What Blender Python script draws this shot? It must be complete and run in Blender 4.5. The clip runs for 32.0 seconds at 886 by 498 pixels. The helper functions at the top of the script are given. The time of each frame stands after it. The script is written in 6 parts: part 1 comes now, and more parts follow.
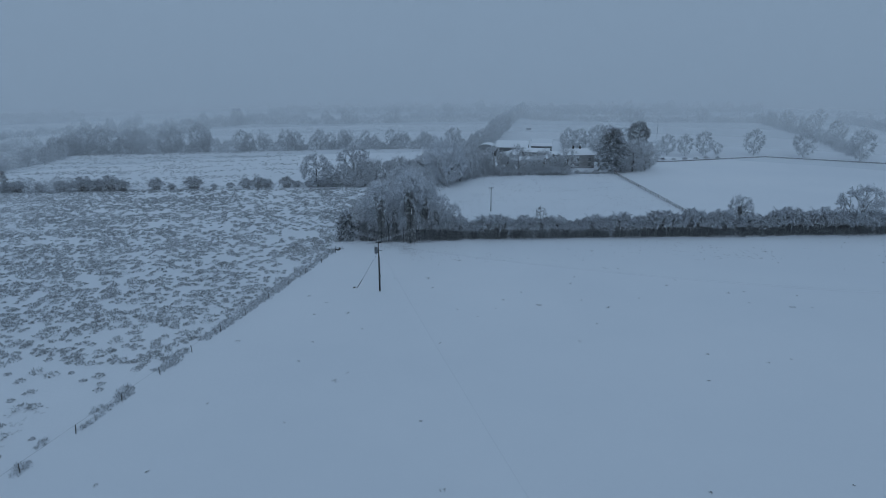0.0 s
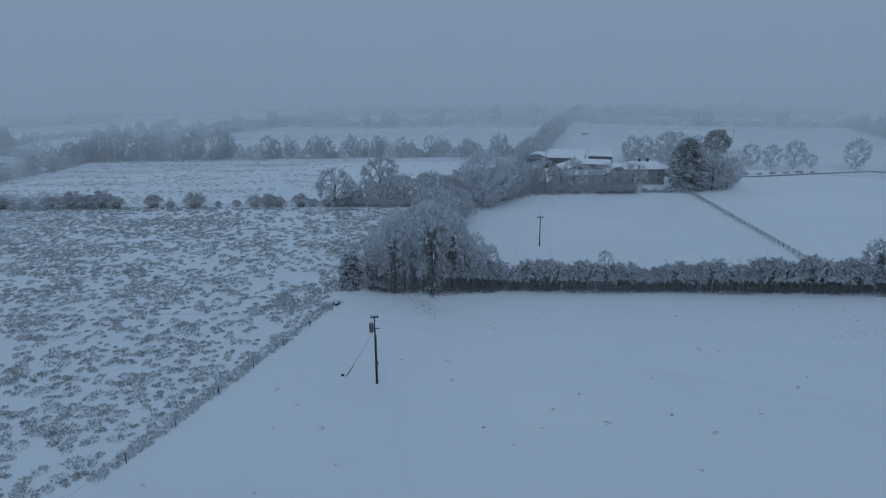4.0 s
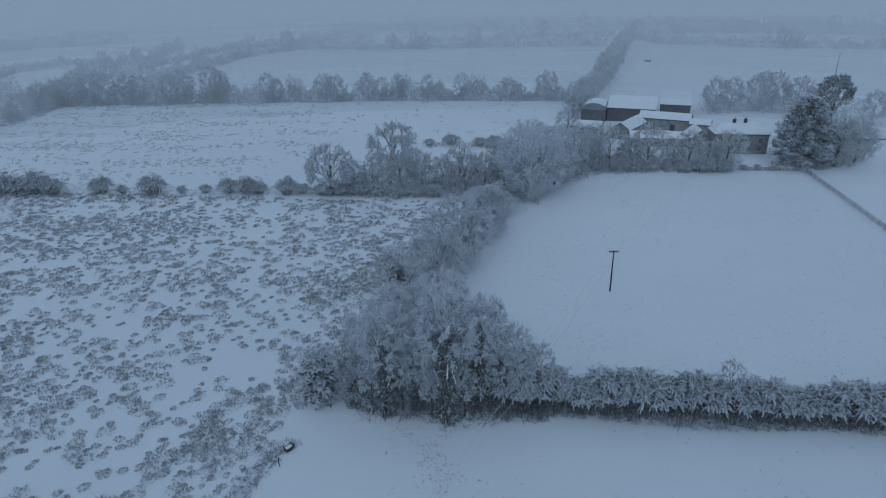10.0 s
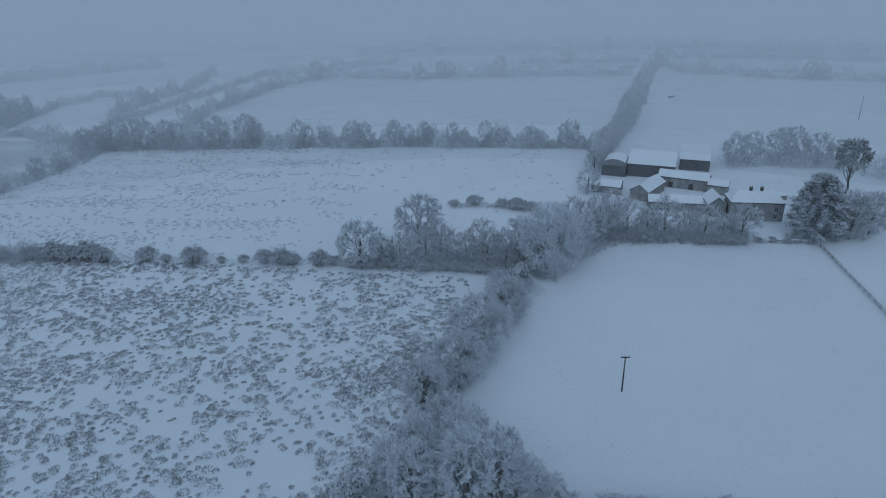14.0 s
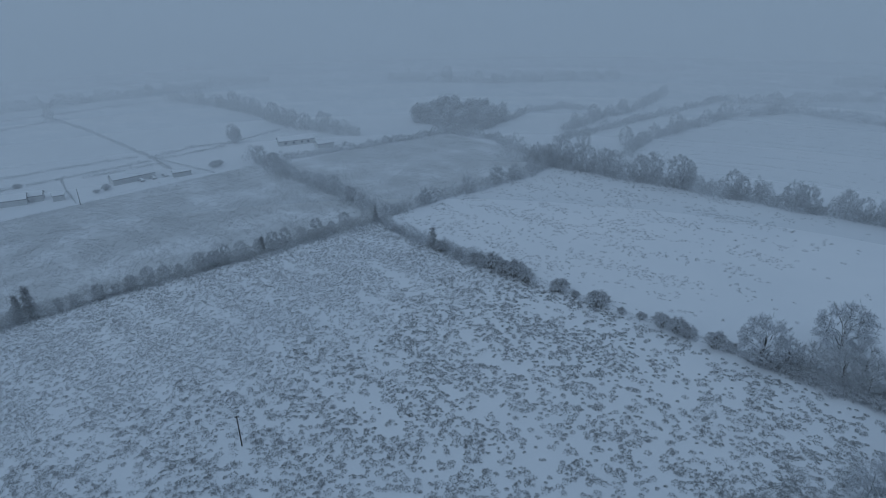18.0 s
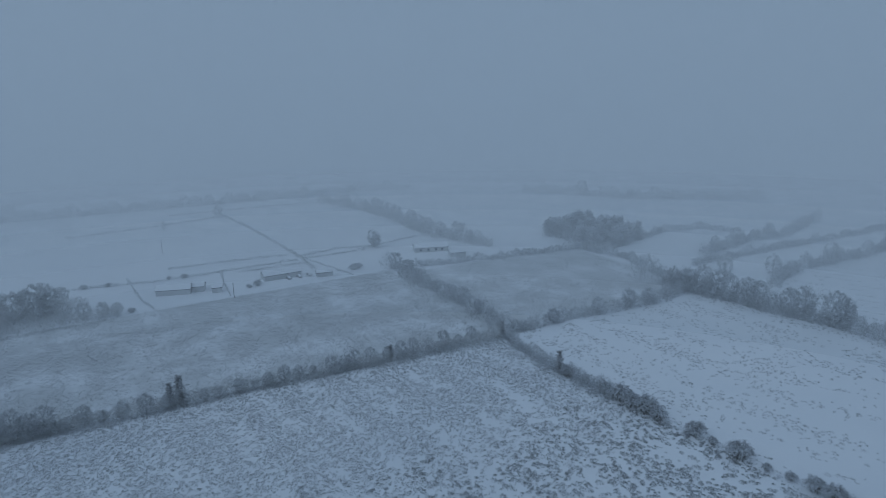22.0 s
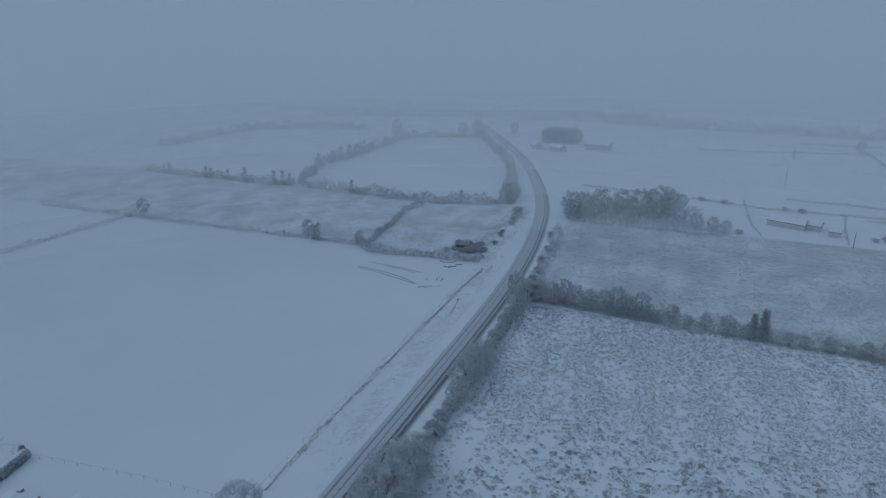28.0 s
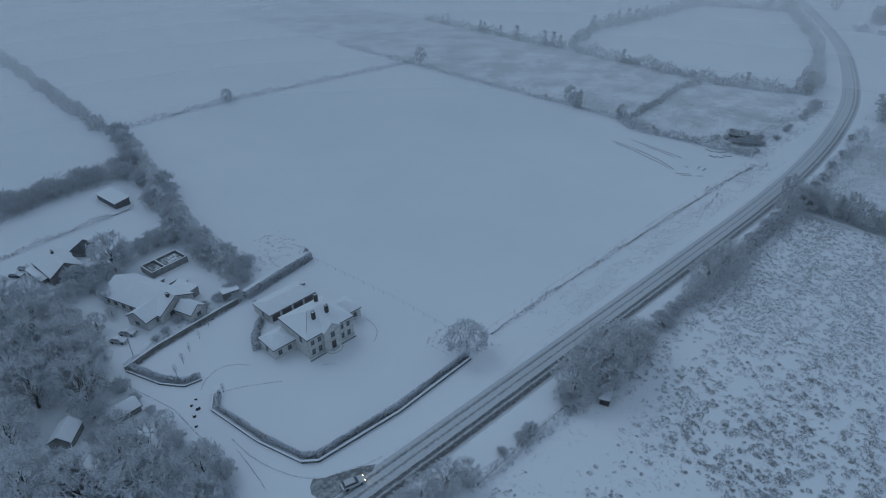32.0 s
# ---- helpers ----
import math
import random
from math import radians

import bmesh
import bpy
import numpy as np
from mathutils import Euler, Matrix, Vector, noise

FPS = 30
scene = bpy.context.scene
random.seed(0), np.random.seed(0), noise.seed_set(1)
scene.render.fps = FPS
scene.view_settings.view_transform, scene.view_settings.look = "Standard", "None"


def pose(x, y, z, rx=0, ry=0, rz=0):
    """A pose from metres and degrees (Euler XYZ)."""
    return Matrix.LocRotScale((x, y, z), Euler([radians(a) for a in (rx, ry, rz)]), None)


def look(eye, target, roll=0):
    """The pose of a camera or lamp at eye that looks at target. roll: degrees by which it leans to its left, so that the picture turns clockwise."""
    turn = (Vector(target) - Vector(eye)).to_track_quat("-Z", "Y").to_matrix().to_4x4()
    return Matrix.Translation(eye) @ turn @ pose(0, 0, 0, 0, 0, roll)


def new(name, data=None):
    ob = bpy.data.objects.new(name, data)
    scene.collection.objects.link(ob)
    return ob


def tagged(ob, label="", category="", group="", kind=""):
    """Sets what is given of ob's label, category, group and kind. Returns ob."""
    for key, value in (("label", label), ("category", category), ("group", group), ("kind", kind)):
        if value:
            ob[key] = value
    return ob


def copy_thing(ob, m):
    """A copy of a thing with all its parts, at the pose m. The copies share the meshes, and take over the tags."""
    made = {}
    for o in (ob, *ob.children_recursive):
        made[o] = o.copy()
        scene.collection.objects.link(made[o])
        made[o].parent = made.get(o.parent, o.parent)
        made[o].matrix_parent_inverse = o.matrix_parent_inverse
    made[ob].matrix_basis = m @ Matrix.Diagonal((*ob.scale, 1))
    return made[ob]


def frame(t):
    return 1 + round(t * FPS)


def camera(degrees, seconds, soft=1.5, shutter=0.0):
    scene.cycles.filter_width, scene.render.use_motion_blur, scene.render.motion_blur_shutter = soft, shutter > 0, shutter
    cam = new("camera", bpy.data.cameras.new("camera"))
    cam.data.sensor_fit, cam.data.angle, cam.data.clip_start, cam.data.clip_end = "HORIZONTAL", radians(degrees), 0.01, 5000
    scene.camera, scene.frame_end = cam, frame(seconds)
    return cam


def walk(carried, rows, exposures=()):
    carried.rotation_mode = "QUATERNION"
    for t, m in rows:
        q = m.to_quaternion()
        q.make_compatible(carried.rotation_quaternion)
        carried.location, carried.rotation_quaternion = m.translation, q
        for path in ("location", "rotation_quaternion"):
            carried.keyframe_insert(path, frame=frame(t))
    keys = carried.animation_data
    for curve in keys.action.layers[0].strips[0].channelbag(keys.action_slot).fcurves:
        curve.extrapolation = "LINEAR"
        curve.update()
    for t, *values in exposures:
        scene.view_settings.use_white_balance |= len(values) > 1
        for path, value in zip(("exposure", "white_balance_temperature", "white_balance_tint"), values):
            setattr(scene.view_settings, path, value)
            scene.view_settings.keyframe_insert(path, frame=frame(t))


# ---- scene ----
cam = camera(69.7, 32.0, soft=1.0)
METRES, EYE, TILT, LEAN, TURN = 155.0, 43.6, -3.2, 0.0, -1.3
ROWS = [
    (0.0, 0.0, 0.0, 0.0, -0.06, -12.32, 0.26),
    (0.5, 0.0026, 0.0331, 0.0022, -0.04, -12.31, 0.29),
    (1.0, 0.0051, 0.0662, 0.0037, -0.04, -12.27, 0.3),
    (1.5, 0.0078, 0.0995, 0.0059, -0.02, -12.27, 0.32),
    (2.0, 0.0103, 0.1309, 0.0078, -0.03, -12.28, 0.34),
    (2.5, 0.0136, 0.1644, 0.0097, -0.02, -12.28, 0.37),
    (4.5, 0.0224, 0.3003, 0.0188, 6.45, -12.43, 0.12),
    (5.0, 0.0211, 0.3336, 0.0199, 7.6, -12.91, 0.06),
    (5.5, 0.0187, 0.3672, 0.0212, 7.77, -18.97, 0.11),
    (6.0, 0.0169, 0.401, 0.0243, 7.77, -20.68, 0.16),
    (6.5, 0.0149, 0.4344, 0.0264, 7.75, -20.7, 0.18),
    (7.0, 0.0135, 0.4679, 0.0281, 7.77, -20.7, 0.26),
    (7.5, 0.0115, 0.5015, 0.0299, 7.75, -20.7, 0.3),
    (8.0, 0.01, 0.5348, 0.0344, 7.75, -20.68, 0.34),
    (8.5, 0.0082, 0.5662, 0.0436, 7.77, -20.65, 0.38),
    (9.0, 0.0069, 0.5944, 0.0588, 7.79, -20.65, 0.45),
    (9.5, 0.0055, 0.6199, 0.0776, 7.82, -20.62, 0.51),
    (10.0, 0.0051, 0.634, 0.0959, 7.87, -20.61, 0.53),
    (10.5, 0.0055, 0.635, 0.1124, 7.91, -20.61, 0.56),
    (11.0, 0.0058, 0.6332, 0.1289, 7.96, -20.6, 0.59),
    (11.5, 0.0061, 0.6316, 0.1459, 7.98, -20.58, 0.63),
    (12.0, 0.0061, 0.6301, 0.1633, 8.03, -20.6, 0.64),
    (12.5, 0.0064, 0.629, 0.1808, 8.07, -20.63, 0.67),
    (13.0, 0.0068, 0.6275, 0.1976, 8.11, -20.63, 0.69),
    (13.5, 0.0069, 0.6264, 0.2147, 8.61, -20.62, 0.71),
    (15.5, 0.0077, 0.6209, 0.2843, 16.18, -20.62, 0.55),
    (16.0, 0.0061, 0.6188, 0.3007, 19.55, -20.58, 0.35),
    (16.5, 0.0029, 0.6155, 0.3171, 31.67, -20.7, -0.3),
    (17.0, 0.004, 0.6146, 0.3333, 45.09, -21.0, -0.86),
    (17.5, 0.0045, 0.6152, 0.3463, 47.85, -21.08, -0.91),
    (18.0, 0.0034, 0.6137, 0.3587, 48.14, -21.12, -0.94),
    (18.5, 0.0028, 0.6124, 0.3674, 48.19, -20.96, -0.95),
    (19.0, 0.0018, 0.612, 0.3752, 48.27, -21.02, -0.98),
    (19.5, -0.0012, 0.6126, 0.3866, 48.24, -17.69, -1.0),
    (20.0, -0.0012, 0.6116, 0.3921, 48.28, -12.18, -1.13),
    (20.5, -0.0014, 0.6099, 0.3962, 49.08, -12.0, -1.23),
    (21.0, -0.0026, 0.6081, 0.3992, 51.8, -12.1, -1.42),
    (21.5, -0.0034, 0.608, 0.4016, 56.09, -12.26, -1.58),
    (22.0, -0.0045, 0.6064, 0.403, 60.06, -12.39, -1.76),
    (22.5, -0.0049, 0.6044, 0.4046, 64.5, -12.57, -1.92),
    (23.0, -0.0061, 0.6026, 0.4057, 68.84, -12.75, -2.07),
    (23.5, -0.0079, 0.6002, 0.4073, 73.43, -12.99, -2.26),
    (24.0, -0.0095, 0.5967, 0.4079, 78.6, -13.24, -2.42),
    (24.5, -0.0114, 0.5933, 0.4074, 85.33, -13.58, -2.53),
    (25.0, -0.012, 0.5915, 0.4071, 91.32, -13.85, -2.56),
    (25.5, -0.0125, 0.5899, 0.4068, 96.66, -14.12, -2.56),
    (26.0, -0.0125, 0.5887, 0.4065, 101.82, -14.38, -2.53),
    (26.5, -0.0121, 0.5878, 0.4064, 106.6, -14.62, -2.49),
    (28.5, -0.0113, 0.588, 0.4072, 114.94, -25.66, -2.16),
    (29.0, -0.0108, 0.5878, 0.4071, 116.46, -30.76, -2.04),
    (29.5, -0.0112, 0.5871, 0.4056, 117.78, -33.22, -1.95),
    (30.0, -0.0111, 0.5865, 0.4052, 120.6, -33.32, -1.8),
    (30.5, -0.0108, 0.5859, 0.4046, 124.9, -33.44, -1.63),
    (31.0, -0.0104, 0.5849, 0.4041, 129.34, -33.55, -1.43),
    (31.5, -0.0095, 0.5842, 0.4035, 133.45, -33.63, -1.25),
    (32.0, -0.0087, 0.584, 0.4034, 137.02, -33.72, -1.09),
]
walk(cam, [(t, pose(0, 0, EYE, TILT, LEAN, TURN) @ pose(METRES * x, METRES * y, METRES * z, 90 + pitch, roll, yaw)) for t, x, y, z, yaw, pitch, roll in ROWS],
     [(0.0, 0.03), (5.0, 0.04), (9.0, 0.10), (13.5, 0.13), (16.0, 0.05), (19.0, -0.08), (26.0, -0.06), (28.5, -0.04), (30.0, -0.02), (32.0, 0.06)])

# ---- light: a snow sky with the sun hidden behind it ----
SKY = (0.201, 0.289, 0.404)
world = bpy.data.worlds.new("snow_sky")
scene.world = world
world.use_nodes = True
wn, wl = world.node_tree.nodes, world.node_tree.links
sky = wn.new("ShaderNodeTexSky")
sky.sky_type = "NISHITA"
sky.sun_disc = False
sky.sun_elevation, sky.sun_rotation = radians(38), radians(200)
sky.dust_density, sky.air_density = 6.0, 1.5
bright = wn["Background"]
wl.new(sky.outputs[0], bright.inputs[0])
bright.inputs[1].default_value = 0.05
cloud = wn.new("ShaderNodeBackground")
cloud.inputs[0].default_value, cloud.inputs[1].default_value = (*SKY, 1), 1.0
blend = wn.new("ShaderNodeMixShader")
blend.inputs[0].default_value = 0.97
wl.new(bright.outputs[0], blend.inputs[1])
wl.new(cloud.outputs[0], blend.inputs[2])
wl.new(blend.outputs[0], wn["World Output"].inputs[0])

sun = new("sun", bpy.data.lights.new("sun", "SUN"))
sun.data.energy, sun.data.angle, sun.data.color = 0.5, radians(40), (0.58, 0.78, 1.0)
sun.matrix_world = look((0, -60, 50), (0, 0, 0))


# ---- materials ----
def base(name, rough=0.8, metal=0.0):
    m = bpy.data.materials.new(name)
    m.use_nodes = True
    b = m.node_tree.nodes["Principled BSDF"]
    b.inputs["Roughness"].default_value, b.inputs["Metallic"].default_value = rough, metal
    return m, m.node_tree.nodes, m.node_tree.links, b


def spots(n, l, scale, detail=4, rough=0.6, stretch=None):
    co = n.new("ShaderNodeTexCoord")
    src = co.outputs["Object"]
    if stretch:
        mp = n.new("ShaderNodeMapping")
        mp.inputs["Scale"].default_value = stretch
        l.new(src, mp.inputs[0])
        src = mp.outputs[0]
    t = n.new("ShaderNodeTexNoise")
    t.inputs["Scale"].default_value, t.inputs["Detail"].default_value, t.inputs["Roughness"].default_value = scale, detail, rough
    l.new(src, t.inputs["Vector"])
    return t.outputs["Fac"]


def ramp(n, l, fac, stops):
    r = n.new("ShaderNodeValToRGB")
    e = r.color_ramp.elements
    while len(e) < len(stops):
        e.new(0.5)
    for k, (p, c) in zip(e, stops):
        k.position, k.color = p, (*((c,) * 3 if isinstance(c, (int, float)) else c), 1)
    l.new(fac, r.inputs[0])
    return r.outputs[0]


def mix(n, l, fac, a, b):
    m = n.new("ShaderNodeMix")
    m.data_type = "RGBA"
    for sock, v in ((m.inputs[0], fac), (m.inputs[6], a), (m.inputs[7], b)):
        if isinstance(v, (int, float)):
            sock.default_value = v
        elif isinstance(v, tuple):
            sock.default_value = (*v, 1)
        else:
            l.new(v, sock)
    return m.outputs[2]


def bump(n, l, b, height, strength, distance):
    k = n.new("ShaderNodeBump")
    k.inputs["Strength"].default_value, k.inputs["Distance"].default_value = strength, distance
    l.new(height, k.inputs["Height"])
    l.new(k.outputs[0], b.inputs["Normal"])


SNOW = (0.85, 0.87, 0.90)


def solid(name, colour, rough=0.75, vary=0.25, scale=3.0, relief=0.2, metal=0.0):
    m, n, l, b = base(name, rough, metal)
    lo = tuple(c * (1 - vary) for c in colour)
    hi = tuple(min(1, c * (1 + vary)) for c in colour)
    big, fine = spots(n, l, scale), spots(n, l, scale * 9, 3)
    c1 = ramp(n, l, big, [(0.3, lo), (0.7, hi)])
    c2 = ramp(n, l, fine, [(0.3, 0.85), (0.7, 1.0)])
    k = n.new("ShaderNodeMix")
    k.data_type, k.blend_type = "RGBA", "MULTIPLY"
    k.inputs[0].default_value = 0.7
    l.new(c1, k.inputs[6]), l.new(c2, k.inputs[7])
    l.new(k.outputs[2], b.inputs["Base Color"])
    bump(n, l, b, fine, relief, 0.02)
    return m


def snow_ground(name, grass=(0.13, 0.13, 0.10), amount=0.0, size=0.6, patch=0.03, soft=0.12, stripes=None):
    """Snow over grass; amount: how much of the grass shows through it."""
    m, n, l, b = base(name, 0.7)
    wide, fine = spots(n, l, 0.012, 5), spots(n, l, 1.3, 6, 0.7)
    white = mix(n, l, ramp(n, l, wide, [(0.35, 0.0), (0.65, 1.0)]), (0.76, 0.785, 0.82), (0.82, 0.835, 0.86))
    colour = white
    if amount:
        blades = spots(n, l, size, 6, 0.75, stripes)
        area = spots(n, l, patch, 5, 0.6)
        s = n.new("ShaderNodeMath")
        s.operation = "MULTIPLY_ADD"
        l.new(area, s.inputs[0])
        s.inputs[1].default_value = 0.9
        l.new(blades, s.inputs[2])
        edge = 1.35 - amount
        show = ramp(n, l, s.outputs[0], [(max(0, edge - soft), 0.0), (min(1, edge + soft), 1.0)])
        tint = mix(n, l, fine, tuple(c * 0.7 for c in grass), tuple(c * 1.35 for c in grass))
        colour = mix(n, l, show, white, tint)
    l.new(colour, b.inputs["Base Color"])
    bump(n, l, b, fine, 0.35, 0.12)
    return m


def snowy(name, colour, lie=0.35, rough=0.85, scale=2.5):
    """A rough surface on which snow lies where it faces up."""
    m, n, l, b = base(name, rough)
    g = n.new("ShaderNodeNewGeometry")
    z = n.new("ShaderNodeSeparateXYZ")
    l.new(g.outputs["Normal"], z.inputs[0])
    f = spots(n, l, scale, 5)
    s = n.new("ShaderNodeMath")
    s.operation = "MULTIPLY_ADD"
    l.new(f, s.inputs[0])
    s.inputs[1].default_value = 0.6
    l.new(z.outputs[2], s.inputs[2])
    top = ramp(n, l, s.outputs[0], [(lie + 0.2, 0.0), (lie + 0.4, 1.0)])
    dark = ramp(n, l, f, [(0.3, tuple(c * 0.65 for c in colour)), (0.7, tuple(c * 1.3 for c in colour))])
    l.new(mix(n, l, top, dark, SNOW), b.inputs["Base Color"])
    return m


def twig(name, colour, frost, white, deep=0.72):
    """Twigs and leaves, each one its own shade: white is the share under snow, frost the pale mix that gives rime and
    haze to the rest.
    """
    m, n, l, b = base(name, 0.85)
    g = n.new("ShaderNodeNewGeometry")
    rime = tuple(c * (1 - frost) + s * frost for c, s in zip(colour, (0.648, 0.652, 0.657)))
    dark = tuple(c * deep for c in rime)
    l.new(ramp(n, l, g.outputs["Random Per Island"],
               [(0.0, dark), (max(0.02, (1 - white) * 0.9), rime), (max(0.04, 1 - white), tuple(0.5 * (a + s) for a, s in zip(rime, SNOW))), (min(1.0, 1.06 - white), SNOW)]),
          b.inputs["Base Color"])
    thin = n.new("ShaderNodeBsdfTranslucent")
    l.new(b.inputs["Base Color"].links[0].from_socket, thin.inputs[0])
    both = n.new("ShaderNodeMixShader")
    both.inputs[0].default_value = 0.58
    l.new(b.outputs[0], both.inputs[1])
    l.new(thin.outputs[0], both.inputs[2])
    l.new(both.outputs[0], n["Material Output"].inputs[0])
    return m


MAT_FIELD = snow_ground("field_snow", amount=0.0)
MAT_PASTURE = snow_ground("snow_on_rough_pasture", (0.32, 0.32, 0.30), 0.13, 1.1, 0.02, 0.10)
MAT_LEY = snow_ground("snow_on_short_grass", (0.36, 0.36, 0.345), 0.235, 1.4, 0.015, 0.10)
MAT_RIME = snow_ground("rimed_grass", (0.55, 0.565, 0.58), 0.36, 2.4, 0.045, 0.18)
MAT_THIN = snow_ground("thin_snow_on_grass", (0.57, 0.585, 0.60), 0.27, 2.0, 0.06, 0.17)
MAT_STUBBLE = snow_ground("snow_on_stubble", (0.45, 0.46, 0.46), 0.22, 0.9, 0.03, 0.10, (0.15, 1.2, 1))
MAT_VERGE = snow_ground("snow_on_verge", (0.34, 0.345, 0.33), 0.22, 0.9, 0.08, 0.12)
MAT_SNOW = solid("lying_snow", SNOW, 0.65, 0.03, 0.5, 0.25)
MAT_BARK = snowy("bark", (0.10, 0.098, 0.095), 0.40)
MAT_LIMB = snowy("snowy_limb", (0.24, 0.235, 0.225), 0.32)
MAT_LIMBDARK = snowy("snow_dusted_limb", (0.18, 0.178, 0.175), 0.42)
# paler than rime alone: haze is put into this limb colour
MAT_FARLIMB = snowy("rimed_hazed_limb", (0.60, 0.615, 0.63), 0.1)
MAT_TWIG = twig("bare_twigs", (0.30, 0.30, 0.295), 0.95, 0.65, 0.88)
MAT_TWIGSNOW = twig("snow_laden_twigs", (0.78, 0.79, 0.81), 0.30, 0.85, 0.9)
MAT_THORN = twig("dark_hedge_twigs", (0.15, 0.152, 0.15), 0.42, 0.10)
MAT_LEAF = twig("evergreen_leaves", (0.10, 0.112, 0.10), 0.22, 0.10)
MAT_IVY = twig("dark_ivy_leaves", (0.20, 0.207, 0.20), 0.36, 0.20)
MAT_LEAFSNOW = twig("snow_laden_leaves", (0.30, 0.31, 0.30), 0.55, 0.72)
# rime plus some painted haze for middle distances
MAT_MIDTWIG = twig("rimed_hazed_twigs", (0.35, 0.335, 0.315), 0.86, 0.25, 0.8)
MAT_MIDSNOW = twig("rimed_snowy_twigs", (0.74, 0.75, 0.77), 0.40, 0.75, 0.9)
# far twigs: frost, and the haze of distance mixed into the colour
MAT_FARTWIG = twig("haze_pale_twigs", (0.58, 0.595, 0.61), 0.25, 0.30, 0.88)
MAT_MISTTWIG = twig("haze_white_twigs", (0.66, 0.665, 0.66), 0.10, 0.30, 0.9)
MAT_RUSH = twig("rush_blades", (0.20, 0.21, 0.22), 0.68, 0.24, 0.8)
# lighter copy of the rush blades, with haze in its colour
MAT_RUSHFAR = twig("rimed_hazed_rush_blades", (0.33, 0.34, 0.345), 0.85, 0.30, 0.82)
MAT_HEDGEMIX = twig("snow_flecked_ditch_grass", (0.16, 0.165, 0.165), 0.56, 0.56)
MAT_HEDGE = twig("frosted_hedge_twigs", (0.16, 0.162, 0.16), 0.52, 0.22)
# dark for shade at the hedge foot, blued for snowfall haze
MAT_HEDGEBASE = twig("shaded_hedge_stems", (0.24, 0.248, 0.255), 0.30, 0.10)
MAT_HEDGESNOW = twig("clipped_hedge_snow", (0.60, 0.60, 0.60), 0.6, 0.92)
MAT_CLOD = solid("wet_soil", (0.07, 0.06, 0.05), 0.9, 0.3, 6)
MAT_WOOD = snowy("weathered_wood", (0.075, 0.065, 0.055), 0.62)
MAT_POLE = solid("creosoted_pole", (0.055, 0.048, 0.042), 0.8, 0.25, 2.0)
MAT_STEEL = solid("galvanised_steel", (0.16, 0.17, 0.18), 0.5, 0.15, 4, 0.1, 0.6)
MAT_WIRE = solid("rimed_cable", (0.72, 0.74, 0.77), 0.6, 0.1, 2)
MAT_SLATE = solid("dark_slate", (0.10, 0.105, 0.115), 0.6, 0.2, 2)
MAT_STONE = solid("grey_limestone", (0.64, 0.64, 0.625), 0.85, 0.22, 1.2, 0.5)
MAT_MOSSROOF = solid("snow_dusted_rotten_roof", (0.34, 0.35, 0.36), 0.85, 0.75, 1.6, 0.5)
MAT_RENDER = solid("grey_render", (0.60, 0.60, 0.595), 0.85, 0.18, 0.8, 0.3)
MAT_DARKWALL = solid("damp_farm_wall", (0.30, 0.30, 0.30), 0.85, 0.3, 0.6, 0.4)
# far farm walls, lightened in colour to show haze
MAT_FARWALL = solid("haze_paled_render", (0.60, 0.61, 0.62), 0.85, 0.1, 0.6, 0.2)
MAT_FENCESNOW = snowy("snow_plastered_wood", (0.22, 0.22, 0.22), 0.35)
MAT_TIN = solid("weathered_sheeting", (0.28, 0.29, 0.30), 0.6, 0.2, 1.5, 0.2, 0.3)
# dark enough to hold the shade of open fronts and low wall faces
MAT_BARN = solid("dark_sheeting_and_shade", (0.15, 0.155, 0.16), 0.7, 0.25, 1.5, 0.2)
MAT_BRICK = solid("chimney_stone", (0.10, 0.09, 0.085), 0.85, 0.25, 3, 0.5)
MAT_GLASS = solid("dark_window_glass", (0.13, 0.137, 0.148), 0.25, 0.1, 1, 0.0)
MAT_FRAME = solid("white_window_frame", (0.36, 0.37, 0.375), 0.6, 0.05, 3, 0.05)
MAT_DOOR = solid("dark_painted_door", (0.10, 0.09, 0.09), 0.5, 0.15, 3, 0.1)
MAT_HUTWALL = solid("hut_boards", (0.08, 0.075, 0.07), 0.85, 0.3, 2, 0.4)
MAT_PAINTW = solid("white_car_paint", (0.55, 0.56, 0.58), 0.3, 0.05, 2, 0.02)
MAT_PAINTD = solid("dark_car_paint", (0.04, 0.045, 0.055), 0.3, 0.1, 2, 0.02)
MAT_TYRE = solid("tyre_rubber", (0.02, 0.02, 0.02), 0.85, 0.2, 8)


def glow_surface(name, colour, power):
    m, n, l, b = base(name, 0.2)
    b.inputs["Base Color"].default_value = (*colour, 1)
    b.inputs["Emission Color"].default_value = (*colour, 1)
    b.inputs["Emission Strength"].default_value = power
    return m


MAT_LAMP = glow_surface("lit_headlamp", (1.0, 0.75, 0.42), 9.0)


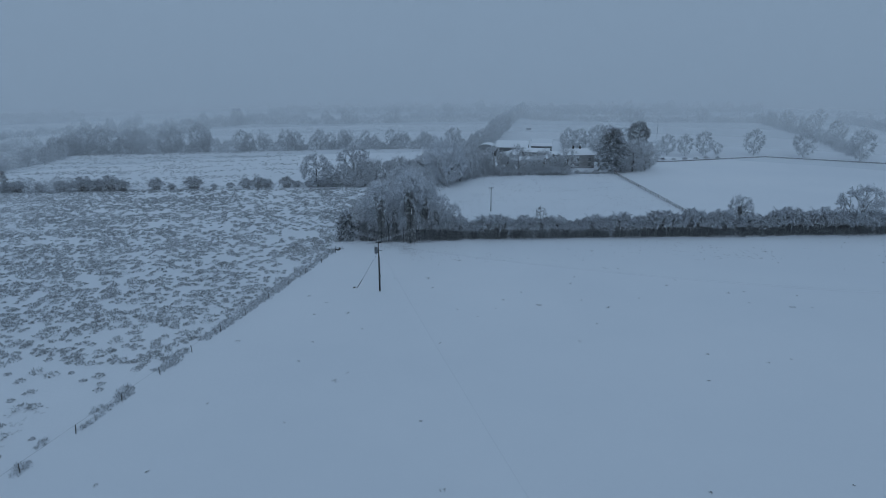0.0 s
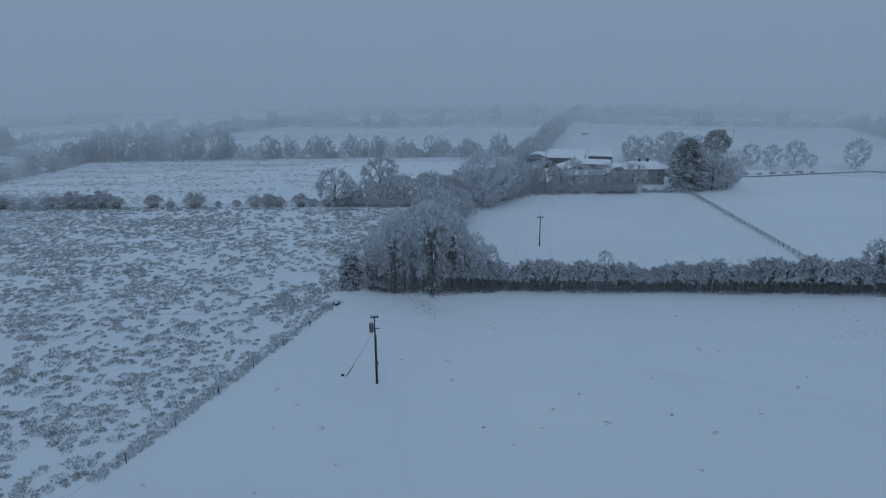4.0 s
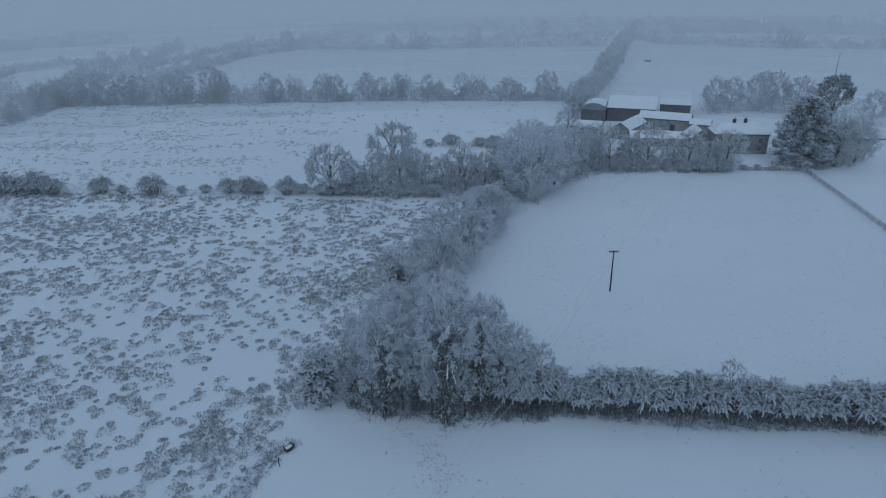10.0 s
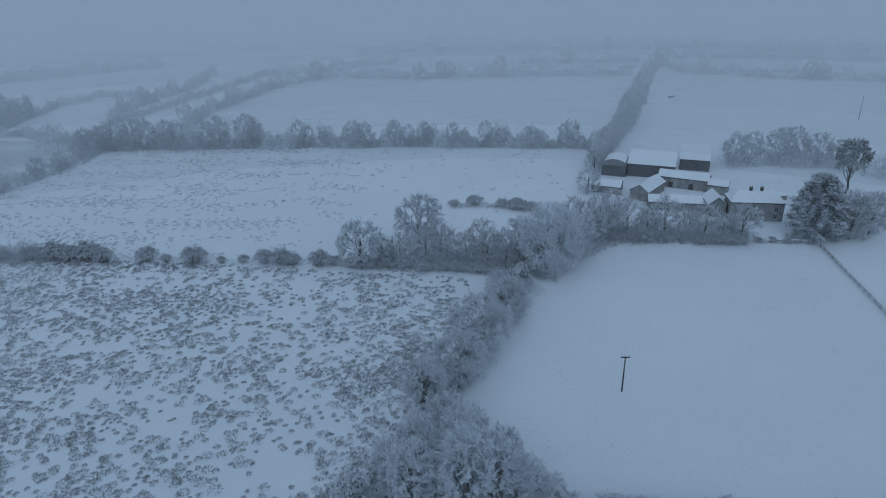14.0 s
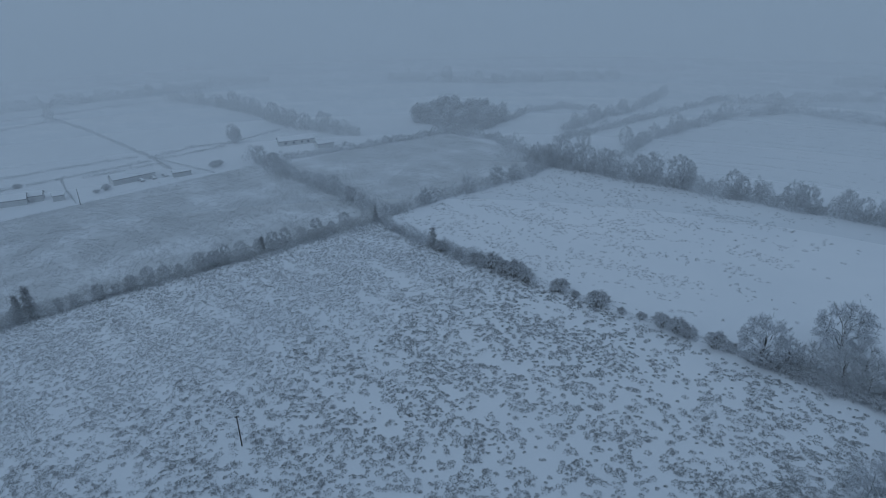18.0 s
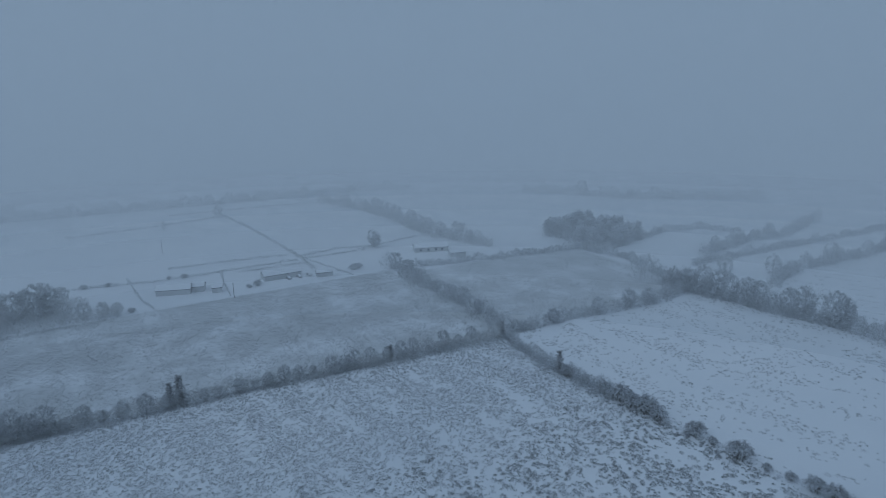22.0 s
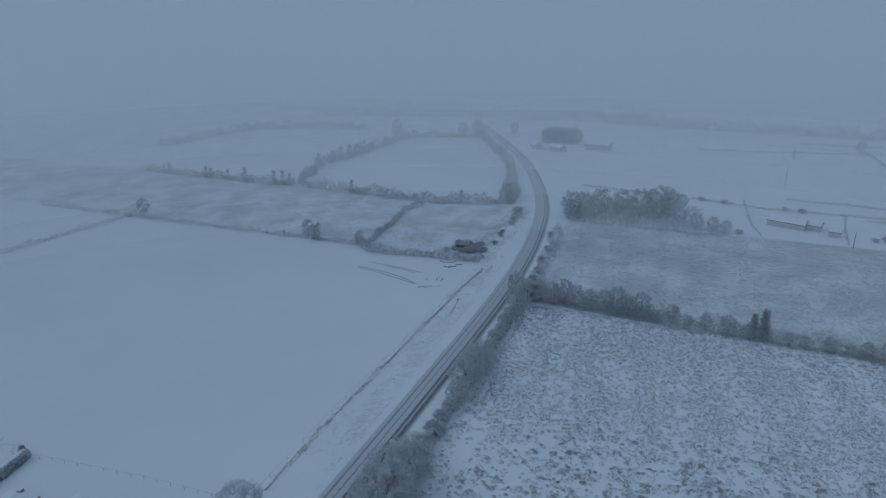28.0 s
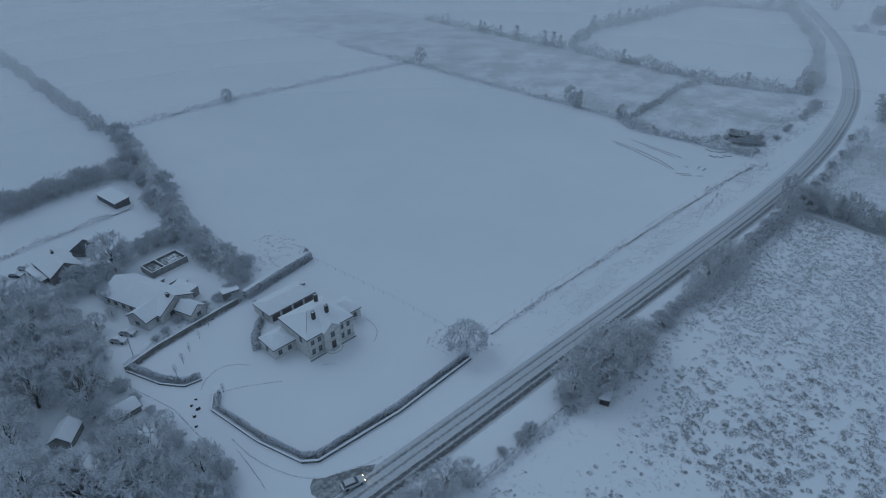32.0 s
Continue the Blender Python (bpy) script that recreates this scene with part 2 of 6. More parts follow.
def asphalt():
    """Wet asphalt with slush between the wheel tracks; u runs across the road, v along it in metres."""
    m, n, l, b = base("slushy_asphalt", 0.45)
    uv = n.new("ShaderNodeUVMap")
    sep = n.new("ShaderNodeSeparateXYZ")
    l.new(uv.outputs[0], sep.inputs[0])
    mp = n.new("ShaderNodeMapping")
    mp.inputs["Scale"].default_value = (9.0, 0.22, 1)
    l.new(uv.outputs[0], mp.inputs[0])
    streak = n.new("ShaderNodeTexNoise")
    streak.inputs["Scale"].default_value, streak.inputs["Detail"].default_value = 1.6, 6
    l.new(mp.outputs[0], streak.inputs["Vector"])
    wob = n.new("ShaderNodeMath")
    wob.operation = "MULTIPLY_ADD"
    l.new(streak.outputs["Fac"], wob.inputs[0])
    wob.inputs[1].default_value = 0.045
    l.new(sep.outputs[0], wob.inputs[2])
    lanes = ramp(n, l, wob.outputs[0], [(0.05, 0.95), (0.13, 0.45), (0.21, 0.18), (0.27, 0.66), (0.36, 0.55), (0.42, 0.22), (0.50, 0.60), (0.585, 0.78), (0.64, 0.12), (0.70, 0.10), (0.76, 0.42), (0.815, 0.10), (0.90, 0.08), (0.96, 0.35), (1.0, 0.95)])
    fine = spots(n, l, 1.4, 6, 0.75)
    s = n.new("ShaderNodeMath")
    s.operation = "MULTIPLY_ADD"
    l.new(fine, s.inputs[0])
    s.inputs[1].default_value = 0.8
    # paler towards the west: distance haze, put in as more slush
    west = n.new("ShaderNodeMapRange")
    l.new(sep.outputs[1], west.inputs[0])
    west.inputs[1].default_value, west.inputs[2].default_value, west.inputs[3].default_value, west.inputs[4].default_value = 300.0, 740.0, 0.30, 0.0
    more = n.new("ShaderNodeMath")
    l.new(lanes, more.inputs[0])
    l.new(west.outputs[0], more.inputs[1])
    l.new(more.outputs[0], s.inputs[2])
    cover = ramp(n, l, s.outputs[0], [(0.56, 0.0), (0.98, 1.0)])
    slush = mix(n, l, fine, (0.40, 0.41, 0.43), (0.70, 0.72, 0.75))
    wet = mix(n, l, streak.outputs["Fac"], (0.045, 0.047, 0.05), (0.14, 0.145, 0.15))
    l.new(mix(n, l, cover, wet, slush), b.inputs["Base Color"])
    rg = ramp(n, l, cover, [(0.0, 0.35), (1.0, 0.8)])
    l.new(rg, b.inputs["Roughness"])
    bump(n, l, b, fine, 0.4, 0.04)
    return m


MAT_ROAD = asphalt()
MAT_WET = snow_ground("slush_over_asphalt", (0.17, 0.175, 0.18), 0.62, 0.9, 0.15, 0.28)


# ---- mesh helpers ----
class Shape:
    """Gathers faces for one mesh."""

    def __init__(self):
        self.v, self.f = [], []

    def add(self, verts, faces):
        k = len(self.v)
        self.v += [tuple(p) for p in verts]
        self.f += [tuple(i + k for i in f) for f in faces]
        return self

    def box(self, x0, y0, z0, x1, y1, z1, top=0.0):
        """A box; top: by how much its upper face is drawn in."""
        c = [(x0, y0, z0), (x1, y0, z0), (x1, y1, z0), (x0, y1, z0), (x0 + top, y0 + top, z1), (x1 - top, y0 + top, z1), (x1 - top, y1 - top, z1), (x0 + top, y1 - top, z1)]
        return self.add(c, [(3, 2, 1, 0), (4, 5, 6, 7), (0, 1, 5, 4), (1, 2, 6, 5), (2, 3, 7, 6), (3, 0, 4, 7)])

    def prism(self, low, high):
        """Two rings of corners, joined and closed."""
        n = len(low)
        return self.add(list(low) + list(high), [tuple(range(n))[::-1], tuple(range(n, 2 * n))] + [(i, (i + 1) % n, n + (i + 1) % n, n + i) for i in range(n)])

    def tube(self, path, radii, sides=6):
        rings = []
        for i, p in enumerate(path):
            a, b = Vector(path[max(0, i - 1)]), Vector(path[min(len(path) - 1, i + 1)])
            d = (b - a).normalized()
            u = d.orthogonal().normalized()
            w = d.cross(u)
            rings.append([Vector(p) + radii[i] * (math.cos(math.tau * k / sides) * u + math.sin(math.tau * k / sides) * w) for k in range(sides)])
        faces = [tuple(range(sides))[::-1], tuple((len(rings) - 1) * sides + k for k in range(sides))]
        for i in range(len(rings) - 1):
            for k in range(sides):
                faces.append((i * sides + k, i * sides + (k + 1) % sides, (i + 1) * sides + (k + 1) % sides, (i + 1) * sides + k))
        return self.add([p for r in rings for p in r], faces)

    def mesh(self, name, material, smooth=False):
        me = bpy.data.meshes.new(name)
        me.from_pydata(self.v, [], self.f)
        if material:
            me.materials.append(material)
        if smooth:
            me.shade_smooth()
        me.update()
        return me


def triangles(name, verts, material):
    """A mesh of loose triangles from an array of corners, three by three."""
    n = len(verts)
    me = bpy.data.meshes.new(name)
    me.vertices.add(n)
    me.vertices.foreach_set("co", np.asarray(verts, dtype=np.float32).ravel())
    me.loops.add(n)
    me.loops.foreach_set("vertex_index", np.arange(n, dtype=np.int32))
    me.polygons.add(n // 3)
    me.polygons.foreach_set("loop_start", np.arange(0, n, 3, dtype=np.int32))
    me.polygons.foreach_set("loop_total", np.full(n // 3, 3, dtype=np.int32))
    me.materials.append(material)
    me.update(calc_edges=True)
    me.validate()
    return me


def part(name, shape, material, parent, label="", smooth=False):
    me = shape.mesh(name, material, smooth) if isinstance(shape, Shape) else shape
    ob = new(name, me)
    ob.parent = parent
    return tagged(ob, label)


def thing(name, label, category, m=Matrix(), group="", kind=""):
    ob = new(name)
    ob.empty_display_size = 0.5
    ob.matrix_basis = m
    return tagged(ob, label, category, group, kind)


def slivers(rng, p, d, length, width):
    """Thin triangles that start at p and point along d."""
    d = d / np.maximum(np.linalg.norm(d, axis=1, keepdims=True), 1e-6)
    side = np.cross(d, rng.normal(size=d.shape))
    side /= np.maximum(np.linalg.norm(side, axis=1, keepdims=True), 1e-6)
    out = np.empty((len(p), 3, 3))
    out[:, 0], out[:, 1], out[:, 2] = p - side * width[:, None] / 2, p + side * width[:, None] / 2, p + d * length[:, None]
    return out.reshape(-1, 3)


# ---- trees and shrubs ----
def domed_limbs(rng, height, radius, crown, low, count, spread=0.0):
    """The limbs of a broad tree: each grows from the stem to its own part of an uneven crown, and forks on the way."""
    limbs = []
    zc, hz = (low + height) / 2, (height - low) / 2
    stem = [(0.03 * crown * rng.normal(), 0.03 * crown * rng.normal(), z) for z in np.linspace(-0.15, height * 0.62, 7)]
    stem[0] = (0, 0, -0.15)
    limbs.append((0, stem, [radius * (1 - 0.75 * k / 6) for k in range(7)]))
    seed = rng.random() * 50

    def inside(p):
        q = np.array((p[0] / crown, p[1] / crown, (p[2] - zc) / hz))
        n = np.linalg.norm(q)
        u = q / max(n, 1e-3)
        most = 0.98 + 0.20 * noise.noise((1.7 * u[0] + seed, 1.7 * u[1], 1.7 * u[2])) + 0.12 * noise.noise((4.5 * u[0], 4.5 * u[1] + seed, 4.5 * u[2]))
        if n > most:
            q *= most / n
        return np.array((q[0] * crown, q[1] * crown, max(q[2] * hz + zc, 0.15)))

    def bough(a, b_, r, level, bow, steps):
        a, b_ = np.array(a), np.array(b_)
        span = np.linalg.norm(b_ - a)
        path = []
        for k in range(steps + 1):
            t = k / steps
            p = a + (b_ - a) * t + np.array((0, 0, bow * span * 4 * t * (1 - t)))
            if 0 < k < steps:
                p = p + rng.normal(size=3) * span * 0.06
            path.append(tuple(p))
        limbs.append((level, path, [r * (1 - 0.8 * k / steps) for k in range(steps + 1)]))
        return path

    n1 = count[0] + 3
    skirted = low < 0.05 * height
    nodes = []
    for k in range(n1):
        uz = 1 - (1.9 if skirted else 1.7) * (k + 0.5) / n1
        az = k * 2.4 + 0.5 * rng.random()
        rr = math.sqrt(max(0.0, 1 - uz * uz))
        far = 0.5 + 0.35 * rng.random()
        goal = inside((crown * far * rr * math.cos(az), crown * far * rr * math.sin(az), zc + hz * far * uz))
        z0 = min(max(0.04 * height, 0.55 * goal[2] - 0.10 * height), 0.58 * height)
        off = spread * np.array((math.cos(az), math.sin(az), 0)) * rng.random()
        nodes += bough(np.array((0, 0, z0)) + off, goal, radius * 0.42, 1, 0.08, 5)[1:]
    nodes = np.array(nodes)
    # second boughs fill the crown evenly, each from the nearest first one
    n2 = n1 * (count[1] + 2)
    for k in range(n2):
        uz = 1 - (1.94 if skirted else 1.6) * (k + 0.5) / n2
        az = k * 2.39996 + 0.35 * rng.normal()
        rr = math.sqrt(max(0.0, 1 - uz * uz))
        far = 0.62 + 0.38 * rng.random() ** 0.6
        goal = inside((crown * far * rr * math.cos(az), crown * far * rr * math.sin(az), zc + hz * far * uz))
        gap = np.linalg.norm((nodes - goal) * (1, 1, 0.8), axis=1) + 0.3 * np.maximum(nodes[:, 2] - goal[2], 0)
        p2 = bough(nodes[np.argsort(gap)[rng.integers(0, 3)]], goal, radius * 0.16, 2, 0.06, 3)
        outward = np.array((rr * math.cos(az), rr * math.sin(az), 0.8 * uz))
        for m in range(2 * count[2] if len(count) > 2 else 3):
            u = 0.3 + 0.7 * rng.random()
            w = np.array(p2[0]) * (1 - u) + np.array(p2[-1]) * u
            side = rng.normal(size=3)
            bough(w, inside(w + crown * (0.08 + 0.12 * rng.random()) * (0.6 * outward + 0.9 * side / np.linalg.norm(side) + (0, 0, 0.05))), radius * 0.06, 3, 0.0, 2)
    return limbs


def limb_points(rng, limbs, n, least):
    """Points spread over the length of the limbs, and which way the limb runs there."""
    segs = [(path[i], path[i + 1]) for lv, path, _ in limbs if lv >= least for i in range(len(path) - 1)]
    a, b = np.array([s[0] for s in segs]), np.array([s[1] for s in segs])
    span = np.linalg.norm(b - a, axis=1) + 1e-6
    k = rng.choice(len(segs), n, p=span / span.sum())
    t = rng.random((n, 1))
    return a[k] * (1 - t) + b[k] * t, (b - a)[k]


def lying(rng, p, d, length, width):
    """Flat strips of snow that lie along d, centred on p."""
    d = d / np.maximum(np.linalg.norm(d, axis=1, keepdims=True), 1e-6)
    side = np.stack([-d[:, 1], d[:, 0], 0.35 * rng.normal(size=len(p))], 1)
    side /= np.maximum(np.linalg.norm(side, axis=1, keepdims=True), 1e-6)
    h, w = d * length[:, None] / 2, side * width[:, None] / 2
    out = np.empty((len(p), 2, 3, 3))
    out[:, 0, 0], out[:, 0, 1], out[:, 0, 2] = p - h, p + w, p - w
    out[:, 1, 0], out[:, 1, 1], out[:, 1, 2] = p + h, p - w, p + w
    return out.reshape(-1, 3)


def bare_tree(name, seed, label, height=15, radius=0.32, crown=6.0, first=0.22, count=(12, 6, 4), twigs=5000, snow=1800, size=0.9, width=0.05,
              mats=None, ivy=0.0, group="", skirt=0, clear=0.0, category="tree", spread=0.0):
    """A leafless tree: trunk, limbs, fine twigs along them and snow lying on the boughs; ivy: the share of the trunk that it clothes."""
    limb, dark, white = mats or (MAT_LIMB, MAT_TWIG, MAT_TWIGSNOW)
    rng = np.random.default_rng(seed)
    tree = thing(name, label, category, group=group)
    limbs = domed_limbs(rng, height, radius, crown, height * (max(clear, first * 0.6) if not skirt else 0.01), count, spread)
    trunk, boughs = Shape(), Shape()
    for level, path, radii in limbs:
        (boughs if level else trunk).tube(path, [max(r, width * 0.32) for r in radii], (7, 5, 3, 3)[level])
    part("trunk", trunk, MAT_BARK if limb in (MAT_LIMB, MAT_LIMBDARK) else limb, tree, smooth=True)
    part("branchwork", boughs, limb, tree)
    heart = np.array((0, 0, height * 0.35))

    def along(n, least, stray):
        p, e = limb_points(rng, limbs, n, least)
        e = e / np.maximum(np.linalg.norm(e, axis=1, keepdims=True), 1e-3)
        p = p + rng.normal(size=(n, 3)) * stray
        p[:, 2] = np.maximum(p[:, 2], 0.12)
        return p, e

    n = int(twigs * 2.4)
    p, e = along(n, 2, 0.06 * size)
    out = p - heart
    out = out / np.maximum(np.linalg.norm(out, axis=1, keepdims=True), 0.1)
    d = 0.65 * e + 0.40 * out + 0.50 * rng.normal(size=(n, 3))
    tagged(part("crown", triangles("crown", slivers(rng, p, d, size * (0.25 + 0.6 * rng.random(n)), width * (0.4 + 0.55 * rng.random(n))), dark), None, tree), kind="stuff")
    if snow:
        n = int(snow * 0.9)
        p, e = along(n, 1 if clear else 2, 0.03 * size)
        bed = lying(rng, p + (0, 0, 0.04 + 0.3 * width), e + 0.15 * rng.normal(size=(n, 3)), size * (0.3 + 0.6 * rng.random(n)), width * (1.0 + 1.7 * rng.random(n)))
        # pats of snow held by the twig ends, several together
        m = snow // 16
        q, e = along(m, 3, 0.12 * size)
        k = np.repeat(np.arange(m), 6)
        tip = lying(rng, q[k] + rng.normal(size=(len(k), 3)) * size * (0.22, 0.22, 0.13), e[k] + 0.7 * rng.normal(size=(len(k), 3)) * (1, 1, 0.5), size * (0.2 + 0.32 * rng.random(len(k))), width * (1.2 + 1.8 * rng.random(len(k))))
        tagged(part("snow_load", triangles("snow_load", np.concatenate([bed, tip]), white), None, tree, "twigs bent under fresh snow"), kind="stuff")
    if ivy:
        n = int(3000 * ivy * height / 14)
        z, az = ivy * height * rng.random(n) ** 0.85 + 0.1, math.tau * rng.random(n)
        lump = np.array([noise.noise((1.3 * math.cos(a), 1.3 * math.sin(a), 0.45 * h + seed)) for a, h in zip(az, z)])
        r = (radius + 0.16 + (0.55 + 0.85 * lump) * rng.random(n) ** 0.6) * (1.1 - 0.75 * z / height)
        p = np.stack([r * np.cos(az), r * np.sin(az), z], 1)
        d = np.stack([np.cos(az), np.sin(az), -0.6 + 0.6 * rng.random(n)], 1) + 0.6 * rng.normal(size=(n, 3))
        tagged(part("ivy", triangles("ivy", slivers(rng, p, d, 0.25 + 0.35 * rng.random(n), 0.16 + 0.18 * rng.random(n)), MAT_IVY), None, tree, "dark ivy round the trunk"), kind="stuff")
    return tree


def cane_bush(name, seed, label, length=6.0, depth=5.0, height=5.0, canes=50, twigs=2600, snow=6000, size=0.5, width=0.05, mats=None, category="hedge shrub", group=""):
    """A bush of canes that arch up and out and hang under snow: dark within, white along the bowed tops."""
    wood, dark, white = mats or (MAT_LIMBDARK, MAT_THORN, MAT_TWIGSNOW)
    rng = np.random.default_rng(seed)
    ob = thing(name, label, category, group=group)
    limbs, stems = [], Shape()
    for k in range(canes):
        az = k * 2.39996 + 0.3 * rng.normal()
        far = math.sqrt((k + 0.5) / canes)
        u = np.array((math.cos(az) * length / 2, math.sin(az) * depth / 2, 0))
        a = 0.45 * far * u
        apex = a * 0.6 + 0.45 * far * u + (0, 0, height * (0.72 + 0.3 * rng.random()) * (1 - 0.28 * far * far))
        tip = u * (far * 0.95 + 0.18 * rng.random()) + (0, 0, apex[2] * (0.92 - 0.42 * far * rng.random()))
        path = [tuple((1 - t) ** 2 * a + 2 * t * (1 - t) * (apex + (0, 0, 0.35 * height * (1 - far))) + t * t * tip + rng.normal(size=3) * 0.06 * size) for t in np.linspace(0, 1, 6)]
        limbs.append((1, path, None))
        stems.tube(path, [max(0.05 * (1 - 0.16 * i), 0.3 * width) for i in range(6)], 3)
        for i in range(7):
            t = 2.2 + 2.8 * (i + rng.random()) / 7
            q = np.array(path[int(t)]) * (1 - t % 1) + np.array(path[min(int(t) + 1, 5)]) * (t % 1)
            d = rng.normal(size=3) * (0.9, 0.9, 0.35) + u / max(length, depth) + (0, 0, 0.05)
            e = q + d / np.linalg.norm(d) * size * (0.8 + 1.1 * rng.random())
            mid = (q + e) / 2 + (0, 0, 0.12 * size)
            side = [tuple(q), tuple(mid), tuple(e - (0, 0, 0.2 * size))]
            limbs.append((2, side, None))
            stems.tube(side, [0.4 * width, 0.32 * width, 0.2 * width], 3)
    part("base_wood", stems, wood, ob)
    n = int(twigs * 1.6)
    p, e = limb_points(rng, limbs, n, 1)
    e = e / np.maximum(np.linalg.norm(e, axis=1, keepdims=True), 1e-3)
    p = p + rng.normal(size=(n, 3)) * 0.12 * size
    p[:, 2] = np.maximum(p[:, 2], 0.06)
    tagged(part("tangle", triangles("tangle", slivers(rng, p, 0.6 * e + 0.6 * rng.normal(size=(n, 3)), size * (0.4 + 0.7 * rng.random(n)), width * (0.5 + 0.6 * rng.random(n))), dark), None, ob), kind="stuff")
    n = int(snow * 0.7)
    p, e = limb_points(rng, limbs, n, 2)
    high = p[:, 2] > height * (0.30 + 0.25 * rng.random(n))
    p, e = p[high], e[high]
    n = len(p)
    tagged(part("snow_load", triangles("snow_load", lying(rng, p + (0, 0, 0.05), e + 0.1 * rng.normal(size=(n, 3)), size * (0.5 + 0.6 * rng.random(n)), width * (1.6 + 2.0 * rng.random(n))), white), None, ob, "tips bowed under fresh snow"), kind="stuff")
    return ob


def evergreen(name, seed, label, height=8, spread=3.0, leaves=3500, snow=1800, size=0.5, ragged=0.35, category="tree", mats=None, sprays_n=90):
    """A dense evergreen: a trunk, whorls of drooping sprays, snow on their upper sides."""
    rng = np.random.default_rng(seed)
    leafy, laden = mats or (MAT_LEAF, MAT_LEAFSNOW)
    ob = thing(name, label, category)
    part("trunk", Shape().tube([(0, 0, -0.1), (0.1, 0, height * 0.5), (0, 0.1, height * 0.92)], [0.05 * spread + 0.1, 0.04 * spread, 0.03], 7), MAT_FARLIMB if mats else MAT_BARK, ob)
    sprays = []
    for k in range(sprays_n):
        z = height * (0.06 + 0.9 * (k / sprays_n) ** 0.9)
        reach = spread * math.sin(math.pi * min(1, 0.22 + 0.78 * z / height)) ** 0.6 * (1 - ragged / 2 + ragged * rng.random())
        az = k * 2.4 + rng.random()
        sprays.append((math.cos(az) * reach, math.sin(az) * reach, z))
    tips = np.array(sprays)

    def along(n):
        k, t = rng.integers(0, len(tips), n), rng.random((n, 1)) ** 0.5
        p = np.concatenate([tips[k][:, :2] * t, tips[k][:, 2:]], 1)
        p[:, 2] += 0.35 * (1 - t[:, 0]) - 0.10 * size * 4 * t[:, 0] ** 2
        return p + rng.normal(size=(n, 3)) * size * 0.55, np.concatenate([tips[k][:, :2], np.zeros((n, 1))], 1) / spread

    p, d = along(leaves)
    p[:, 2] = np.maximum(p[:, 2], 0.1)
    tagged(part("foliage", triangles("foliage", slivers(rng, p, d + 0.8 * rng.normal(size=d.shape) - (0, 0, 0.3), size * (0.6 + rng.random(leaves)), size * (0.4 + 0.4 * rng.random(leaves))), leafy), None, ob), kind="stuff")
    p, d = along(snow // 8 + 1)
    own = np.repeat(np.arange(len(p)), 8)[:snow]
    p, d = p[own] + rng.normal(size=(snow, 3)) * size * (0.55, 0.55, 0.12), d[own]
    p[:, 2] = np.maximum(p[:, 2], 0.1) + 0.08 + 0.5 * size
    w = d + 0.5 * rng.normal(size=d.shape)
    w[:, 2] *= 0.25
    tagged(part("snow_load", triangles("snow_load", lying(rng, p, w, size * (0.6 + rng.random(snow)), size * (0.35 + 0.5 * rng.random(snow))), laden), None, ob, "snow lying on the sprays"), kind="stuff")
    return ob


def scatter_hedge(name, label, line, height, depth, per_metre, size, width, material, seed, rough=0.35, clump=5):
    """A far hedge along a line, as one tangle of twigs with an uneven top."""
    rng = np.random.default_rng(seed)
    out = []
    for (x0, y0), (x1, y1) in zip(line, line[1:]):
        span = math.hypot(x1 - x0, y1 - y0)
        n = int(span * per_metre)
        own = np.arange(n) // (2 * clump if "snow" in material.name else clump)
        t = np.clip(rng.random(n)[own] + rng.normal(size=n) * 0.3 * size / span, 0, 1)
        s = t * span
        ph = seed * 1.7
        lift = 1 + rough * (np.sin(s * 0.31 + ph) * np.sin(s * 0.113 + 2 * ph) + 0.6 * np.sin(s * 0.83 + ph) * np.sin(s * 0.47))
        ang = math.atan2(y1 - y0, x1 - x0)
        a, r = math.pi * rng.random(n)[own] + 0.3 * size / height * rng.normal(size=n), rng.random(n)[own] ** 0.4
        off = np.cos(a) * r * depth / 2 * (0.8 + 0.4 * np.sin(s * 0.19 + ph))
        z = np.abs(np.sin(a)) * r * height * np.maximum(lift, 0.25)
        p = np.stack([x0 + (x1 - x0) * t - math.sin(ang) * off, y0 + (y1 - y0) * t + math.cos(ang) * off, z], 1)
        d = rng.normal(size=(n, 3)) + (0, 0, 0.7)
        out.append(slivers(rng, p, d, size * (0.5 + rng.random(n)), width * (0.6 + rng.random(n))))
    ob = new(name, triangles(name, np.concatenate(out), material))
    return tagged(ob, label, "hedge", "", "stuff")


def place(master, spots_, rng=None, group=""):
    """Copies of a thing at (x, y, scale) or (x, y, scale, turn); the first spot takes the thing itself."""
    rng = rng or random.Random(5)
    for i, s in enumerate(spots_):
        turn = s[3] if len(s) > 3 else rng.uniform(0, 360)
        m = pose(s[0], s[1], 0, 0, 0, turn) @ Matrix.Diagonal((s[2], s[2], s[2], 1))
        if i == 0:
            master.matrix_basis = m
        else:
            ob = copy_thing(master, pose(s[0], s[1], 0, 0, 0, turn))
            ob.matrix_basis = m
        if group:
            tagged(master if i == 0 else ob, group=group)


# ---- ground: one sheet to the horizon, its fields by their cover ----
FIELDS = [  # x0, x1, y0, y1, cover
    (-213, -20, 41, 165, 1), (-213, -8, 165, 249, 1),
    (-213, 16, 249, 378, 2), (-188, 56, 382, 588, 4),
    (-320, -213, 36, 254, 3), (-308, -213, 254, 376, 3),
    (-333, -247, -420, 11, 6), (-540, -330, 256, 700, 2), (-330, -213, 392, 700, 2),
    (-250, -60, 35, 41, 5),
]


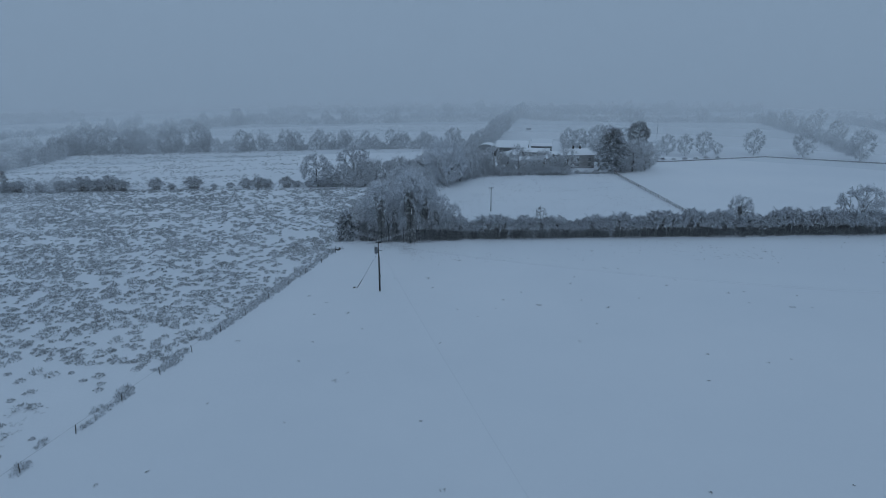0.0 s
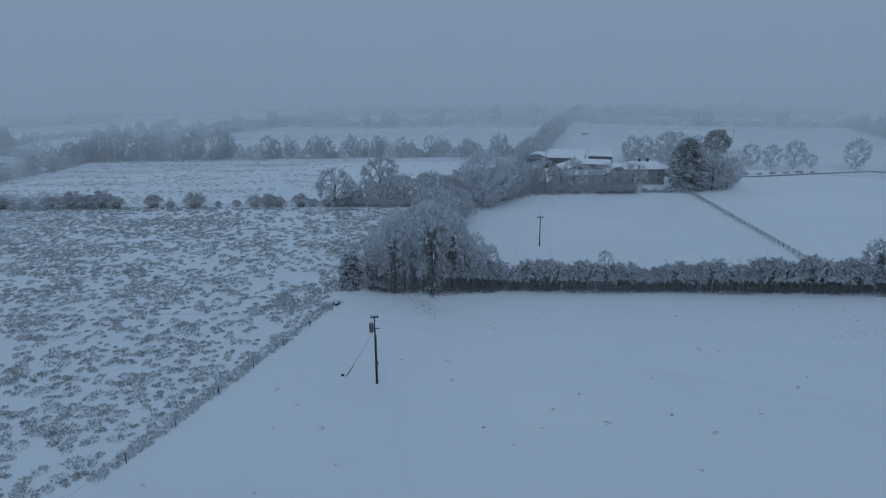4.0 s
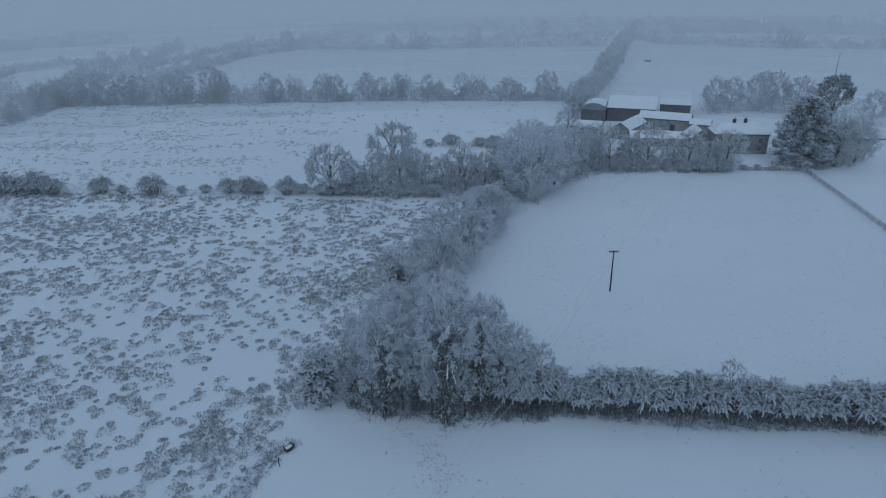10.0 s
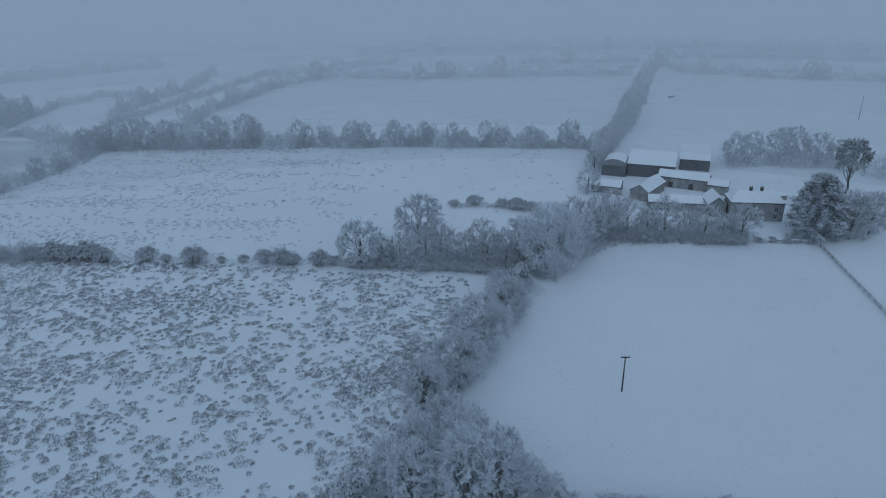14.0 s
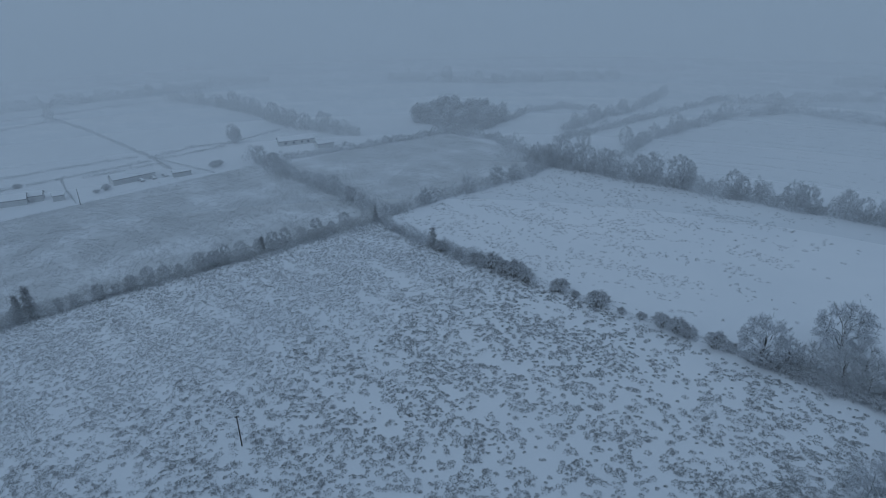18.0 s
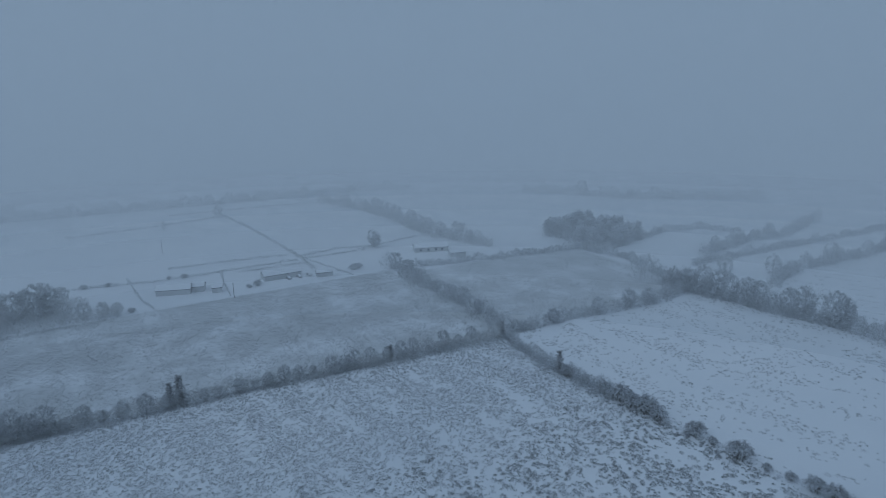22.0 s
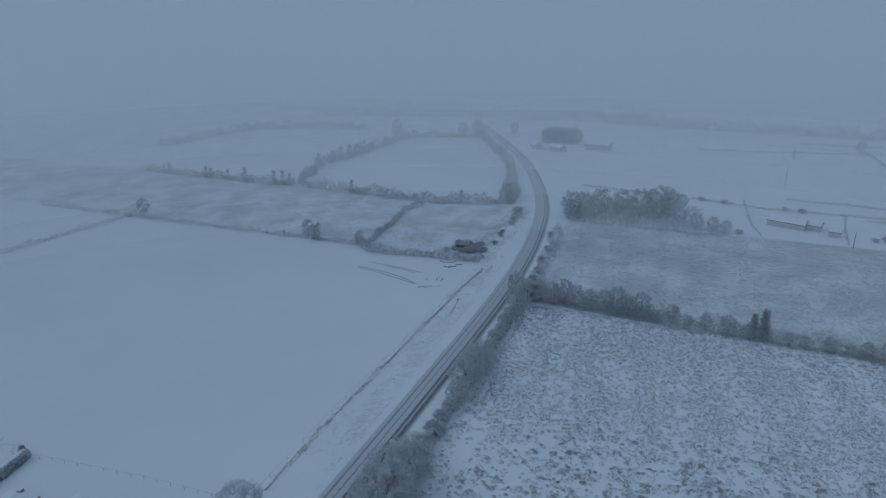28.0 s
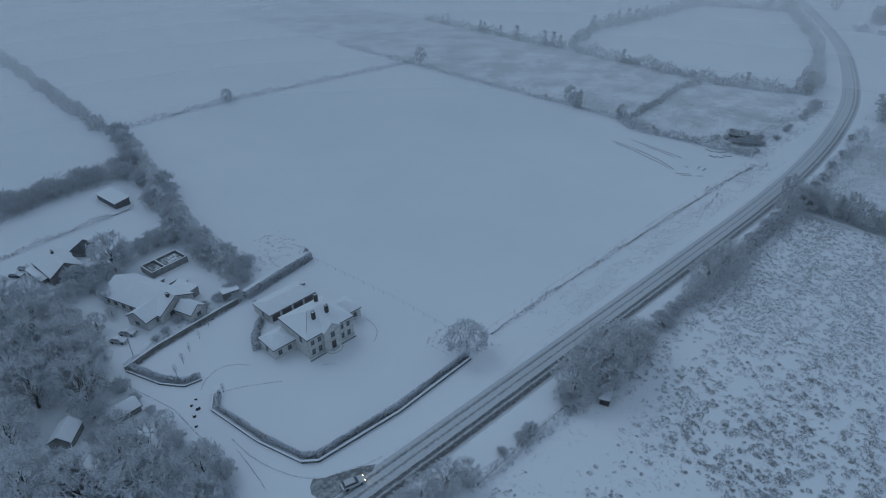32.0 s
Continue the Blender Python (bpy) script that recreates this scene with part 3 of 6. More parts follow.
def cover(x, y):
    for x0, x1, y0, y1, k in FIELDS:
        if x0 <= x < x1 and y0 <= y < y1:
            if k == 2 and x > -12 and y < 264:
                return 0
            if k == 1 and y < 165 and x > -23 - (157 - y) * 0.255:
                return 0
            if k == 6 and y > 8 - 5 * noise.noise((x / 13, 1.0, 4.0)):
                return 0
            return k
    return 0


def lines(lo, hi, step, extra):
    v = sorted({round(a, 2) for a in list(np.arange(lo, hi + 1, step)) + list(extra)})
    return [-4600, -2500, -1400, -900] + [a for a in v if -900 < a < 900] + [900, 1400, 2500, 4600]


GX = lines(-640, 480, 8, [f[0] for f in FIELDS] + [f[1] for f in FIELDS])
GX = [x for x in GX if not -212.9 < x < -197]
GY = lines(-420, 720, 8, [f[2] for f in FIELDS] + [f[3] for f in FIELDS] + [1, 3, 5, 7, 9])
me = bpy.data.meshes.new("ground")
nx, ny = len(GX), len(GY)


def hedge_x(y):
    """Where the west hedge runs; its field boundary leans a little."""
    return -214 + 0.067 * (min(max(y, 36), 250) - 36)


me.from_pydata([(hedge_x(y) if x == -213 else x, y, 0.0) for y in GY for x in GX], [],
               [(j * nx + i, j * nx + i + 1, (j + 1) * nx + i + 1, (j + 1) * nx + i) for j in range(ny - 1) for i in range(nx - 1)])
for m in (MAT_FIELD, MAT_PASTURE, MAT_LEY, MAT_RIME, MAT_STUBBLE, MAT_VERGE, MAT_THIN):
    me.materials.append(m)
k = 0
for j in range(ny - 1):
    for i in range(nx - 1):
        me.polygons[k].material_index = cover((GX[i] + GX[i + 1]) / 2, (GY[j] + GY[j + 1]) / 2)
        k += 1
me.update()
tagged(new("ground", me), "snow-covered farmland of level fields", "ground", "", "structure")


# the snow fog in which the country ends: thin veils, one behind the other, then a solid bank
# each is an added shell whose glow gives the haze its colour
def fog_glow_shell(radius, density, label):
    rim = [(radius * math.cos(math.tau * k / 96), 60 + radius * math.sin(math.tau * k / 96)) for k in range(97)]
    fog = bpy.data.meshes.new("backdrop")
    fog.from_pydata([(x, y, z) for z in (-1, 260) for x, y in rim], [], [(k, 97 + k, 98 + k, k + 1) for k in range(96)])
    mat = glow_surface("fog_glow_shell", SKY, 1.0)
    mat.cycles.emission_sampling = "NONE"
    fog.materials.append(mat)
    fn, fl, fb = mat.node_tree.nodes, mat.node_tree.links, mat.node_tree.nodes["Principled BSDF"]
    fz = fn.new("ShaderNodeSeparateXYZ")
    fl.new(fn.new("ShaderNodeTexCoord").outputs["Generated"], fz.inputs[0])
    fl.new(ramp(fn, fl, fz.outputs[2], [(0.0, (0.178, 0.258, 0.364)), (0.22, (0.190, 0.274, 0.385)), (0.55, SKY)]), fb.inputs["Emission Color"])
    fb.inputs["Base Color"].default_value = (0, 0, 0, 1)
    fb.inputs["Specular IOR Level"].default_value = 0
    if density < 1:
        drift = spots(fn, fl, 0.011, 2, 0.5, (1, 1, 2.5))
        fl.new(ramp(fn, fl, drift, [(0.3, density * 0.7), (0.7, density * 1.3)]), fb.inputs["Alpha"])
    tagged(new("backdrop", fog), label, "backdrop", "", "structure")


fog_glow_shell(840, 1.0, "plain grey-blue glowing backdrop of snow fog")
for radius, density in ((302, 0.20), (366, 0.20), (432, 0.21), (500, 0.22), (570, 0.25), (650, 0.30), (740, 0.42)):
    fog_glow_shell(radius, density, "thin glowing shell that hazes far fields")


def ribbon(name, line, width, z, material, label, category, crown=0.0):
    """A strip that follows a line over the ground; u across, v along in metres."""
    pts = []
    for i in range(len(line) - 1):
        p0, p1, p2, p3 = (Vector((*line[max(0, min(len(line) - 1, k))], 0)) for k in (i - 1, i, i + 1, i + 2))
        for s in range(8):
            t = s / 8
            pts.append(0.5 * ((2 * p1) + (p2 - p0) * t + (2 * p0 - 5 * p1 + 4 * p2 - p3) * t * t + (3 * p1 - p0 - 3 * p2 + p3) * t ** 3))
    pts.append(Vector((*line[-1], 0)))
    verts, faces, uvs, run = [], [], [], 0
    cols = 5
    for i, p in enumerate(pts):
        d = (pts[min(i + 1, len(pts) - 1)] - pts[max(i - 1, 0)]).normalized()
        if i:
            run += (p - pts[i - 1]).length
        for c in range(cols):
            u = c / (cols - 1)
            q = p + Vector((-d.y, d.x, 0)) * (u - 0.5) * width
            verts.append((q.x, q.y, z + crown * (1 - (2 * u - 1) ** 2)))
            uvs.append((u, run))
    for i in range(len(pts) - 1):
        for c in range(cols - 1):
            a = i * cols + c
            faces.append((a, a + 1, a + cols + 1, a + cols))
    me = bpy.data.meshes.new(name)
    me.from_pydata(verts, [], faces)
    lay = me.uv_layers.new(name="UVMap")
    for lp in me.loops:
        lay.data[lp.index].uv = uvs[lp.vertex_index]
    me.materials.append(material)
    me.update()
    return tagged(new(name, me), label, category, "", "structure")


ROAD = [(240, 14), (120, 19), (20, 24), (-40, 26.8), (-100, 28.6), (-160, 30.2), (-215, 31), (-262, 29), (-305, 24), (-345, 16), (-392, 1), (-440, -18), (-490, -43), (-545, -74), (-640, -130)]
ribbon("road", ROAD[::-1], 8.2, 0.012, MAT_ROAD, "slushy country road with dark wheel tracks in snow", "road", 0.06)
mouth = [(-35.5, 24.4), (-34.9, 21.5), (-34.6, 19.4), (-35.4, 17.8), (-36.7, 16.8), (-38.5, 18.2), (-40.2, 18.9), (-41.8, 19.6), (-43.8, 20.5), (-45.7, 21.4), (-47.5, 22.6), (-44.9, 24.2), (-39.9, 25.0)]
tagged(new("junction", Shape().prism([(x, y, -0.01) for x, y in mouth], [(x, y, 0.024) for x, y in mouth]).mesh("junction", MAT_WET)), "dark wet road mouth between snowy verges", "road", "", "structure")


# ---- tufts, clods and marks on the fields ----
def tufts(name, label, area, n, keep, radius, height, blades, material, seed, shape=None, patchy=1.5):
    """Rounded clumps of blades, thick where the ground is wet, with bare snow between."""
    rng = np.random.default_rng(seed)
    x0, x1, y0, y1 = area
    spots_ = []
    cell = math.sqrt((x1 - x0) * (y1 - y0) / n)
    gx, gy = np.meshgrid(np.arange(x0, x1, cell), np.arange(y0, y1, cell))
    gx, gy = gx.ravel() + 0.48 * cell * rng.uniform(-1, 1, gx.size), gy.ravel() + 0.48 * cell * rng.uniform(-1, 1, gy.size)
    for x, y, q in zip(gx, gy, rng.random(gx.size)):
        # bare lanes lie east and west across the field, fading out towards its east end
        lane = math.cos(math.tau * (y - 0.06 * x - 124.5) / 17 + 2.6 * noise.noise((x / 45, y / 30, 5.0)))
        v = 0.34 * noise.noise((x / 22, y / 18, 3.1)) + 0.34 * noise.noise((x / 7, y / 6.5, 7.7)) + 0.36 * noise.noise((x / 2.6, y / 2.6, 1.7)) - 0.20 * lane * min(1.0, max(0.15, -(x + 40) / 50)) - 0.16 * min(1.0, max(0.0, (x + 110) / 45))
        if q < keep + patchy * v and (shape is None or shape(x, y)):
            spots_.append((x, y))
    c = np.array(spots_)
    m = len(c)
    s = 0.42 + 0.9 * rng.random(m) ** 1.7
    k = np.repeat(np.arange(m), blades)
    az, r = math.tau * rng.random(len(k)), np.sqrt(rng.random(len(k)))
    out = np.stack([np.cos(az), np.sin(az)], 1)
    dome = height * s[k] * (1.02 - r * r)
    p = np.concatenate([c[k] + out * (r * radius * s[k])[:, None], (0.75 * dome * rng.random(len(k)))[:, None]], 1)
    d = np.concatenate([out * r[:, None] * 0.6, np.full((len(k), 1), 0.7)], 1) + 0.6 * rng.normal(size=(len(k), 3))
    d[:, 2] = np.abs(d[:, 2])
    ln = height * s[k] * (0.3 + 0.45 * rng.random(len(k)))
    ob = new(name, triangles(name, slivers(rng, p, d, ln, np.maximum(radius * (0.12 + 0.14 * rng.random(len(k))), 0.055)), material))
    return tagged(ob, label, "grass", "", "stuff")


def in_rough(x, y):
    return x < -26 - max(0, (157 - y)) * 0.255 if y < 165 else x < -24 + (y - 165) * 0.2


tufts("rush_tufts", "frosted rush tufts poking through snow on rough pasture", (-150, -10, 60, 247), 13500, 0.78, 0.92, 0.66, 60, MAT_RUSH, 3,
      lambda x, y: in_rough(x, y) and x > -120 + 56 * ((x * 9.3 + y * 4.7) % 1 - 0.5) and (y > 92 or x < y - 160 + 9 * noise.noise((x / 14, y / 14, 9.0)) or (x * 13.7 + y * 7.9) % 1 < 0.22))
# the same rushes farther off, in the haze-lightened colour
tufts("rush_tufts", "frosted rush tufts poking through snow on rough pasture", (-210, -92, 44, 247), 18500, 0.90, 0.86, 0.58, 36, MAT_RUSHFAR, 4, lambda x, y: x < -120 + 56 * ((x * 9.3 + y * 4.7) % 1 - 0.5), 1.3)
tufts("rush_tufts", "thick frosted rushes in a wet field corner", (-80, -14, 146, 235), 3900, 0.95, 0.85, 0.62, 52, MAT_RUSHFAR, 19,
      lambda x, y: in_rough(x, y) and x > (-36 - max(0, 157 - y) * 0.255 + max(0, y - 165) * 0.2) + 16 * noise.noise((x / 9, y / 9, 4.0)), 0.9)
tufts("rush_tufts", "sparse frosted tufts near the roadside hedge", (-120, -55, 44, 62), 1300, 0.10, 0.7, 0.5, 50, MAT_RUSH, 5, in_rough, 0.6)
tufts("rush_tufts", "rough grass on a distant pasture, paled by rime and painted haze", (-320, -213, 38, 252), 21000, 0.62, 0.8, 0.5, 16, MAT_RUSHFAR, 13, None, 1.1)
tufts("grass_tufts", "scattered grass tufts in thin snow", (-200, 12, 254, 374), 10000, 0.36, 0.72, 0.5, 30, MAT_RUSH, 6, lambda x, y: x < -60 or (y * 7 + x) % 11 < 2.5)
tufts("stubble_rows", "thin rows of stubble showing through snow", (-184, 54, 384, 584), 14000, 0.75, 0.95, 0.6, 18, MAT_HEDGEMIX, 16, lambda x, y: (y + 0.0016 * (x + 40) ** 2) % 9 < 1.8)
tufts("rough_grass", "rough grass in a far meadow, paled by rime and painted haze", (-332, -248, -400, 8), 16000, 0.55, 0.9, 0.5, 12, MAT_RUSHFAR, 17, None, 1.1)
tufts("rough_grass", "rough grass in a far meadow, paled by rime and painted haze", (-304, -214, 256, 374), 9000, 0.62, 0.9, 0.5, 12, MAT_RUSHFAR, 18, None, 1.1)
tufts("grass_tufts", "scattered weeds and dung in a snowy field", (-40, 140, 20, 162), 1500, 0.22, 0.42, 0.25, 22, MAT_CLOD, 7, lambda x, y: x > -20 - max(0, 157 - y) * 0.255)
tufts("grass_tips", "fine grass tips showing through paddock snow", (-6, 82, 168, 277), 17000, 0.42, 0.26, 0.16, 5, MAT_CLOD, 14, lambda x, y: x > -16 + (y - 168) * 0.2)
tufts("grass_tips", "fine grass tips showing through field snow", (-10, 130, 145, 164), 2200, 0.3, 0.22, 0.16, 9, MAT_CLOD, 15)
tufts("ditch_grass", "long frosted grass along a ditch", (-60, -20, 60, 158), 14000, 0.95, 0.48, 0.7, 34, MAT_HEDGEMIX, 8, lambda x, y: abs(x - (-24.5 - (157 - y) * 0.25)) < 1.3 + 0.8 * noise.noise((y / 6, 0, 2)) and (y > 103 or noise.noise((x / 3, y / 4, 6.0)) > 0.18), 0.4)
tufts("leaf_litter", "dark specks under the trees on snow", (-14, 4, 148, 165), 9000, 0.42, 0.15, 0.12, 8, MAT_CLOD, 9, lambda x, y: (x + 5) ** 2 / 70 + (y - 166) ** 2 / 230 < ((x * 73.3 + y * 31.1) % 1) ** 1.6)
tufts("verge_grass", "frosted verge grass beside the road", (-255, -88, 11, 23), 4200, 0.30, 0.4, 0.35, 14, MAT_RUSH, 10)
tufts("rough_grass", "fine frosted grass near a roadside fence", (-125, -52, 43, 80), 4200, 0.32, 0.42, 0.35, 18, MAT_RUSHFAR, 23, in_rough, 0.8)
tufts("verge_grass", "frosted rough grass between a meadow and the road", (-335, -246, 3, 20), 2600, 0.5, 0.7, 0.5, 14, MAT_RUSHFAR, 24, lambda x, y: y - 9 - 5 * noise.noise((x / 9, 2.0, 8.0)) < 9 * ((x * 31.7 + y * 17.3) % 1), 1.2)
tufts("verge_grass", "frosted rough grass between road and hedge", (-250, -60, 35, 42), 1500, 0.2, 0.4, 0.35, 10, MAT_RUSHFAR, 11)


# ---- near clump of trees and the hedges that meet there ----
R = random.Random(11)
ash = bare_tree("bare_tree", 21, "tall leafless ash with ivy up its trunk in a field corner", 19, 0.30, 4.2, 0.3, (13, 5, 4), 2600, 13500, 0.72, 0.044, (MAT_LIMBDARK, MAT_TWIG, MAT_TWIGSNOW), ivy=0.66, clear=0.34)
place(ash, [(-12.6, 164.6, 0.90, 10), (-8.8, 165.8, 0.72, 120), (-4.9, 163.8, 1.08, 70), (-1.2, 167.0, 0.90, 300), (2.0, 166.8, 0.60, 20)], R)
slim = bare_tree("bare_tree", 20, "slim leafless tree dusted with snow in a field corner", 17, 0.20, 3.9, 0.25, (13, 5, 4), 2400, 11500, 0.72, 0.044, (MAT_LIMBDARK, MAT_TWIG, MAT_TWIGSNOW), clear=0.24)
place(slim, [(-17.5, 171, 0.70, 250), (-6, 172, 1.08, 300), (-13, 172, 0.95, 210), (3.6, 168.5, 0.74, 200), (6.8, 168, 0.60, 160), (-16.2, 167.5, 0.62, 40), (-0.5, 171.5, 0.9, 90), (-10.8, 165.6, 0.72, 330), (-6.8, 164.6, 0.5, 75), (4.6, 165.6, 0.5, 130), (-14.6, 165.0, 0.48, 190), (-3.4, 168.4, 0.80, 15), (-2.6, 165.2, 0.46, 265)], R)
oak = bare_tree("bare_tree", 22, "broad leafless tree with snow along its branches", 14, 0.36, 7.0, 0.10, (15, 7, 4), 10500, 13500, 0.72, 0.07, skirt=3)
place(oak, [(-10.5, 182, 0.80, 80), (-7.5, 212, 1.04, 140), (-10.5, 201, 0.86, 33), (-3, 225, 0.86, 70), (-5, 236, 0.6, 260), (-44, 251, 1.0, 200), (-31.5, 269, 1.12, 75), (120, 170, 1.0, 20), (13, 262, 1.0, 99), (-14, 193, 0.55, 10)], R)
grand = bare_tree("veteran_tree", 45, "great spreading tree bowed to the ground under snow", 20, 0.4, 9.6, 0.12, (24, 11, 4), 9000, 26000, 0.85, 0.08, (MAT_FARLIMB, MAT_FARTWIG, MAT_TWIGSNOW), skirt=16)
place(grand, [(6.5, 251.5, 1.0, 0)], R)
ivyt = bare_tree("ivy_clad_tree", 23, "snow-tipped tree with a trunk clothed in dark ivy", 11, 0.3, 3.6, 0.35, (11, 6, 3), 3600, 2600, 0.75, 0.055, (MAT_LIMBDARK, MAT_TWIG, MAT_TWIGSNOW), ivy=0.7)
place(ivyt, [(-15.6, 190, 1.18, 0), (86, 169.5, 1.02, 50)], R)
holly = evergreen("holly_bush", 31, "dense evergreen holly laden with snow", 8.2, 2.3, 3200, 9500, 0.42, mats=(MAT_LEAF, MAT_TWIGSNOW))
place(holly, [(-22.2, 166.6, 1.0), (-2, 235, 1.05), (-0.5, 241, 0.9)], R)
thin = bare_tree("small_tree", 24, "slender leafless sapling standing above a hedge", 9, 0.12, 2.0, 0.4, (12, 5, 2), 500, 200, 0.5, 0.04, (MAT_BARK, MAT_THORN, MAT_TWIGSNOW))
place(thin, [(30.5, 168, 1.02), (7, 167, 0.75), (4.5, 170, 0.9), (-19, 170, 0.9)], R)

HEDGE_LABEL = "thorn hedge shrub, dark below and heavy with snow on top"
thorns = [cane_bush("hedge_shrub", 40 + i, HEDGE_LABEL, 7.2, 5.2, 5.2 + 0.5 * i, 64, 3200, 16000, 0.60, 0.055, (MAT_LIMBDARK, MAT_HEDGE, MAT_TWIGSNOW)) for i in range(3)]
spots_ = [[], [], []]
x = 1.5
while x < 175:
    spots_[R.randrange(3)].append((x, 168 + 0.006 * x + R.uniform(-0.5, 0.5), R.uniform(0.95, 1.22) * (1.1 if x > 60 else 1.0), R.choice((0, 180)) + R.uniform(-12, 12)))
    x += R.uniform(3.0, 4.1)
for k, y in enumerate(np.arange(171, 250, 4.2)):  # the hedge that runs north from the clump
    spots_[k % 3].append((-18 + (y - 171) * 0.21 + R.uniform(-1, 1), y, R.uniform(0.55, 0.95), 90 + R.uniform(-30, 30)))
for x, y, s in ((-17.6, 166.4, 0.55), (-15.4, 165.6, 0.45)):
    spots_[R.randrange(3)].append((x, y, s, R.uniform(0, 360)))
for master, s in zip(thorns, spots_):
    place(master, s, R, "thorn hedges round the fields")

for nm, mat, h, n, w in (("thicket", MAT_TWIG, 5.4, 130, 0.055), ("thicket", MAT_TWIGSNOW, 5.8, 80, 0.09)):
    scatter_hedge(nm, "deep thicket dusted with snow along a field edge", [(-17, 174), (-13, 193), (-8, 212), (-3, 232), (2, 243)], h, 9.0, n, 0.8, w, mat, 95, 0.35)
for nm, mat, h, n, w in (("thicket", MAT_TWIG, 7.0, 60, 0.04), ("thicket", MAT_TWIGSNOW, 8.0, 45, 0.06)):
    scatter_hedge(nm, "fine bare growth between field-corner trees", [(-19, 170), (-8, 170.5), (2, 170), (7, 169.5)], h, 7.0, n, 0.9, w, mat, 99, 0.3)
scatter_hedge("underwood", "dark underwood below bare field-corner trees", [(-18, 166.2), (-8, 165.6), (8, 166.6)], 3.2, 3.6, 380, 0.7, 0.06, MAT_HEDGEBASE, 96, 0.5)

scatter_hedge("dead_grass", "dark dead grass at the foot of field-corner trees", [(-17, 165.2), (-6, 164.2), (4, 165.4)], 0.35, 4.5, 80, 0.4, 0.045, MAT_HEDGEBASE, 101, 0.6)
scatter_hedge("hedge_bottom", "dark bare bottom of a thorn hedge", [(2, 166.4), (60, 166.9), (174, 167.4)], 2.4, 3.0, 210, 0.6, 0.06, MAT_HEDGEBASE, 98, 0.2)
# the hedge with bushes along the north of the rough pasture, and the taller growth at its east end
bush = cane_bush("bramble_bush", 50, "rounded bramble bush capped with snow on a field bank", 6.6, 5.6, 4.3, 46, 3000, 5200, 0.6, 0.06, (MAT_LIMB, MAT_MIDTWIG, MAT_MIDSNOW), "bush")
place(bush, [(-133, 246, 1.34), (-128, 246, 1.10), (-123, 246.5, 1.40), (-118, 246, 0.98), (-106, 248, 1.04), (-91.5, 248, 1.22), (-72, 250.5, 0.92), (-67, 250.5, 1.04), (-63.5, 250, 0.85), (-56, 250.5, 1.04), (-141, 245.5, 0.98), (-157, 244, 0.98),
             (-149, 245, 0.67), (-100, 248, 0.55), (-84, 249, 0.49), (-78, 250, 0.55)], R, "bushes along the field bank")
mid = bare_tree("hedgerow_tree", 25, "leafless hedgerow tree paled by rime and painted haze", 12, 0.28, 5.4, 0.15, (12, 6, 3), 3000, 2600, 0.95, 0.07, (MAT_LIMB, MAT_FARTWIG, MAT_MIDSNOW), skirt=4)
place(mid, [(-39, 254, 0.7), (-34, 255, 0.75), (-27, 256, 0.85), (-21, 255, 0.9), (-16, 256, 0.8), (-10, 255, 0.95), (-5, 254, 0.9), (0, 253, 0.9), (-24, 262, 0.8), (-12, 263, 0.9), (-2, 262, 1.0), (5, 260, 1.0),
            (10, 268, 0.95), (18, 271, 1.15), (24, 278, 0.9), (29, 278, 1.1), (35, 280, 0.8), (40, 280, 1.12), (47, 281, 0.72), (51, 279, 0.95), (56.5, 281, 0.66), (61.5, 279.5, 0.98), (22, 288, 0.9), (14, 281, 1.0), (27, 296, 0.8),
            (24, 346, 0.85), (20, 318, 0.85), (92, 284, 1.25), (99, 288, 1.1), (104, 297, 0.9), (88, 288, 1.1), (95, 291, 1.0)], R, "hedgerow trees")
scatter_hedge("thicket", "tall rimed growth beside a great evergreen", [(85, 284), (92, 285), (101, 289)], 11, 10, 260, 1.0, 0.08, MAT_MIDTWIG, 94, 0.2)
lowsh = cane_bush("field_shrub", 51, "low shrub frosted white along a bank", 5.8, 5.0, 3.2, 36, 2200, 3600, 0.55, 0.07, (MAT_FARLIMB, MAT_MIDTWIG, MAT_MIDSNOW), "shrub")
place(lowsh, [(x, 250.5 + R.uniform(-1, 1), R.uniform(0.7, 1.1)) for x in range(-52, 2, 5)] + [(-25.5, 301, 0.75), (-18.5, 303, 1.1), (-9, 302, 0.9), (-4, 300, 1.25), (1, 299, 1.0)]
      + [(20 + 5 * i, 277 + R.uniform(-1, 1), R.uniform(0.8, 1.2)) for i in range(9)] + [(66, 279, 0.5), (70, 279.5, 0.5), (74, 279, 0.5)] + [(106 + 6 * i, 316 + i * 1.0, R.uniform(0.4, 0.6)) for i in range(8)], R, "shrubs along the banks")

scatter_hedge("hedge", "low snowy bank behind a tree line", [(-26, 300), (-14, 301), (4, 299)], 1.8, 4.0, 90, 0.6, 0.08, MAT_MIDTWIG, 90, 0.6)
scatter_hedge("thicket", "dense scrub white with snow between fields", [(-42, 252.5), (-20, 254), (2, 254), (10, 262)], 6.5, 8, 150, 0.9, 0.08, MAT_MIDTWIG, 91, 0.4)
scatter_hedge("thicket", "snowy tips of dense scrub between fields", [(-42, 252.5), (-20, 254), (2, 254), (10, 262)], 7.0, 8, 90, 0.8, 0.13, MAT_MIDSNOW, 91, 0.4)
scatter_hedge("thicket", "dense tall scrub white with snow before a farm", [(10, 264), (20, 276), (36, 279.5), (63, 280.5)], 5.6, 8, 210, 0.9, 0.07, MAT_MIDTWIG, 92, 0.5)
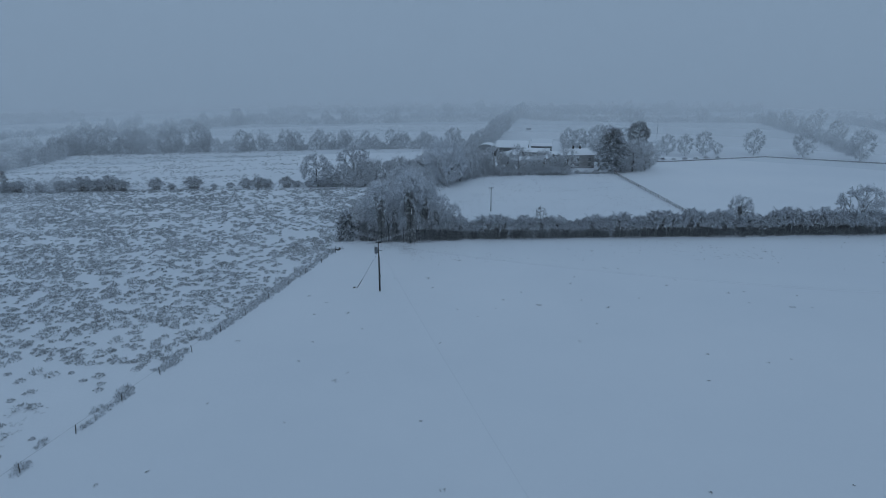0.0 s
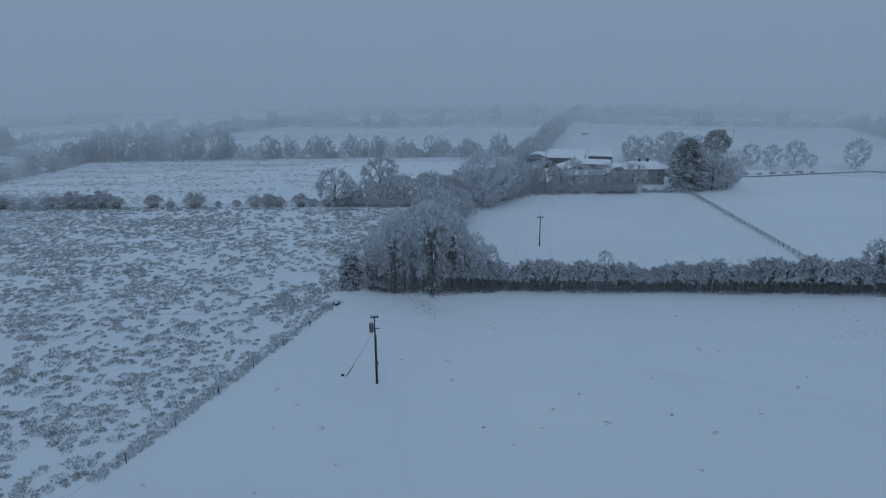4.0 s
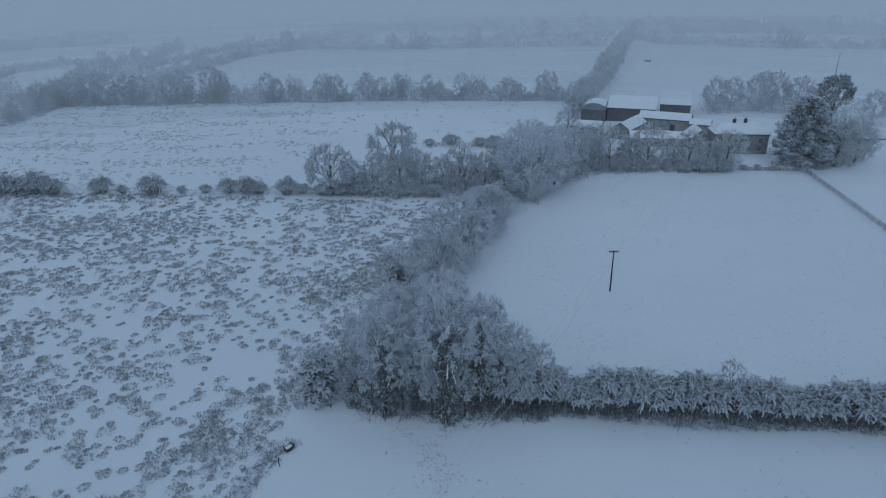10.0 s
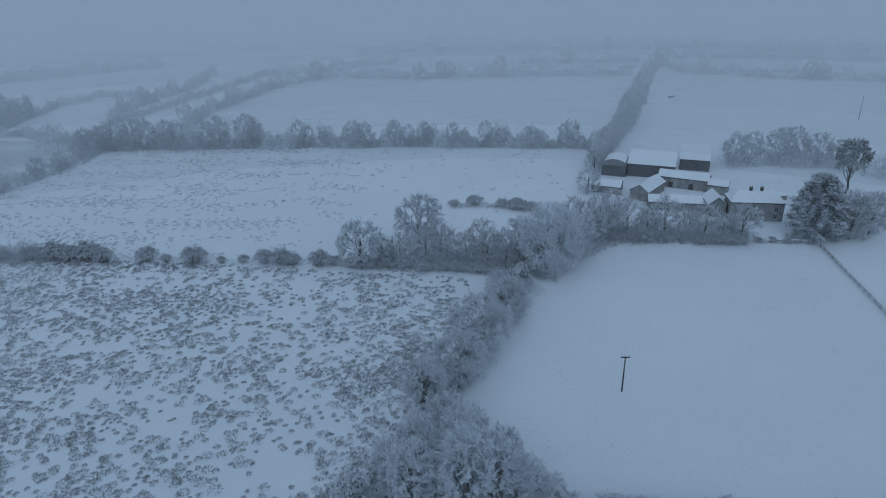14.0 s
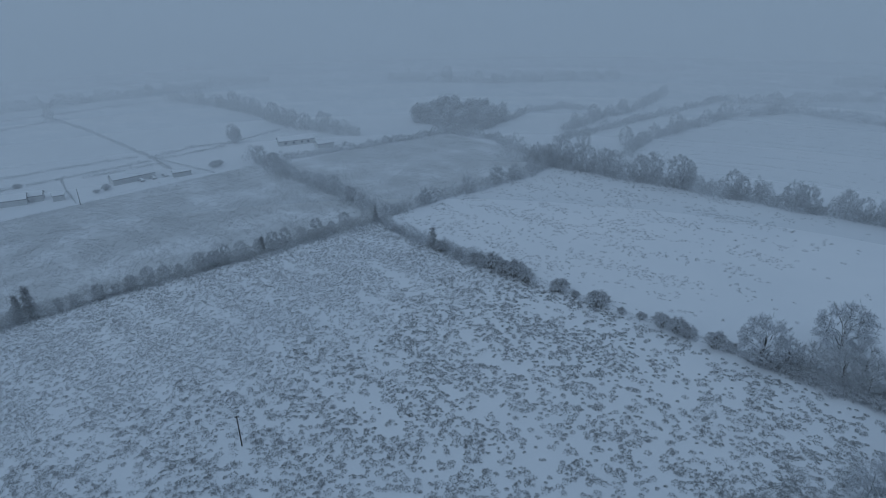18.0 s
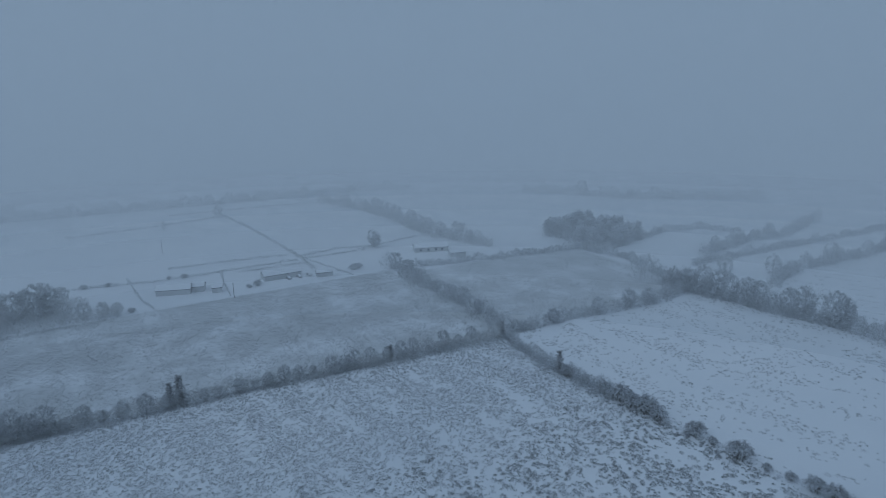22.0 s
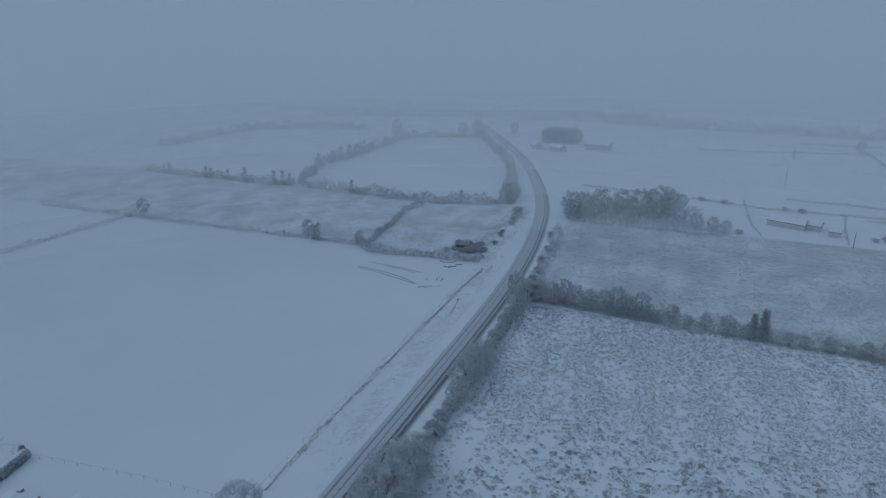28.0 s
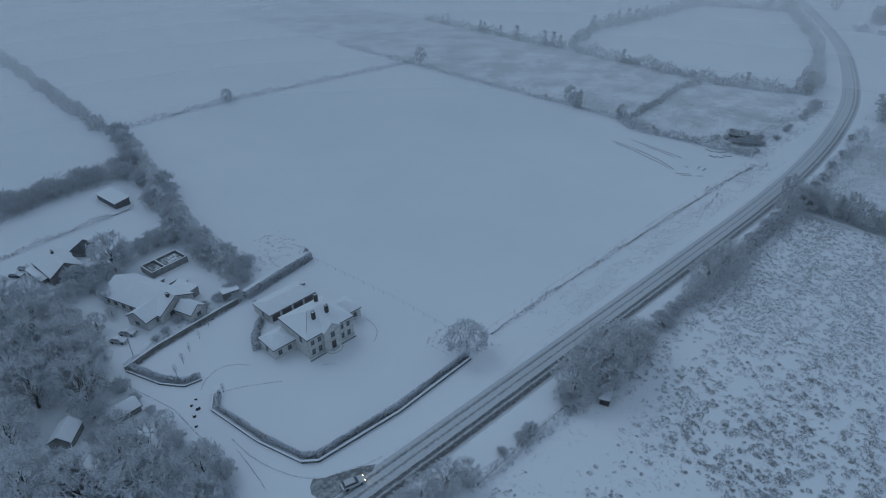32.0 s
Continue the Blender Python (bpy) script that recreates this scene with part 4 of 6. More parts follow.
scatter_hedge("thicket", "snowy tips of tall scrub before a farm", [(10, 264), (20, 276), (36, 279.5), (63, 280.5)], 6.0, 8, 120, 0.8, 0.11, MAT_MIDSNOW, 92, 0.5)
scatter_hedge("thicket", "pale scrub between farmyard trees", [(74, 357), (96, 361), (118, 357), (128, 345)], 7.0, 10, 150, 1.1, 0.12, MAT_FARTWIG, 93, 0.4)

scatter_hedge("underwood", "dark foot of a tree line in snow", [(-46, 249.3), (-20, 251), (-2, 249.5), (9, 247.5)], 2.6, 4, 130, 0.6, 0.07, MAT_HEDGEMIX, 110, 0.4)
scatter_hedge("underwood", "dark foot of tall scrub in snow", [(14, 262), (24, 273), (40, 276.5), (63, 277.5)], 2.8, 4, 130, 0.6, 0.07, MAT_HEDGEMIX, 111, 0.4)

# farmyard trees
MAT_CYPRESS = twig("rimed_evergreen_sprays", (0.13, 0.145, 0.132), 0.55, 0.15)
cypress = evergreen("cypress", 33, "great dark evergreen with snow on its sprays beside a farmhouse", 20, 7.2, 12000, 24000, 0.55, 0.5, sprays_n=190, mats=(MAT_CYPRESS, MAT_TWIGSNOW))
place(cypress, [(82, 283, 1.0)], R)
pine = bare_tree("pine_tree", 34, "flat-topped pine with snowy clumps above farm trees", 19.5, 0.4, 6.0, 0.62, (13, 6, 4), 3800, 4200, 0.8, 0.17, (MAT_LIMB, MAT_LEAF, MAT_LEAFSNOW))
place(pine, [(108, 327, 1.0)], R)
rime = bare_tree("bare_tree", 26, "leafless parkland tree paled by frost and painted haze", 14, 0.34, 5.6, 0.16, (12, 6, 3), 4200, 1500, 1.0, 0.10, (MAT_FARLIMB, MAT_FARTWIG, MAT_FARTWIG), skirt=4)
place(rime, [(79, 358, 1.0), (86, 362, 0.95), (96, 360, 1.15), (102, 364, 1.1), (110, 360, 1.0), (117, 356, 0.9), (129, 342, 0.85), (137, 338, 0.85), (147, 338, 0.98), (156, 341, 0.5), (174, 338, 1.05), (195, 327, 1.1), (213, 309, 1.2), (232, 292, 1.1)], R, "parkland trees")

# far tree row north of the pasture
# the row's pale limb and twig colours include its haze
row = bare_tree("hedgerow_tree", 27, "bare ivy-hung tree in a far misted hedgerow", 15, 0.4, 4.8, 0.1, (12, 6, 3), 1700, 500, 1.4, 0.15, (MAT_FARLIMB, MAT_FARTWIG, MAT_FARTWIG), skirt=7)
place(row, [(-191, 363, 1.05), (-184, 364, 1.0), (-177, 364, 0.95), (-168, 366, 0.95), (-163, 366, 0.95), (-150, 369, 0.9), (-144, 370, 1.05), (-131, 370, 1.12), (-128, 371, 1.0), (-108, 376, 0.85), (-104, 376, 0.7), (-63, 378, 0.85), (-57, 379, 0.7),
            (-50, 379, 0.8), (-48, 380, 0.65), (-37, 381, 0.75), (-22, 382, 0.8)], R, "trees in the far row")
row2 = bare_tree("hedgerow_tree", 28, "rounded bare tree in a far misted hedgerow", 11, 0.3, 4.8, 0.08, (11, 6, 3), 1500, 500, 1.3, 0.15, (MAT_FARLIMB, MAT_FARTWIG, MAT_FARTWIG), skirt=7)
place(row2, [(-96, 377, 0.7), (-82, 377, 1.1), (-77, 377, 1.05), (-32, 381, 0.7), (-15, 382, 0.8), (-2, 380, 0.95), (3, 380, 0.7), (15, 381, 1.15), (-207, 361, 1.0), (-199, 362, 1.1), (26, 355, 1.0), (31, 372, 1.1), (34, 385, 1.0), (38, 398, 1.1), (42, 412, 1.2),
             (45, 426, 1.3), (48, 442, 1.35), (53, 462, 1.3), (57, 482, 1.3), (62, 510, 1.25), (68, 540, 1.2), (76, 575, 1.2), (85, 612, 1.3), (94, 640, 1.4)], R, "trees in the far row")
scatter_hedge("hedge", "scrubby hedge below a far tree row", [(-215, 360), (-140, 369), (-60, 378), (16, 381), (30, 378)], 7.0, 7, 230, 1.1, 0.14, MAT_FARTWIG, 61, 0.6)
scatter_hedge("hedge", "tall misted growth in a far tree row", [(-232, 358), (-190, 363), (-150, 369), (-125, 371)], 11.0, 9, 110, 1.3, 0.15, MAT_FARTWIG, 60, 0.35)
scatter_hedge("hedge", "low snowy bank of brambles along the pasture", [(-190, 245), (-133, 245), (-90, 248), (-52, 250)], 2.0, 4.0, 60, 0.6, 0.08, MAT_MIDSNOW, 62, 0.6)
scatter_hedge("hedge", "hedge that climbs from a farm to far fields", [(28, 350), (36, 400), (48, 450), (62, 515), (88, 640)], 6, 8, 34, 1.4, 0.2, MAT_FARTWIG, 63)
FARM_LANES = [
    ([(-396, 145), (-395, 172), (-388, 215)], 1.2), ([(-380, 218), (-386, 249), (-379, 264), (-387, 309)], 1.2), ([(-392, 30), (-381, 98), (-372, 134), (-372, 162), (-373, 217)], 1.2), ([(-365, 179), (-363, 220)], 1.2),
    ([(-373, 222), (-373, 263)], 1.0), ([(-574, 210), (-492, 217), (-383, 220), (-347, 218)], 1.6), ([(-580, 170), (-578, 212), (-571, 294)], 1.6), ([(-531, 94), (-536, 149), (-548, 204)], 1.2),
]
NORTH_WEST = [
    ([(-572, 304), (-514, 319), (-455, 324), (-388, 318), (-332, 335)], 8), ([(-319, 260), (-305, 324), (-296, 377)], 3.5), ([(-296, 377), (-261, 384), (-199, 364)], 5), ([(-283, 394), (-298, 464), (-288, 492), (-266, 497)], 4),
    ([(-239, 426), (-246, 488), (-241, 517), (-260, 591)], 6), ([(-228, 403), (-223, 467), (-212, 599)], 4), ([(-504, 496), (-409, 548), (-335, 640)], 8), ([(-202, 577), (-166, 621), (-122, 658)], 6),
]
ROUND_STUBBLE = [
    ([(-178, 401), (-189, 437), (-182, 534), (-157, 575), (-98, 570), (-54, 574), (-7, 585), (67, 589)], 6), ([(-18, 646), (80, 660)], 6), ([(106, 682), (179, 678), (246, 667), (286, 654)], 6),
    ([(92, 645), (104, 600), (168, 573), (240, 559), (330, 560)], 6), ([(224, 330), (250, 400), (268, 470), (290, 565)], 6), ([(300, 300), (330, 420), (360, 560)], 7), ([(-175, 715), (-69, 740), (140, 745), (360, 690)], 8),
]
SOUTH_WEST = [
    ([(-407, -328), (-453, -318), (-507, -306), (-540, -230), (-529, -196)], 6), ([(-335, -140), (-385, -157), (-442, -149), (-513, -145)], 6), ([(-513, -145), (-529, -83)], 5), ([(-560, -95), (-510, -71), (-438, -31), (-362, -5), (-338, 0)], 6),
    ([(-333, -270), (-332, -213), (-331, -173), (-333, -143)], 4), ([(-331, -133), (-330, -97), (-327, -60), (-325, -43), (-338, 0)], 5), ([(-245, -260), (-245, -168), (-246, -108), (-247, -49)], 2.0), ([(-247, -49), (-241, -38), (-246, 12)], 3.2),
    ([(-252, -46), (-280, -48), (-308, -52), (-320, -47)], 2.4), ([(-78, -205), (-137, -206), (-251, -190)], 2.0), ([(-78, -205), (-78, -258), (-80, -391)], 6), ([(-640, 0), (-620, 200), (-600, 420)], 8), ([(-600, -300), (-640, -150), (-680, 60)], 8),
]
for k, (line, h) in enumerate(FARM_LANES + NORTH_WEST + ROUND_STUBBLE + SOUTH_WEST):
    # farther hedges take the whiter twigs, whose colour holds more haze
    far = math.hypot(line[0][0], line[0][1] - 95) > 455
    scatter_hedge("hedge", "far hedge paled by frost and painted haze", line, h * 1.1, h * 0.9 + 1.2, 26 + 13 * h, 1.2 if h > 2 else 0.7, 0.19 if h > 2 else 0.13, MAT_MISTTWIG if far else MAT_FARTWIG, 70 + k, 0.45)
mist = bare_tree("far_tree", 29, "far tree paled by frost and painted haze", 15, 0.4, 5.5, 0.1, (10, 5, 3), 1300, 0, 1.7, 0.20, (MAT_FARLIMB, MAT_MISTTWIG, MAT_MISTTWIG), skirt=6)
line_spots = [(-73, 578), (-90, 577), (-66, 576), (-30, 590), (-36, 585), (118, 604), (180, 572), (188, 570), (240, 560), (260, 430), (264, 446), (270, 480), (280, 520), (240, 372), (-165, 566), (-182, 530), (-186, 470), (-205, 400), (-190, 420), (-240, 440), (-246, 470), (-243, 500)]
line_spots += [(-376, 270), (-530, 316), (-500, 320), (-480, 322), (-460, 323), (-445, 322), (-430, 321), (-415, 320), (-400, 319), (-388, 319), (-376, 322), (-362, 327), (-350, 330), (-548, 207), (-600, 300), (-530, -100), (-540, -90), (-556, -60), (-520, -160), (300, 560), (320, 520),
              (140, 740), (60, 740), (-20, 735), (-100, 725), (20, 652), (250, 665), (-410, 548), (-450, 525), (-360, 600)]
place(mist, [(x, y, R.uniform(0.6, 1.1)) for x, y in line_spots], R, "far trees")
tall = evergreen("poplar", 44, "slim ivy-muffled far tree paled by rime and painted haze", 9, 1.3, 240, 200, 0.7, 1.2, mats=(MAT_FARTWIG, MAT_MISTTWIG))
place(tall, [(-334, -247, 0.9), (-332, -213, 0.9), (-332, -209, 0.8), (-332, -195, 0.8), (-331, -180, 1.1), (-331, -157, 1.1), (-332, -151, 1.1), (-332, -146, 0.9), (-333, -136, 1.1), (-329, -99, 0.9), (-331, -28, 0.9), (-339, -7, 0.9), (-385, -157, 1.2), (-400, -155, 1.1), (-410, -154, 1.2),
             (-420, -152, 1.2), (-428, -151, 1.0), (-440, -150, 1.2), (-470, -147, 1.0), (-247, -71, 1.0), (-247, -73, 0.8), (-247, -50, 0.6), (-246, -90, 0.4), (-336, -254, 0.6), (-520, 160, 0.8)], R, "ivy-clad trees in far hedges")
wood = evergreen("conifer", 35, "dark plantation conifer in the mist", 15, 3.2, 420, 420, 1.4, 0.6, mats=(MAT_MISTTWIG, MAT_MIDSNOW))
place(wood, [(-284 - 62 * R.random(), 384 + 50 * R.random(), R.uniform(0.55, 0.9)) for _ in range(80)], R, "plantation conifers")
place(copy_thing(wood, Matrix()), [(-321, 36, 0.8), (-324, 41, 0.6), (-337, 82, 0.85)], R, "conifers in the small wood")
place(copy_thing(wood, Matrix()), [(-525 - 5 * (k % 3), -26 + 2.2 * k, 0.75 + 0.03 * (k % 4)) for k in range(13)], R, "conifers beside a far farm")

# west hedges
# paled here by twig colour, in place of haze over the pasture
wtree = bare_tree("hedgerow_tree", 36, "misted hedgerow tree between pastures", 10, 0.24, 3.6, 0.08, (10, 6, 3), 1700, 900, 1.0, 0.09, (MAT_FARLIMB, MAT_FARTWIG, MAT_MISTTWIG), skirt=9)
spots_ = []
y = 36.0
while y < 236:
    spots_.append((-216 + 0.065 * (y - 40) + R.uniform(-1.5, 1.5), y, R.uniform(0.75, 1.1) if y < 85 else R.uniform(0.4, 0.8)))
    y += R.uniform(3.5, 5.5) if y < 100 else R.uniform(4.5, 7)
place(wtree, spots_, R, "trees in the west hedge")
pillar = evergreen("ivy_clad_tree", 37, "dead ivy-muffled tree above a hedge, paled by rime and painted haze", 11, 1.3, 900, 500, 0.6, 1.0, mats=(MAT_MIDTWIG, MAT_FARTWIG))
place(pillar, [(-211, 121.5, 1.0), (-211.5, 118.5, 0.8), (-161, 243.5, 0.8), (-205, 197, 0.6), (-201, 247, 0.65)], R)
scatter_hedge("hedge", "thorn hedge dusted with snow and paled by painted haze", [(-218, 36), (-214, 68), (-211.5, 98), (-211, 130), (-207, 165), (-203, 200), (-200, 235), (-200, 246)], 5.2, 7.0, 210, 0.9, 0.09, MAT_MISTTWIG, 64, 0.35)
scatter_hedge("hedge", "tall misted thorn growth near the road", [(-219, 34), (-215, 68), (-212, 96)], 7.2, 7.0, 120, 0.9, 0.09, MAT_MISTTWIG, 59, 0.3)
scatter_hedge("hedge", "thorn hedge dusted with snow and paled by painted haze", [(-200, 248), (-187, 245), (-165, 244), (-135, 244.5)], 4.6, 7.5, 230, 0.9, 0.09, MAT_FARTWIG, 65, 0.4)
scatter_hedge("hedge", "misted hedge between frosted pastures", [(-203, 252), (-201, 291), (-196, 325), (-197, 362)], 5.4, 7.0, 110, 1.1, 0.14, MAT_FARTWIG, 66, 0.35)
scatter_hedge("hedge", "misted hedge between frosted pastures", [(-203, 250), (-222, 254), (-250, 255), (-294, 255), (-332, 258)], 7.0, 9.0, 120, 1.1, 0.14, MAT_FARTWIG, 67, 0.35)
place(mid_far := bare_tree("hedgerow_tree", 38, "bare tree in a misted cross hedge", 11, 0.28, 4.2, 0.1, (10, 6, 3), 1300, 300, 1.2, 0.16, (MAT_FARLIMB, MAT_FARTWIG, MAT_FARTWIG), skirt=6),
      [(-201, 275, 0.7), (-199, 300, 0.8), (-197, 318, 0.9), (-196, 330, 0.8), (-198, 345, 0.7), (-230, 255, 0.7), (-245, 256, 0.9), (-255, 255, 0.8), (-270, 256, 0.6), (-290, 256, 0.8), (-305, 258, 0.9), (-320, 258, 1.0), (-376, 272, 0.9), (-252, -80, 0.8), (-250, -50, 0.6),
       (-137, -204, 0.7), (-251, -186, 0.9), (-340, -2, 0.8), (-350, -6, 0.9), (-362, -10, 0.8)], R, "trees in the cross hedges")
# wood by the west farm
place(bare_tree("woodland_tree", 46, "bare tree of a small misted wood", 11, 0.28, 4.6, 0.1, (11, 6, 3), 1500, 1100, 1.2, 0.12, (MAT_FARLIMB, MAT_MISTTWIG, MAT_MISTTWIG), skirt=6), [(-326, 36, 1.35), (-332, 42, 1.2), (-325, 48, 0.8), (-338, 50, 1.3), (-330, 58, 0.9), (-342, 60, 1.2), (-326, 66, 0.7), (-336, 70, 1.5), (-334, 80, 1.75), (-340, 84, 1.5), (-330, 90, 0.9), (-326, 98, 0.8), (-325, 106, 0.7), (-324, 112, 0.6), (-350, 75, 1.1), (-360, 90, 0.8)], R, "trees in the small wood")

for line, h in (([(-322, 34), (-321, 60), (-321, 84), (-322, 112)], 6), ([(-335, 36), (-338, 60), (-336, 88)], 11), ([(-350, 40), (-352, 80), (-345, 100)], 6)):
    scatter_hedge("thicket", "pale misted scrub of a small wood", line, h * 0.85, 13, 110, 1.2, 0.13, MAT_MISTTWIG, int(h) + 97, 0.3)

# growth along the north side of the road
place(roadtree := bare_tree("roadside_tree", 39, "leafless roadside tree in a snowy hedge", 11, 0.24, 6.4, 0.05, (16, 7, 4), 6600, 6500, 0.8, 0.045, (MAT_LIMB, MAT_MIDTWIG, MAT_MIDSNOW), skirt=9),
      [(-91.5, 38.5, 0.9), (-97, 41, 1.1), (-103, 40, 1.15), (-108, 41.5, 1.0), (-99, 37.5, 0.8), (-114, 40, 0.75), (-53, 37, 0.66), (-48, 35.5, 0.6), (-57, 38, 0.5), (-44, 35, 0.5), (-150, 40, 0.85), (-156, 41, 0.95), (-163, 40, 0.8), (-142, 40.5, 0.6), (-205, 40, 0.75), (-212, 42, 0.85)], R, "roadside trees")
place(rshrub := cane_bush("roadside_shrub", 52, "tangled roadside shrub white with snow", 7.2, 6.2, 4.8, 56, 3600, 6500, 0.62, 0.052, (MAT_LIMB, MAT_MIDTWIG, MAT_MIDSNOW), "shrub"),
      [(-120, 40, 0.8), (-126, 40.5, 0.9), (-132, 40, 0.8), (-137, 40, 0.7), (-168, 40, 0.9), (-174, 40.5, 0.8), (-180, 40, 0.9), (-186, 40.5, 0.85), (-192, 40, 0.95), (-198, 40.5, 1.0), (-75, 39, 0.55), (-72, 39, 0.45), (-67, 38.5, 0.35), (-87, 39.5, 0.8), (-218, 41, 0.9),
       (-225, 40, 0.7), (-233, 39, 0.6), (-243, 38, 0.5), (-255, 37, 0.6), (-270, 36, 0.5), (-290, 33, 0.5)], R, "roadside shrubs")
scatter_hedge("hedge", "low snowy hedge along a fence by the road", [(-58, 41), (-90, 42)], 0.8, 1.2, 50, 0.4, 0.05, MAT_MIDSNOW, 68)
scatter_hedge("hedge", "low snowy growth along the field fence", [(-93, 12), (-125, 11.8), (-219, 14.5), (-238, 16)], 0.7, 1.5, 46, 0.4, 0.06, MAT_THORN, 69, 1.0)

# one unbroken pale mass of shrubs and young trees beside the road
for k, (line, h, w) in enumerate((([(-86, 40), (-98, 40), (-113, 41)], 8.0, 9.5), ([(-113, 41), (-127, 40.5), (-140, 40.5)], 4.6, 6.5), ([(-138, 40.5), (-152, 41), (-168, 40.5)], 7.0, 8), ([(-166, 40.5), (-190, 40.5), (-216, 41)], 5.2, 7.5),
                                  ([(-42, 34.5), (-50, 36), (-58, 38)], 5.2, 6.0), ([(-216, 41), (-240, 39.5), (-270, 38), (-305, 34)], 3.8, 7), ([(-56, 39.8), (-72, 40.8), (-88, 41)], 2.0, 3.2))):
    for mat, up, n, wd in ((MAT_HEDGE, 0.62, 14, 0.05), (MAT_MIDSNOW, 0.8, 14, 0.08)):
        scatter_hedge("thicket", "roadside scrub bowed under snow", line, h * up, w, int(n * (h + 1)) if k < 6 else int(n * 4), 0.8 if h > 3 else 0.5, wd, mat, 600 + k, 0.35)

# clods and slush thrown up along both edges of the road
for k, off in enumerate((-4.4, 4.5)):
    scatter_hedge("slush_clods", "dark slush clods along a road edge", [(x, y + off) for x, y in ROAD if -310 < x < 130], 0.05, 0.9, 1.6, 0.16, 0.14, MAT_CLOD, 640 + k, 0.5, 2)


# ---- poles, wires and fences ----
def pole(x, y, height, turn, label, bar=1.6, box=False, thick=1.0):
    ob = thing("utility_pole", label, "utility pole", pose(x, y, 0, 0, 0, turn))
    part("mast", Shape().tube([(0, 0, -0.2), (0, 0, height * 0.5), (0, 0, height)], [0.15 * thick, 0.13 * thick, 0.10 * thick], 8), MAT_POLE, ob, smooth=True)
    if bar:
        part("crossarm", Shape().box(-bar / 2, -0.07, height - 0.32, bar / 2, 0.07, height - 0.16), MAT_POLE, ob)
        for s in (-1, 1):
            part("insulator", Shape().tube([(s * (bar / 2 - 0.1), 0, height - 0.16), (s * (bar / 2 - 0.1), 0, height - 0.02), (s * (bar / 2 - 0.1), 0, height + 0.12)], [0.05, 0.09, 0.05], 6), MAT_STEEL, ob)
    if box:
        can = part("transformer", Shape().tube([(-0.48, 0, height - 2.5), (-0.48, 0, height - 2.4), (-0.48, 0, height - 1.25), (-0.48, 0, height - 1.15)], [0.22, 0.33, 0.33, 0.2], 10), MAT_STEEL, ob, "grey can transformer", True)
        for s in (-0.16, 0.16):
            part("bushing", Shape().tube([(-0.48 + s, 0, height - 1.2), (-0.48 + s, 0, height - 0.8)], [0.06, 0.03], 5), MAT_STEEL, can)
        part("bracket", Shape().box(-0.30, -0.08, height - 2.0, 0.7, 0.08, height - 1.9), MAT_STEEL, ob)
        part("fuse_arm", Shape().box(-0.1, -0.06, 3.0, 0.35, 0.06, 3.5), MAT_STEEL, ob)
        part("conduit", Shape().tube([(0.16, -0.16, 0), (0.16, -0.16, height * 0.72)], [0.05, 0.05], 5), MAT_STEEL, ob)
    return ob


P1, P2, P3 = (-10.3, 125.0, 10.6), (20.2, 202.0, 7.9), (-110.3, 140.3, 8.0)
pole(P1[0], P1[1], P1[2], 12, "dark wooden pole with grey transformer in a snowy field", 1.1, True)
pole(P2[0], P2[1], P2[2], 8, "dark wooden power pole with a short crossarm", 1.6)
pole(P3[0], P3[1], P3[2], 60, "thin wooden power pole among rush tufts", 0.9)
pole(159, 443, 12, 20, "far wooden power pole in a snowy field", 1.4)
pole(-319, 165, 7.5, 20, "far wooden pole at a farm boundary", 1.0)
pole(-440, 148, 9, 0, "far wooden pole in a misted field", 1.0)
pole(-26.5, -44, 7.0, 30, "thin wooden pole at a lane corner", 0, False, 0.45)
pole(46, 284, 7.5, 30, "wooden power pole among farm shrubs", 1.4)


def wire(name, a, b, sag, label, r=0.022):
    path = [tuple(Vector(a).lerp(Vector(b), t / 16) - Vector((0, 0, sag * 4 * (t / 16) * (1 - t / 16)))) for t in range(17)]
    ob = new(name, Shape().tube(path, [r] * 17, 4).mesh(name, MAT_WIRE))
    return tagged(ob, label, "cable", "overhead cables")


for s in (-0.7, 0.7):
    wire("overhead_cable", (P1[0] + s * 0.6, P1[1] - 0.1, P1[2] + 0.1), (P2[0] + s, P2[1], P2[2] + 0.1), 1.6, "snow-coated overhead cable between two poles", 0.022)
    wire("overhead_cable", (P1[0] + s * 0.6, P1[1], P1[2] + 0.1), (P3[0], P3[1] + s * 0.6, P3[2] + 0.1), 1.6, "overhead cable across the rough pasture", 0.02)
    wire("overhead_cable", (P2[0] + s, P2[1], P2[2] + 0.1), (46 + s, 284, 7.6), 1.2, "snow-coated overhead cable towards a farm", 0.022)
    wire("overhead_cable", (P1[0] + s * 0.6, P1[1], P1[2] - 0.6), (110, 92 + s, 8), 2.0, "overhead cable across the snowy field", 0.018)
wire("service_cable", (P1[0], P1[1], P1[2] - 1.0), (30, -36, 7.5), 2.0, "single service cable sagging over the snowy field", 0.02)
stay = thing("stay_wire", "slack stay wire from pole to ground with dark guard", "stay wire")
part("rod", Shape().tube([(-15.2, 127.0, 0.05), (-14.0, 126.6, 2.0)], [0.07, 0.07], 5), MAT_POLE, stay)
part("strand", Shape().tube([(-14.0, 126.6, 2.0), (P1[0] - 0.1, P1[1], P1[2] - 2.2)], [0.025, 0.025], 4), MAT_STEEL, stay)
peg = thing("marker_block", "dark concrete stay block poking out of snow", "block", pose(-15.8, 127.2, 0, 0, 0, 20))
part("block", Shape().box(-0.25, -0.2, -0.1, 0.25, 0.2, 0.22, 0.05), MAT_CLOD, peg)


